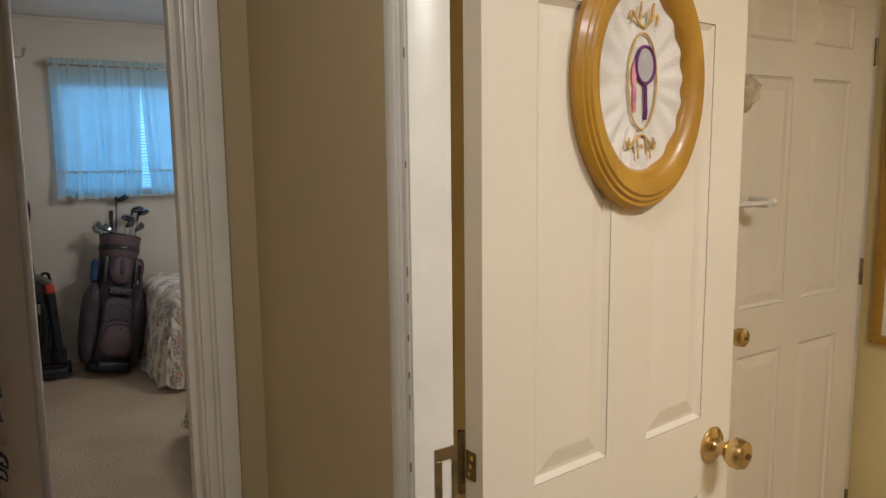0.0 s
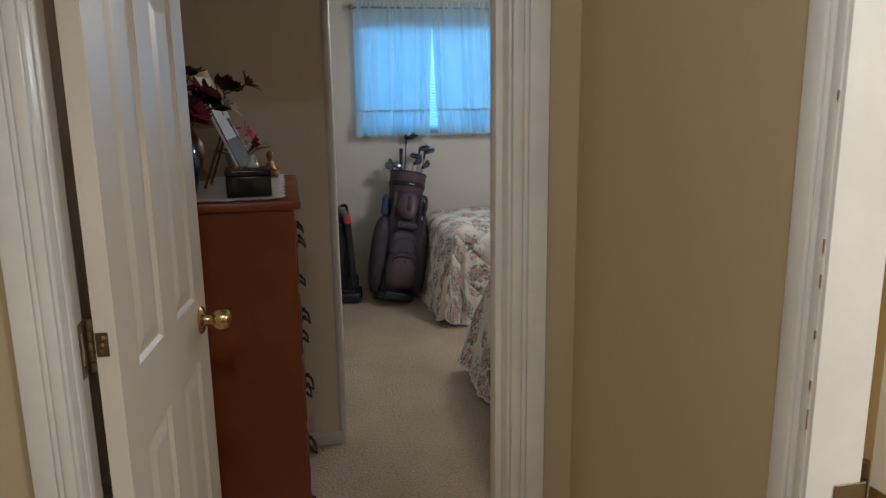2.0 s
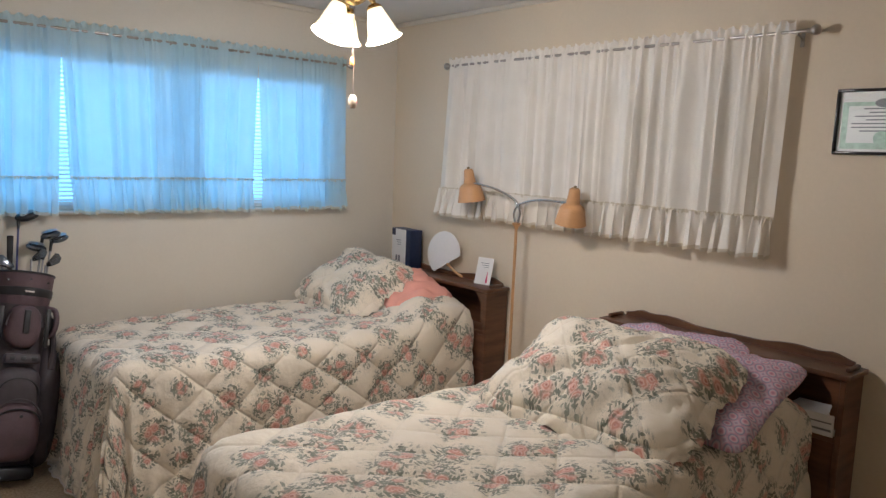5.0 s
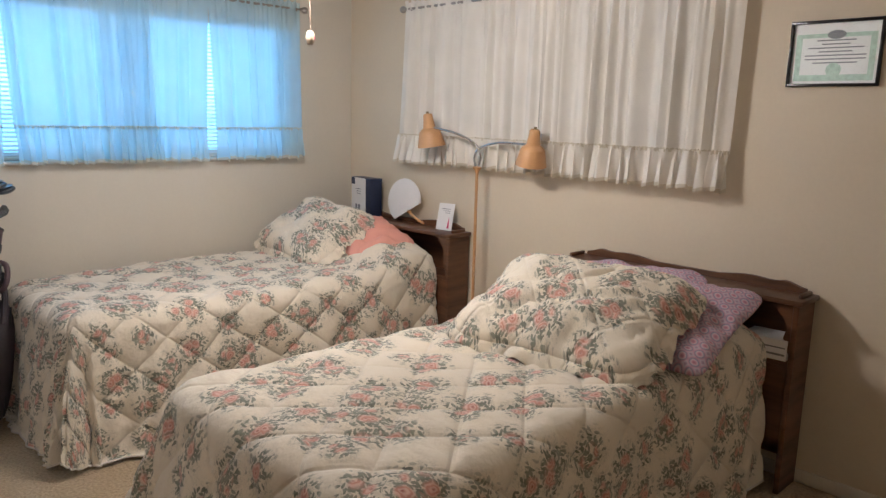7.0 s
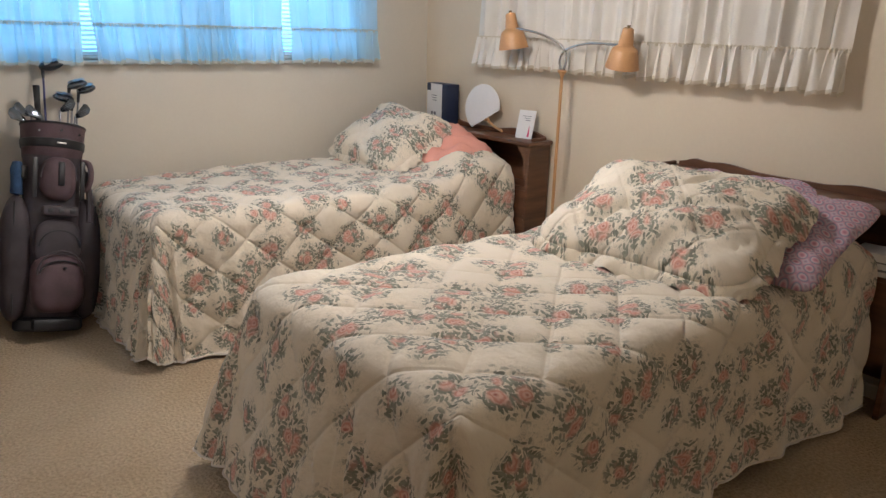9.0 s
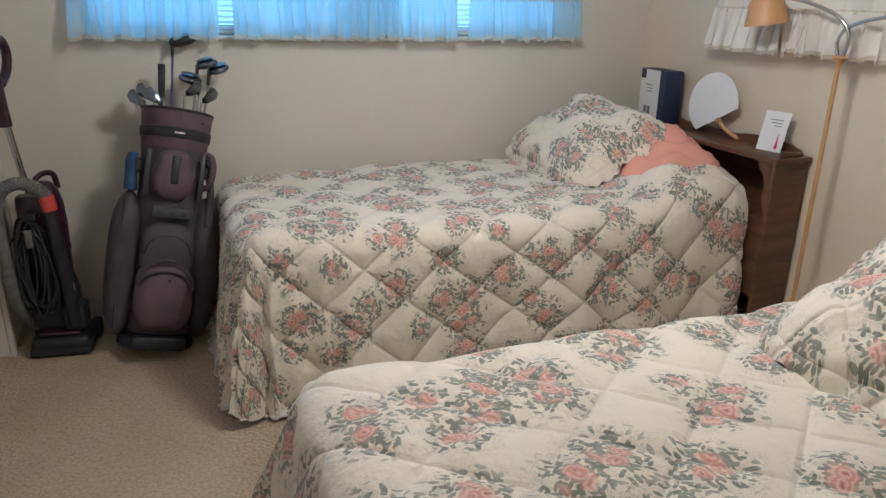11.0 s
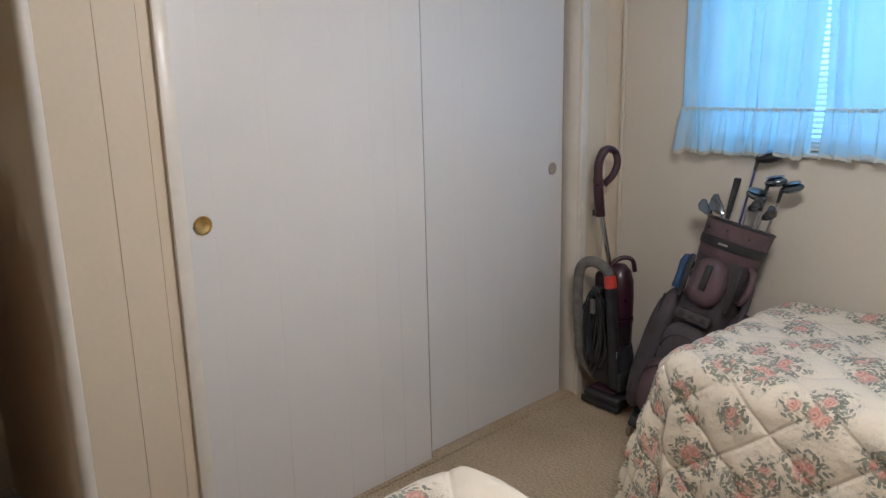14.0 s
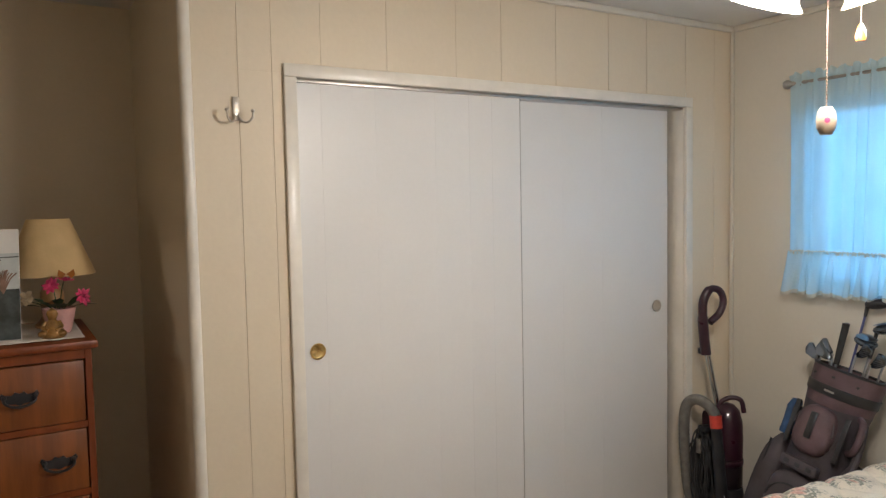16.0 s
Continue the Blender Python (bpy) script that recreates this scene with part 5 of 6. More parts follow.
for k in range(3):
    a = radians(75 + 120 * k)
    mz = Euler((0, 0, a)).to_matrix().to_4x4()
    part("lamp_arm", tube(bmesh.new(), [mz @ p for p in bend(((0.03, 0, 2.140), (0.058, 0, 2.135), (0.075, 0, 2.118), (0.080, 0, 2.095)), 6)], 0.010, 10), M["brass"], cf)
    mt = mz @ Matrix.Translation((0.078, 0, 2.100)) @ Euler((0, radians(-20), 0)).to_matrix().to_4x4()
    part("socket", lathe(bmesh.new(), ((0.0, 0.012), (0.020, 0.010), (0.029, 0.0), (0.029, -0.014), (0.0, -0.014)), mt, 18), M["brass"], cf)
    sh = part("glass_shade", lathe(bmesh.new(), bell, mt, 36), M["frost"], cf, "lit frosted tulip glass shade")
    part("bulb", lathe(bmesh.new(), ((0.0, -0.016), (0.012, -0.018), (0.014, -0.035), (0.022, -0.055), (0.024, -0.068), (0.018, -0.082), (0.0, -0.090)), mt, 16), M["bulb"], sh)


# white porcelain darkened in colour to imitate dimmer light under the bulbs
M["bead"] = material("dimmed_porcelain", (0.42, 0.34, 0.25), 0.3, vary=0.1, scale=40, bump=0.02)
M["chain"] = material("dark_bead_chain", (0.10, 0.055, 0.035), 0.5, vary=0.2, bump=0)


def pull_chain(x, y, z0, z1, charm):
    chain = part("pull_chain", rod(bmesh.new(), (x, y, z1), (x, y, z0), 0.0007, seg=6), M["chain"], cf)
    bm = bmesh.new()
    n = int((z0 - z1) / 0.0065)
    for i in range(n):
        bmesh.ops.create_icosphere(bm, subdivisions=1, radius=0.0018, matrix=Matrix.Translation((x, y, z1 + (i + 0.5) * (z0 - z1) / n)))
    part("chain_beads", bm, M["chain"], chain)
    if charm == "bead":
        part("porcelain_bead", lathe(bmesh.new(), ((0.0, 0.0), (0.010, 0.0), (0.0165, 0.012), (0.0175, 0.026), (0.015, 0.042), (0.010, 0.050), (0.0, 0.050)), Matrix.Translation((x, y, z1 - 0.050)), 20), M["bead"], chain, "white porcelain bead with pink petals")
        part("pink_petals", lathe(bmesh.new(), ((0.0, 0.0), (0.005, 0.0006), (0.0, 0.0012)), Matrix.Translation((x + 0.010, y - 0.0135, z1 - 0.025)) @ Euler((radians(90), 0, radians(36))).to_matrix().to_4x4(), 10), M["flower_pink"], chain)
    else:
        part("amber_knob", lathe(bmesh.new(), ((0.0, 0.0), (0.008, 0.0), (0.0095, 0.008), (0.006, 0.024), (0.003, 0.030), (0.0, 0.031)), Matrix.Translation((x, y, z1 - 0.030)), 14), M["orange"], chain, "small amber wooden pull")


pull_chain(0.000, -0.010, 2.11, 1.775, "bead")
pull_chain(0.030, 0.045, 2.11, 1.925, "knob")

# ---------------------------------------------------------------- certificate on the east wall
cert = thing("framed_certificate", pose(XE, 1.435, 1.628), "framed certificate with mint border in a thin black frame", "picture")
cw, ch = 0.335, 0.250
part("frame", boxes(((-0.018, -cw, 0), (0, 0, 0.012)), ((-0.018, -cw, ch - 0.012), (0, 0, ch)), ((-0.018, -0.012, 0.012), (0, 0, ch - 0.012)), ((-0.018, -cw, 0.012), (0, -cw + 0.012, ch - 0.012)), bevel=0.003), M["lacquer"], cert)
part("sheet", boxes(((-0.006, -cw + 0.012, 0.012), (-0.003, -0.012, ch - 0.012))), M["paper"], cert, smooth=False)
part("mint_border", boxes(((-0.0075, -cw + 0.024, 0.022), (-0.006, -0.024, 0.045)), ((-0.0075, -cw + 0.024, ch - 0.065), (-0.006, -0.024, ch - 0.050)), ((-0.0075, -0.045, 0.045), (-0.006, -0.024, ch - 0.065)), ((-0.0075, -cw + 0.024, 0.045), (-0.006, -cw + 0.045, ch - 0.065))), M["mint"], cert, smooth=False)
part("crest", lathe(bmesh.new(), ((0.0, 0.0), (0.022, 0.0003), (0.024, 0.0012)), Matrix.Translation((-0.0065, -0.17, 0.195)) @ Euler((0, radians(-90), 0)).to_matrix().to_4x4(), 16, 0.7, 1.4), M["ink"], cert)
part("seal", lathe(bmesh.new(), ((0.0, 0.0), (0.026, 0.0003), (0.028, 0.0012)), Matrix.Translation((-0.0065, -0.17, 0.062)) @ Euler((0, radians(-90), 0)).to_matrix().to_4x4(), 24), M["mint"], cert)
rl = random.Random(5)
for k, w_ in enumerate((0.14, 0.10, 0.20, 0.12, 0.22, 0.22, 0.16)):
    z = 0.172 - 0.014 * k
    part("text_line", boxes(((-0.0072, -0.17 - w_ / 2, z), (-0.006, -0.17 + w_ / 2, z + 0.0045))), M["ink"], cert, smooth=False)
p = part("glazing", boxes(((-0.0125, -cw + 0.012, 0.012), (-0.0110, -0.012, ch - 0.012))), M["glass"], cert, smooth=False)
p.visible_shadow = False

# ---------------------------------------------------------------- dresser in the alcove
DXF, DY0, DY1, DH = -0.178, 0.850, 1.505, 1.212
dr = thing("dresser", pose(0, 0, 0), "tall reddish cherry-wood dresser with black bail pulls", "dresser")
xb = -0.68
for y in (DY0, DY1 - 0.02):
    part("side_panel", boxes(((xb, y, 0.0), (DXF, y + 0.02, DH - 0.026)), bevel=0.002), M["cherry_side"], dr, smooth=False)
part("top", boxes(((xb - 0.005, DY0 - 0.018, DH - 0.026), (DXF + 0.020, DY1 + 0.018, DH)), bevel=0.007), M["cherry_side"], dr)
part("top_rail", boxes(((DXF - 0.02, DY0 + 0.02, DH - 0.058), (DXF - 0.002, DY1 - 0.02, DH - 0.026))), M["cherry_side"], dr, smooth=False)
part("back_panel", boxes(((xb, DY0 + 0.02, 0.06), (xb + 0.008, DY1 - 0.02, DH - 0.03))), M["cherry_side"], dr, smooth=False)
part("plinth", boxes(((DXF - 0.03, DY0 + 0.02, 0.0), (DXF - 0.006, DY1 - 0.02, 0.075))), M["cherry_side"], dr, smooth=False)
zt_ = DH - 0.062
for k in range(5):
    z1 = zt_ - k * 0.214
    z0 = z1 - 0.190
    part("drawer_rail", boxes(((DXF - 0.02, DY0 + 0.02, z0 - 0.022), (DXF - 0.002, DY1 - 0.02, z0 - 0.002))), M["cherry_side"], dr, smooth=False)
    dw = part("drawer", boxes(((DXF - 0.03, DY0 + 0.024, z0), (DXF + 0.006, DY1 - 0.024, z1)), bevel=0.005), M["cherry"], dr, "orange-red cherry drawer front")
    inset = 0.20 if k == 0 else 0.105
    for y in (DY0 + inset, DY1 - inset):
        zc = (z0 + z1) / 2
        bm = bmesh.new()
        prof = [(-0.052, 0.012), (-0.046, 0.022), (-0.036, 0.014), (-0.020, 0.012), (-0.012, 0.022), (0.0, 0.016), (0.012, 0.022), (0.020, 0.012), (0.036, 0.014), (0.046, 0.022), (0.052, 0.012), (0.044, -0.004), (0.030, -0.012), (0.012, -0.014), (0.0, -0.020), (-0.012, -0.014), (-0.030, -0.012), (-0.044, -0.004)]
        lo = [bm.verts.new((DXF + 0.0055, y + a, zc + b)) for a, b in prof]
        hi = [bm.verts.new((DXF + 0.009, y + a, zc + b)) for a, b in prof]
        bm.faces.new(lo), bm.faces.new(hi)
        for i in range(len(lo)):
            bm.faces.new((lo[i], lo[(i + 1) % len(lo)], hi[(i + 1) % len(lo)], hi[i]))
        plate = part("pull_plate", bm, M["black"], dw, "ornate blackened pull plate", smooth=False)
        bm = bmesh.new()
        tube(bm, bend(((DXF + 0.009, y - 0.040, zc + 0.008), (DXF + 0.026, y - 0.040, zc - 0.004), (DXF + 0.030, y - 0.022, zc - 0.016), (DXF + 0.030, y, zc - 0.019), (DXF + 0.030, y + 0.022, zc - 0.016), (DXF + 0.026, y + 0.040, zc - 0.004), (DXF + 0.009, y + 0.040, zc + 0.008)), 5), 0.0042, 8)
        for s in (-1, 1):
            bmesh.ops.create_icosphere(bm, subdivisions=2, radius=0.0075, matrix=Matrix.Translation((DXF + 0.014, y + s * 0.040, zc + 0.008)))
        bail = part("bail", bm, M["black"], dw)

runner = thing("lace_runner", pose(0, 0, DH + 0.001), "white scalloped lace runner laid over the dresser top", "runner")


def runner_sheet(u, v):
    y = DY0 + 0.015 + v * (DY1 - DY0 - 0.03)
    e = 0.012 * abs(math.sin(v * 24))
    x = -0.63 + u * (0.42 + (e if u > 0.99 else 0))
    return Vector((x, y - (0.010 * abs(math.sin(u * 18)) if v < 0.01 else 0), 0.002 + 0.0025 * noise.noise(Vector((x * 30, y * 30, 2))) + (0.0015 if u > 0.9 else 0)))


ob = part("cloth", sheet(bmesh.new(), 40, 110, runner_sheet), M["linen"], runner)
ob.modifiers.new("thick", "SOLIDIFY").thickness = 0.0015
TOP = DH + 0.006

bb = thing("lacquer_box", pose(-0.300, 0.955, TOP, 0, 0, 3), "black lacquer keepsake box with red flowers on its lid", "box")
part("body", boxes(((-0.062, -0.062, 0), (0.062, 0.062, 0.058)), bevel=0.003), M["lacquer"], bb)
part("lid", boxes(((-0.064, -0.064, 0.060), (0.064, 0.064, 0.076)), bevel=0.004), M["lacquer"], bb)
for k in range(7):
    a = k * 0.9
    part("painted_flower", lathe(bmesh.new(), ((0.0, 0.0775), (0.010, 0.0766)), Matrix.Translation((0.042 * math.cos(a), 0.042 * math.sin(a), 0)), 8), M["flower_red"], bb)
ang = thing("angel_figurine", pose(-0.285, 0.960, TOP + 0.078, 0, 0, 20) @ Matrix.Scale(0.75, 4), "small cream porcelain figurine on the lacquer box", "figurine")
bm = bmesh.new()
lathe(bm, ((0.0, 0.0), (0.022, 0.0), (0.024, 0.006), (0.018, 0.018), (0.013, 0.032), (0.010, 0.040), (0.004, 0.046), (0.0, 0.050)), None, 20)
for s in (-1, 1):
    bmesh.ops.create_icosphere(bm, subdivisions=2, radius=0.012, matrix=Matrix.Translation((0.004, s * 0.014, 0.030)) @ Matrix.Diagonal((0.35, 0.9, 1.5, 1)))
part("body", bm, M["ceramic_white"], ang)

vase = thing("blue_vase", pose(-0.492, 0.975, TOP), "cobalt-blue glazed vase filled with dried flowers", "vase")
part("body", lathe(bmesh.new(), ((0.0, 0.0), (0.042, 0.0), (0.044, 0.004), (0.052, 0.03), (0.060, 0.07), (0.061, 0.10), (0.054, 0.135), (0.038, 0.160), (0.026, 0.172), (0.025, 0.185), (0.031, 0.196), (0.027, 0.196), (0.020, 0.180), (0.018, 0.165), (0.0, 0.160)), None, 40), M["ceramic_blue"], vase)
bq = thing("dried_bouquet", pose(-0.492, 0.975, TOP + 0.150), "bouquet of dark red and maroon dried flowers in the vase", "flowers")
rb = random.Random(12)


def petal_head(bm, c, d, n, length, width, open_):
    """A flower head: n curved petals about the axis d."""
    d = Vector(d).normalized()
    s = d.orthogonal().normalized()
    for k in range(n):
        a = 2 * math.pi * k / n + rb.uniform(-0.2, 0.2)
        o = s * math.cos(a) + d.cross(s) * math.sin(a)
        w = d.cross(o)
        L_ = length * rb.uniform(0.8, 1.15)
        pts = [(0.0, 0.25), (0.35, 1.0), (0.7, 0.85), (1.0, 0.1)]
        rows = []
        for f, ww_ in pts:
            p_ = Vector(c) + o * (L_ * f * open_) + d * (L_ * f * (1 - open_ * 0.5) - 0.25 * L_ * f * f * open_)
            rows.append((bm.verts.new(p_ - w * width * ww_ * 0.5), bm.verts.new(p_ + d * width * 0.15), bm.verts.new(p_ + w * width * ww_ * 0.5)))
        for p_, q_ in zip(rows, rows[1:]):
            bm.faces.new((p_[0], p_[1], q_[1], q_[0]))
            bm.faces.new((p_[1], p_[2], q_[2], q_[1]))


heads = (((0.200, -0.005, 0.160), "flower_red", 9, 0.055, 0.014, 0.75), ((0.125, 0.0, 0.150), "flower_dark", 6, 0.060, 0.045, 0.55), ((0.065, 0.01, 0.110), "flower_dark", 6, 0.065, 0.045, 0.6), ((0.02, -0.03, 0.135), "flower_red", 10, 0.065, 0.030, 0.8), ((-0.03, 0.01, 0.175), "flower_red", 10, 0.060, 0.026, 0.8), ((0.105, 0.02, 0.095), "flower_dark", 6, 0.060, 0.045, 0.6), ((0.140, -0.02, 0.105), "flower_cream", 16, 0.065, 0.008, 0.9), ((-0.07, -0.02, 0.12), "flower_dark", 7, 0.06, 0.04, 0.7), ((0.045, 0.02, 0.060), "flower_red", 9, 0.055, 0.028, 0.85), ((-0.10, 0.02, 0.17), "flower_red", 9, 0.055, 0.024, 0.8), ((0.055, -0.04, 0.185), "flower_dark", 7, 0.05, 0.03, 0.7), ((0.085, -0.03, 0.13), "flower_red", 10, 0.060, 0.030, 0.8), ((0.06, -0.05, 0.08), "flower_red", 10, 0.055, 0.034, 0.8), ((0.095, 0.03, 0.125), "flower_dark", 8, 0.060, 0.050, 0.7), ((0.03, -0.05, 0.10), "flower_dark", 8, 0.060, 0.050, 0.7), ((0.0, -0.05, 0.17), "flower_red", 10, 0.060, 0.034, 0.8), ((0.150, 0.01, 0.150), "flower_dark", 7, 0.055, 0.050, 0.6))
for c, mt_, n_, ln, wd, op in heads:
    d = Vector(c).normalized()
    bm = bmesh.new()
    petal_head(bm, c, d, n_, ln, wd, op)
    petal_head(bm, c, d, max(4, n_ - 3), ln * 0.6, wd * 0.8, op * 0.5)
    part("flower_head", bm, M[mt_], bq)
    part("flower_stem", tube(bmesh.new(), bend(((0, 0, -0.02), Vector(c) * 0.45 + Vector((0, 0, 0.03)), c), 8), 0.0022, 6), M["stem"], bq)

# easel picture seen from its edge
pic = thing("landscape_picture", pose(-0.285, 1.170, TOP, 0, -23, -4), "landscape painting on a taller white mount leaning back on its easel", "picture")
part("mount", boxes(((-0.012, -0.13, 0.0), (-0.004, 0.15, 0.370)), bevel=0.002), M["paper"], pic)
part("painting", boxes(((-0.004, -0.128, 0.002), (-0.001, 0.149, 0.285))), M["paint_land"], pic, smooth=False)
part("painted_sky", boxes(((-0.001, -0.128, 0.165), (0.0004, 0.149, 0.285))), M["paint_sky"], pic, smooth=False)
bm = bmesh.new()
rt = random.Random(3)
for k in range(26):
    y, z = 0.105 + rt.uniform(-0.055, 0.038), 0.185 + rt.uniform(0.0, 0.025)
    tube(bm, bend(((0.001, 0.105, 0.150), (0.001, (0.105 + y) / 2, z), (0.001, y, z + 0.020)), 4), 0.0019, 4)
part("painted_tree", bm, M["paint_tree"], pic)
bm = bmesh.new()
for y0, y1, z0, z1 in ((0.148, 0.02, 0.272, 0.255), (0.10, 0.04, 0.262, 0.272), (0.08, 0.03, 0.258, 0.240)):
    tube(bm, bend(((0.001, y0, z0), (0.001, (y0 + y1) / 2, (z0 + z1) / 2 + 0.006), (0.001, y1, z1)), 5), 0.0018, 4)
part("painted_branch", bm, M["paint_land"], pic)
for s in (-1, 1):
    part("easel_leg", rod(bmesh.new(), (-0.010, s * 0.05 + 0.01, 0.20), (-0.14, s * 0.06 + 0.01, 0.060), 0.004, seg=8), M["walnut"], pic)

# table lamp, potted silk flowers, gilt figurine
tl = thing("table_lamp", pose(-0.500, 1.420, TOP), "table lamp with a cream cone shade on the dresser", "table lamp")
part("base", lathe(bmesh.new(), ((0.0, 0.0), (0.055, 0.0), (0.057, 0.008), (0.045, 0.02), (0.030, 0.04), (0.038, 0.08), (0.036, 0.12), (0.018, 0.155), (0.010, 0.17), (0.009, 0.20), (0.0, 0.20)), None, 28), M["honey"], tl)
part("shade", lathe(bmesh.new(), ((0.138, 0.178), (0.139, 0.181), (0.066, 0.368), (0.064, 0.368), (0.135, 0.181)), None, 48), M["shade"], tl)
part("harp", tube(bmesh.new(), bend(((0.0, -0.012, 0.20), (0.0, -0.035, 0.26), (0.0, 0.0, 0.350), (0.0, 0.035, 0.26), (0.0, 0.012, 0.20)), 8), 0.0018, 6), M["old_brass"], tl)
pot = thing("flower_pot", pose(-0.345, 1.430, TOP), "pink ceramic pot of silk daisies with a yellow butterfly", "potted flowers")
part("pot", lathe(bmesh.new(), ((0.0, 0.0), (0.032, 0.0), (0.036, 0.01), (0.047, 0.06), (0.051, 0.080), (0.048, 0.081), (0.040, 0.06), (0.0, 0.055)), None, 32), M["ceramic_pink"], pot)
rb = random.Random(21)
for k in range(16):
    a, e = rb.uniform(0, 6.28), rb.uniform(0.1, 0.9)
    c = Vector((0.03 * math.cos(a), 0.03 * math.sin(a), 0.08))
    o = Vector((math.cos(a), math.sin(a), e)).normalized()
    w_ = o.cross(Vector((0, 0, 1))).normalized() * 0.014
    bm = bmesh.new()
    q0, q1, q2 = c, c + o * 0.045 + Vector((0, 0, 0.006)), c + o * 0.085 - Vector((0, 0, 0.006))
    v0, va, vb, v1 = bm.verts.new(q0), bm.verts.new(q1 - w_), bm.verts.new(q1 + w_), bm.verts.new(q2)
    vm = bm.verts.new(q1 - Vector((0, 0, 0.004)))
    for tri in ((v0, va, vm), (v0, vm, vb), (va, v1, vm), (vm, v1, vb)):
        bm.faces.new(tri)
    part("leaf", bm, M["leaf"], pot)
for c, mt_, d in (((0.03, -0.02, 0.155), "flower_pink", (0.8, -0.4, 0.5)), ((0.045, 0.065, 0.115), "flower_pink", (0.8, 0.5, 0.2)), ((0.02, -0.085, 0.12), "flower_cream", (0.7, -0.6, 0.2)), ((-0.02, 0.02, 0.165), "flower_pink", (0.2, 0.2, 1))):
    bm = bmesh.new()
    petal_head(bm, c, d, 9, 0.032, 0.014, 0.95)
    petal_head(bm, c, d, 6, 0.016, 0.010, 0.6)
    part("flower_head", bm, M[mt_], pot)
    part("flower_stem", tube(bmesh.new(), [(0, 0, 0.06), Vector(c) * 0.6 + Vector((0, 0, 0.04)), c], 0.0018, 6), M["leaf"], pot)
bm = bmesh.new()
for s in (-1, 1):
    c = Vector((0.02, 0.025, 0.190))
    vs = [bm.verts.new(c + Vector(q)) for q in ((0, 0, 0), (0.006, s * 0.022, 0.016), (0.004, s * 0.026, -0.002), (0.0, s * 0.015, -0.014))]
    bm.faces.new(vs)
part("butterfly", bm, M["orange"], pot)
fig = thing("gilt_figurine", pose(-0.245, 1.405, TOP, 0, 0, -10), "small gilt resin seated figurine at the dresser's edge", "figurine")
bm = bmesh.new()
lathe(bm, ((0.0, 0.0), (0.030, 0.0), (0.034, 0.010), (0.028, 0.026), (0.020, 0.036), (0.016, 0.050), (0.010, 0.056), (0.012, 0.064), (0.016, 0.074), (0.012, 0.086), (0.0, 0.092)), None, 20, 0.8, 1.1)
for s in (-1, 1):
    bmesh.ops.create_icosphere(bm, subdivisions=2, radius=0.014, matrix=Matrix.Translation((0.012, s * 0.026, 0.014)) @ Matrix.Diagonal((1, 1.1, 0.8, 1)))
    tube(bm, bend(((0.0, s * 0.018, 0.050), (0.010, s * 0.026, 0.034), (0.022, s * 0.010, 0.026)), 5), 0.006, 8)
part("body", bm, M["gilt"], fig)

# ---------------------------------------------------------------- golf bag and clubs
BAG = pose(0.520, 3.915, 0.012, -14.5, 12.0, 3)
bag = thing("golf_bag", BAG, "mauve and grey nylon cart golf bag leaning on the wall", "golf bag")
part("base", lathe(bmesh.new(), ((0.0, 0.0), (0.135, 0.0), (0.145, 0.012), (0.143, 0.05), (0.125, 0.065), (0.0, 0.066)), None, 32, 1.0, 0.9), M["black"], bag)


def lumpy(bm, amount, seed_):
    for v in bm.verts:
        v.co += v.co.normalized() * amount * noise.noise(v.co * 9 + Vector((seed_, 0, 0)))
    return bm


part("body", lumpy(lathe(bmesh.new(), ((0.118, 0.06), (0.128, 0.12), (0.130, 0.30), (0.124, 0.5), (0.118, 0.66), (0.120, 0.76), (0.126, 0.80)), None, 48, 1.0, 0.92), 0.006, 1), M["bag"], bag)
part("cuff", lathe(bmesh.new(), ((0.124, 0.785), (0.133, 0.80), (0.139, 0.86), (0.144, 0.935), (0.146, 0.945), (0.138, 0.946), (0.132, 0.90), (0.124, 0.80)), Matrix.Translation((0, 0, 0)), 44, 0.94, 0.9), M["bag_pink"], bag)
part("cuff_band", lathe(bmesh.new(), ((0.1400, 0.835), (0.1425, 0.838), (0.1450, 0.872), (0.1425, 0.875)), None, 44, 0.94, 0.9), M["black"], bag)
part("cuff_plate", boxes(((-0.018, -0.1335, 0.850), (0.022, -0.1295, 0.858)), bevel=0.002), M["nickel"], bag)
part("rim", tube(bmesh.new(), [(0.1345 * math.cos(a), 0.129 * math.sin(a), 0.945) for a in [2 * math.pi * k / 40 for k in range(41)]], 0.006, 8), M["black"], bag)
part("inside", lathe(bmesh.new(), ((0.0, 0.88), (0.13, 0.88), (0.132, 0.93)), None, 32, 1.0, 0.9), M["black"], bag)


def pocket(name, c, size, mat, seed_, power=2.6, tilt=0.0, parent=None, label=""):
    bm = bmesh.new()
    bmesh.ops.create_uvsphere(bm, u_segments=28, v_segments=18, radius=1.0)
    for v in bm.verts:
        q = v.co
        n_ = (abs(q.x) ** power + abs(q.y) ** power + abs(q.z) ** power) ** (1 / power)
        v.co = Vector((q.x / n_ * size[0], q.y / n_ * size[1], q.z / n_ * size[2]))
        v.co *= 1 + 0.05 * noise.noise(v.co * 14 + Vector((seed_, 3, 1)))
    bmesh.ops.transform(bm, matrix=Matrix.Translation(c) @ Euler((radians(tilt), 0, 0)).to_matrix().to_4x4(), verts=bm.verts[:])
    return part(name, bm, mat, parent or bag, label)


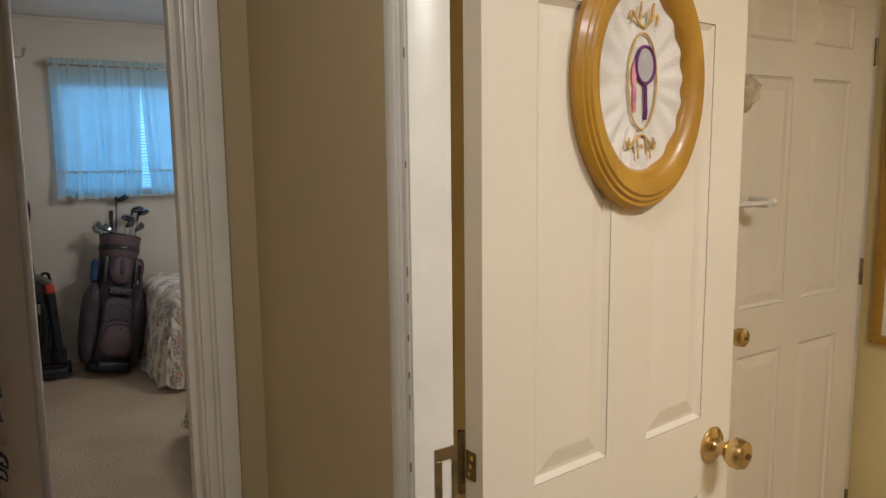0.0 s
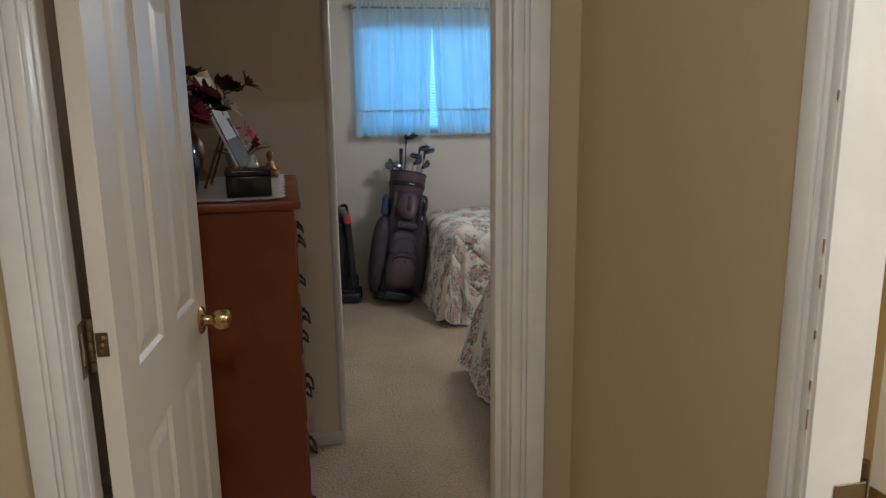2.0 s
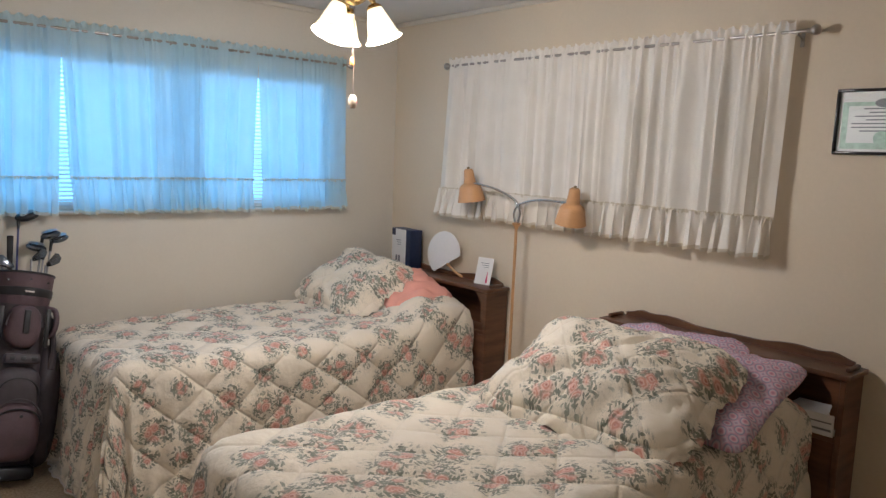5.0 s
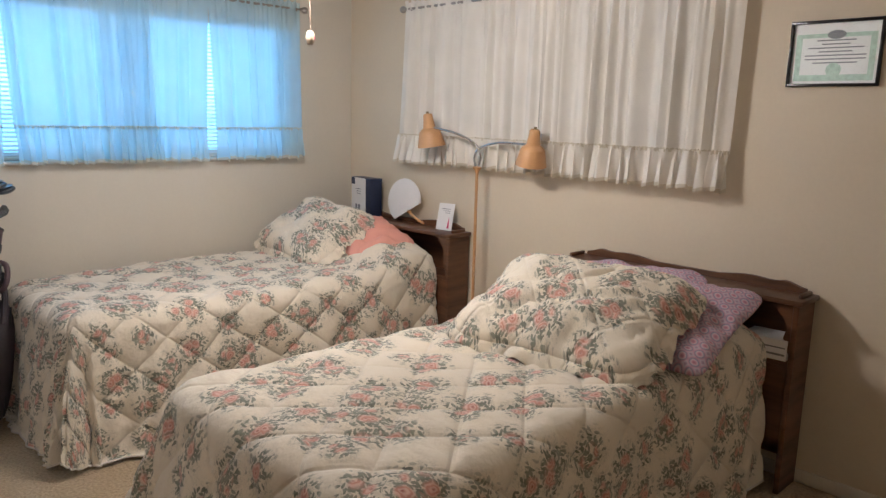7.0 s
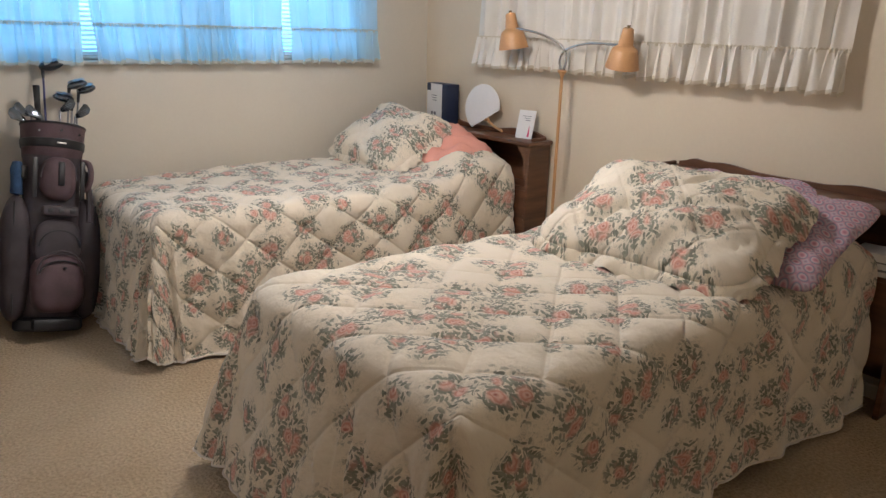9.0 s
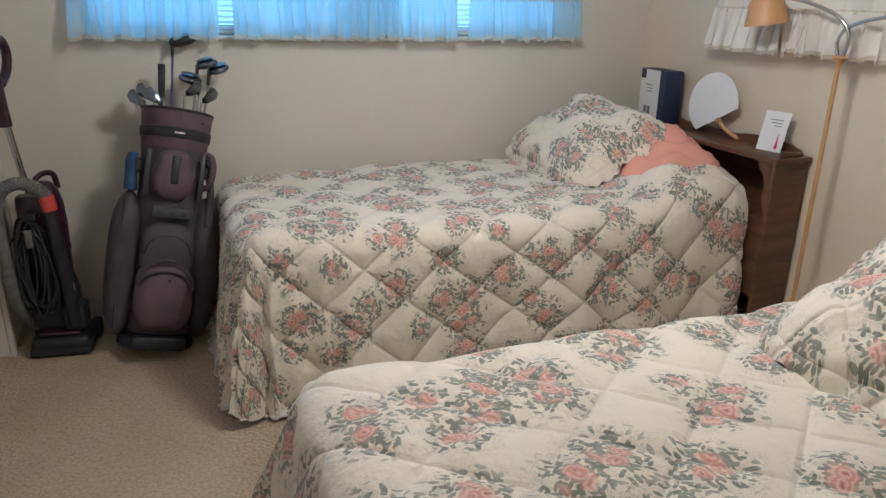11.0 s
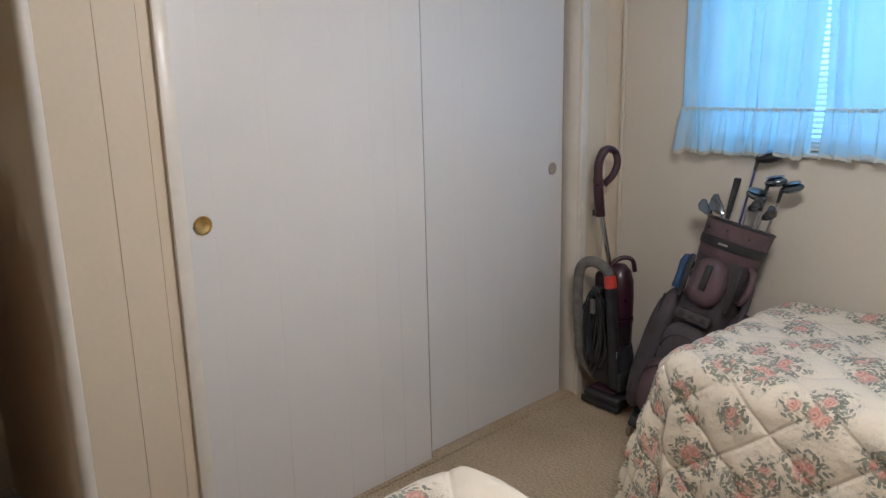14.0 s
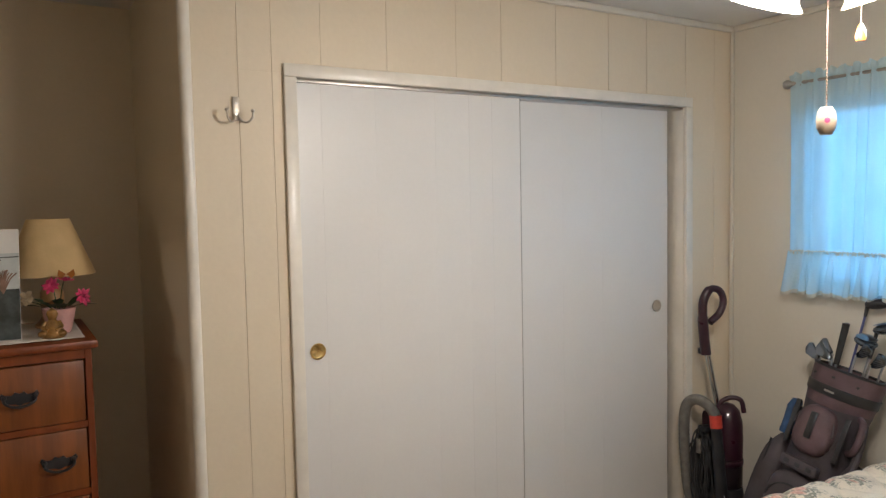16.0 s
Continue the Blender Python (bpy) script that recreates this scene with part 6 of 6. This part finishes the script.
def arch_piping(c, rx, rz, y, mat, parent):
    pts = [(c[0] + rx * math.cos(a), y, c[2] + rz * math.sin(a)) for a in [math.pi * k / 20 for k in range(21)]]
    part("piping", tube(bmesh.new(), pts, 0.0045, 8), mat, parent)


low = pocket("ball_pocket", (0.0, -0.128, 0.215), (0.108, 0.070, 0.130), M["bag_pink"], 1, 3.2, 0, None, "dusty mauve lower ball pocket")
arch_piping((0, 0, 0.255), 0.100, 0.105, -0.190, M["bag"], low)
part("zip", tube(bmesh.new(), [(0.090 * math.cos(a), -0.197, 0.262 + 0.055 * math.sin(a)) for a in [math.pi * k / 16 for k in range(17)]], 0.004, 6), M["black"], low)
part("snap", rod(bmesh.new(), (0.01, -0.192, 0.285), (0.01, -0.203, 0.285), 0.007, seg=10), M["black"], low)
mid = pocket("middle_pocket", (0.0, -0.118, 0.395), (0.098, 0.040, 0.110), M["bag"], 2, 3.0)
arch_piping((0, 0, 0.38), 0.085, 0.075, -0.152, M["black"], mid)
strap = part("tee_holder", boxes(((-0.075, -0.166, 0.520), (0.075, -0.120, 0.565)), bevel=0.012), M["bag"], bag)
for x in (-0.045, 0.0, 0.045):
    part("tee_slot", boxes(((x - 0.012, -0.169, 0.532), (x + 0.012, -0.160, 0.552)), bevel=0.005), M["black"], strap)
upp = pocket("upper_pocket", (-0.005, -0.115, 0.690), (0.075, 0.050, 0.100), M["bag_pink"], 3, 2.6, 0, None, "dusty mauve oval upper pocket")
arch_piping((-0.005, 0, 0.690), 0.076, 0.096, -0.132, M["bag"], upp)
part("zip_flap", boxes(((-0.018, -0.172, 0.655), (0.010, -0.160, 0.765)), bevel=0.006), M["black"], upp)
for s in (-1, 1):
    sp = pocket("side_pocket", (s * 0.150, -0.010, 0.330), (0.062, 0.085, 0.285), M["bag"], 5 + s, 2.6)
    part("piping", tube(bmesh.new(), [(s * 0.170, -0.082, 0.08 + 0.5 * f) for f in [k / 14 for k in range(15)]], 0.004, 8), M["black"], sp)
    part("strap_loop", boxes(((s * 0.128 - 0.012, -0.06, 0.690), (s * 0.128 + 0.016, -0.02, 0.745)), bevel=0.006), M["black"], bag)
part("shoulder_strap", tube(bmesh.new(), bend(((0.122, -0.02, 0.77), (0.140, -0.04, 0.70), (0.150, -0.06, 0.62), (0.145, -0.08, 0.50)), 8), 0.015, 8), M["bag"], bag)
part("carry_handle", tube(bmesh.new(), bend(((0.112, -0.050, 0.790), (0.138, -0.078, 0.775), (0.146, -0.086, 0.720), (0.136, -0.076, 0.665), (0.112, -0.055, 0.650)), 8), 0.013, 10), M["bag_pink"], bag, "padded mauve carry handle")
for x, z in ((-0.085, 0.905), (0.0, 0.912), (0.085, 0.905)):
    part("rivet", rod(bmesh.new(), (x, -0.128 + 0.35 * abs(x), z), (x, -0.136 + 0.35 * abs(x), z), 0.005, seg=8), M["black"], bag)
for s in (-1, 1):
    part("buckle_strap", boxes(((s * 0.10 - 0.010, -0.118, 0.60), (s * 0.10 + 0.010, -0.108, 0.78)), bevel=0.003), M["black"], bag)
part("skid", boxes(((-0.10, -0.155, 0.004), (0.10, -0.10, 0.060)), bevel=0.015), M["black"], bag)
cl = thing("club_towel", BAG @ Matrix.Translation((-0.150, -0.02, 0.71)), "dark blue cloth clipped to the golf bag's side", "towel")
part("cloth", lumpy(lathe(bmesh.new(), ((0.0, 0.06), (0.024, 0.055), (0.034, 0.02), (0.028, -0.03), (0.032, -0.09), (0.0, -0.10)), None, 16, 0.8, 1.2), 0.010, 4), M["blue_cloth"], cl)


def golf_club(kind, head, foot_local, turn, label):
    foot = BAG @ Vector(foot_local)
    head = Vector(head)
    root = thing("golf_club", Matrix.Translation(head), label, "golf club", "golf clubs")
    f = foot - head
    part("shaft", rod(bmesh.new(), f, (0, 0, 0), 0.006, 0.0048, 10), M["steel"] if kind != "driver" else M["thread_blue"], root)
    mz = Euler((0, 0, radians(turn))).to_matrix().to_4x4()
    bm = bmesh.new()
    if kind in ("driver", "wood"):
        k = 1.05 if kind == "driver" else 0.82
        bmesh.ops.create_uvsphere(bm, u_segments=24, v_segments=14, radius=1.0, matrix=mz @ Matrix.Translation((0.042 * k, 0.0, 0.012)) @ Euler((0, radians(-14), 0)).to_matrix().to_4x4() @ Matrix.Diagonal((0.056 * k, 0.045 * k, 0.024 * k, 1)))
        hd = part("head", bm, M["black"] if kind == "driver" else M["club_dark"], root)
        part("sole", lathe(bmesh.new(), ((0.0, 0.028), (0.030, 0.024), (0.040, 0.018)), mz @ Matrix.Translation((0.042 * k, 0, 0.012)) @ Euler((0, radians(-14), 0)).to_matrix().to_4x4(), 20), M["steel"], hd)
        part("neck", rod(bmesh.new(), f.normalized() * 0.05, (0, 0, 0.008), 0.0062, 0.0085, 10), M["black"], root)
    elif kind == "iron":
        blade = ((0.0, -0.008), (0.020, -0.017), (0.058, -0.016), (0.076, 0.002), (0.075, 0.026), (0.062, 0.036), (0.032, 0.015), (0.006, 0.008))
        mi = mz @ Euler((radians(18), radians(-24), 0)).to_matrix().to_4x4()
        back = [bm.verts.new(mi @ Vector((x, 0.007 + (0.006 if z < 0 else 0), z))) for x, z in blade]
        face = [bm.verts.new(mi @ Vector((x, -0.005, z))) for x, z in blade]
        bm.faces.new(back), bm.faces.new(face)
        for i in range(len(blade)):
            bm.faces.new((back[i], back[(i + 1) % len(blade)], face[(i + 1) % len(blade)], face[i]))
        bmesh.ops.bevel(bm, geom=bm.edges[:], offset=0.002, segments=2, affect="EDGES", profile=0.5)
        hd = part("head", bm, M["club_dark"], root)
        bm = bmesh.new()
        for j in range(4):
            box(bm, (0.020, -0.0058, -0.010 + 0.007 * j), (0.062, -0.0048, -0.0088 + 0.007 * j), 0, 1, mi)
        part("grooves", bm, M["ink"], hd)
    else:
        part("grip", rod(bmesh.new(), f.normalized() * 0.17, (0, 0, 0), 0.011, 0.0145, 14), M["rubber"], root)
        part("cap", lathe(bmesh.new(), ((0.0, 0.004), (0.010, 0.003), (0.0145, -0.001)), Matrix(), 14), M["ink"], root)
    return root


M["thread_blue"] = material("blue_graphite_shaft", (0.06, 0.07, 0.22), 0.3, vary=0.1, bump=0)
M["club_dark"] = material("gunmetal_club_head", (0.20, 0.23, 0.27), 0.2, 0.9, vary=0.12, scale=20, bump=0)
golf_club("driver", (0.705, 4.262, 1.172), (0.03, 0.03, 0.30), 20, "driver with black head upturned in the golf bag")
golf_club("wood", (0.790, 4.175, 1.085), (0.06, 0.02, 0.30), -20, "fairway wood with gunmetal head upturned in the bag")
golf_club("wood", (0.790, 4.150, 1.028), (0.07, -0.02, 0.30), 170, "hybrid club with gunmetal head upturned in the bag")
golf_club("wood", (0.835, 4.200, 1.060), (0.09, 0.05, 0.30), 10, "small fairway wood upturned in the golf bag")
golf_club("iron", (0.585, 4.130, 0.950), (-0.08, -0.03, 0.30), 170, "steel iron with grooved face upturned in the bag")
golf_club("iron", (0.615, 4.170, 0.968), (-0.05, 0.0, 0.30), 165, "steel iron with grooved face upturned in the bag")
golf_club("iron", (0.650, 4.110, 0.962), (-0.02, -0.05, 0.30), 185, "steel iron with grooved face upturned in the bag")
golf_club("iron", (0.730, 4.135, 0.985), (0.05, -0.06, 0.30), -10, "steel wedge lying low in the golf bag")
golf_club("iron", (0.790, 4.130, 0.955), (0.09, -0.05, 0.30), -15, "dark steel wedge hanging over the bag's rim")
golf_club("grip", (0.655, 4.195, 1.095), (0.0, 0.0, 0.30), 0, "putter with its black grip upward in the bag")

# ---------------------------------------------------------------- upright vacuum cleaner
vc = thing("vacuum_cleaner", pose(0.192, 4.070, 0.0, 0, 0, -6), "plum and grey upright vacuum cleaner with a coiled hose", "vacuum cleaner")
bm = bmesh.new()
box(bm, (-0.108, -0.125, 0.012), (0.108, 0.075, 0.080), 0.026, 3)
hd = part("floor_head", bm, M["black"], vc)
part("bumper", boxes(((-0.111, -0.130, 0.010), (0.111, -0.108, 0.038)), bevel=0.008), M["rubber"], hd)
part("head_cover", boxes(((-0.075, -0.105, 0.078), (0.075, -0.03, 0.100)), bevel=0.012), M["plum"], hd)
for s in (-1, 1):
    part("wheel", rod(bmesh.new(), (s * 0.095, 0.055, 0.042), (s * 0.120, 0.055, 0.042), 0.042, seg=24), M["rubber"], vc)
AX = Matrix.Translation((-0.010, 0.0, 0))
part("lower_body", lumpy(lathe(bmesh.new(), ((0.0, 0.08), (0.072, 0.08), (0.086, 0.12), (0.085, 0.24), (0.074, 0.30), (0.0, 0.301)), AX, 32, 1.0, 0.85), 0.003, 2), M["black"], vc)
cup = part("dust_cup", lathe(bmesh.new(), ((0.0, 0.302), (0.066, 0.302), (0.069, 0.31), (0.071, 0.43), (0.0, 0.431)), AX, 32), M["cup"], vc, "smoky translucent dust cup")
part("cup_band", lathe(bmesh.new(), ((0.0715, 0.405), (0.0735, 0.41), (0.0735, 0.425), (0.0715, 0.43)), AX, 32), M["plum"], cup)
part("body", lumpy(lathe(bmesh.new(), ((0.070, 0.432), (0.076, 0.437), (0.077, 0.52), (0.073, 0.60), (0.058, 0.650), (0.034, 0.676), (0.0, 0.682)), AX, 32, 0.95, 0.9), 0.003, 2), M["plum"], vc, "glossy plum plastic body")
part("carry_handle", tube(bmesh.new(), bend(((-0.030, -0.030, 0.660), (-0.022, -0.015, 0.690), (0.000, 0.020, 0.706), (0.026, 0.050, 0.694), (0.034, 0.060, 0.640)), 8), 0.011, 10), M["plum"], vc)
part("spine", boxes(((-0.062, 0.020, 0.10), (-0.028, 0.066, 0.665)), bevel=0.012), M["black"], vc)
part("pole", rod(bmesh.new(), (-0.055, -0.01, 0.66), (-0.076, -0.060, 0.93), 0.0125, seg=16), M["chrome"], vc, "chrome handle tube")
g0 = Vector((-0.076, -0.060, 0.90))
grip = part("grip", tube(bmesh.new(), bend((g0, g0 + Vector((-0.004, -0.008, 0.08)), g0 + Vector((-0.007, -0.014, 0.18)), g0 + Vector((-0.006, -0.010, 0.25)), g0 + Vector((0.002, 0.020, 0.298)), g0 + Vector((0.012, 0.068, 0.290)), g0 + Vector((0.016, 0.088, 0.240)), g0 + Vector((0.012, 0.066, 0.185)), g0 + Vector((0.002, 0.018, 0.145))), 10), [0.023] * 20 + [0.020] * 20 + [0.0165] * 41, 14), M["plum"], vc, "looped plum handgrip")
part("trigger", boxes((g0 + Vector((-0.034, -0.02, 0.0)), g0 + Vector((-0.012, 0.008, 0.028))), bevel=0.005), M["black"], grip)
hpts = bend(((-0.095, -0.02, 0.10), (-0.125, -0.105, 0.22), (-0.134, -0.130, 0.42), (-0.134, -0.136, 0.58), (-0.112, -0.138, 0.672), (-0.055, -0.130, 0.704), (0.002, -0.118, 0.684), (0.032, -0.110, 0.645)), 15)
part("hose", tube(bmesh.new(), hpts, 0.024, 14, 0.05), M["hose"], vc, "ribbed grey hose looped over the body")
part("hose_cuff", rod(bmesh.new(), (0.030, -0.110, 0.650), (0.038, -0.112, 0.595), 0.027, seg=20), M["red"], vc, "red hose cuff")
part("wand", rod(bmesh.new(), (0.036, -0.112, 0.600), (0.062, -0.085, 0.12), 0.024, 0.028, 18), M["black"], vc)
part("tool_holder", boxes(((0.02, -0.10, 0.10), (0.10, 0.0, 0.20)), bevel=0.015), M["black"], vc)
rc = random.Random(8)
for k in range(18):
    w_ = 0.030 + 0.009 * (k % 4)
    z0, z1 = 0.20 + rc.uniform(-0.03, 0.03), 0.55 + rc.uniform(-0.05, 0.03)
    x = -0.048 + rc.uniform(-0.032, 0.028)
    y = -0.080 - 0.003 * k
    pts = [(x + w_ * math.sin(a) * (1 + 0.15 * math.sin(2 * a + k)), y + 0.008 * math.cos(a * 2 + k), (z0 + z1) / 2 + (z1 - z0) / 2 * math.cos(a)) for a in [2 * math.pi * j / 36 for j in range(37)]]
    part("cord_loop", tube(bmesh.new(), pts, 0.0042, 6), M["rubber"], vc)
part("front_cover", boxes(((-0.092, -0.080, 0.50), (0.022, -0.020, 0.645)), bevel=0.022), M["plum"], vc)
part("cord_bay", boxes(((-0.098, -0.074, 0.10), (0.034, -0.020, 0.495)), bevel=0.020), M["black"], vc)
part("cord_hook", boxes(((-0.06, -0.13, 0.56), (-0.01, -0.06, 0.585)), bevel=0.006), M["black"], vc)
part("cord_clip", boxes(((-0.055, -0.142, 0.46), (-0.030, -0.13, 0.53)), bevel=0.004), M["hose"], vc)
part("label_tag", boxes(((0.052, -0.105, 0.26), (0.078, -0.102, 0.30))), M["paper"], vc, smooth=False)

# ---------------------------------------------------------------- small fixtures, rug
plate = thing("outlet_plate", pose(0.385, YN - 0.001, 0.335), "cream electrical outlet plate low on the wall", "outlet")
part("cover", boxes(((-0.035, -0.006, -0.057), (0.035, 0, 0.057)), bevel=0.003), M["ceramic_white"], plate)
for z in (-0.022, 0.022):
    part("socket", boxes(((-0.012, -0.0075, z - 0.013), (0.012, -0.006, z + 0.013)), bevel=0.0006), M["linen"], plate)
rug = thing("rag_rug", pose(2.76, 0.72, 0.004, 0, 0, 6), "plum and oatmeal striped rag rug on the carpet", "rug")
for k in range(14):
    y0 = -0.28 + k * 0.04
    bm = sheet(bmesh.new(), 24, 4, lambda u, v: Vector((-0.25 + 0.5 * u, y0 + 0.04 * v, 0.005 + 0.008 * math.sin(math.pi * v) + 0.002 * math.sin(u * 60 + k))))
    part("stripe", bm, M["rug_dark" if k % 2 else "rug_light"], rug)
bm = bmesh.new()
rf = random.Random(4)
for k in range(60):
    y = -0.28 + 0.56 * k / 59
    tube(bm, [(-0.248, y, 0.008), (-0.275, y + rf.uniform(-0.01, 0.01), 0.006), (-0.30 + rf.uniform(-0.01, 0.01), y + rf.uniform(-0.015, 0.015), 0.004)], 0.0022, 5)
part("fringe", bm, M["rug_light"], rug)

sponge = thing("bath_pouf", pose(1.515, -0.225, 1.645), "beige mesh bath pouf hung on the closed door", "bath pouf")
bm = bmesh.new()
bmesh.ops.create_icosphere(bm, subdivisions=4, radius=0.055)
for v in bm.verts:
    v.co *= 1 + 0.22 * noise.noise(v.co * 45) + 0.10 * noise.noise(v.co * 110)
part("mesh_ruffle", bm, M["flower_cream"], sponge)
part("cord", tube(bmesh.new(), bend(((0, 0.0, 0.05), (0.006, 0.02, 0.12), (0.0, 0.035, 0.17)), 6), 0.002, 6), M["linen"], sponge)
part("hook", boxes(((-0.010, 0.030, 0.155), (0.010, 0.044, 0.195)), bevel=0.003), M["trim"], sponge)
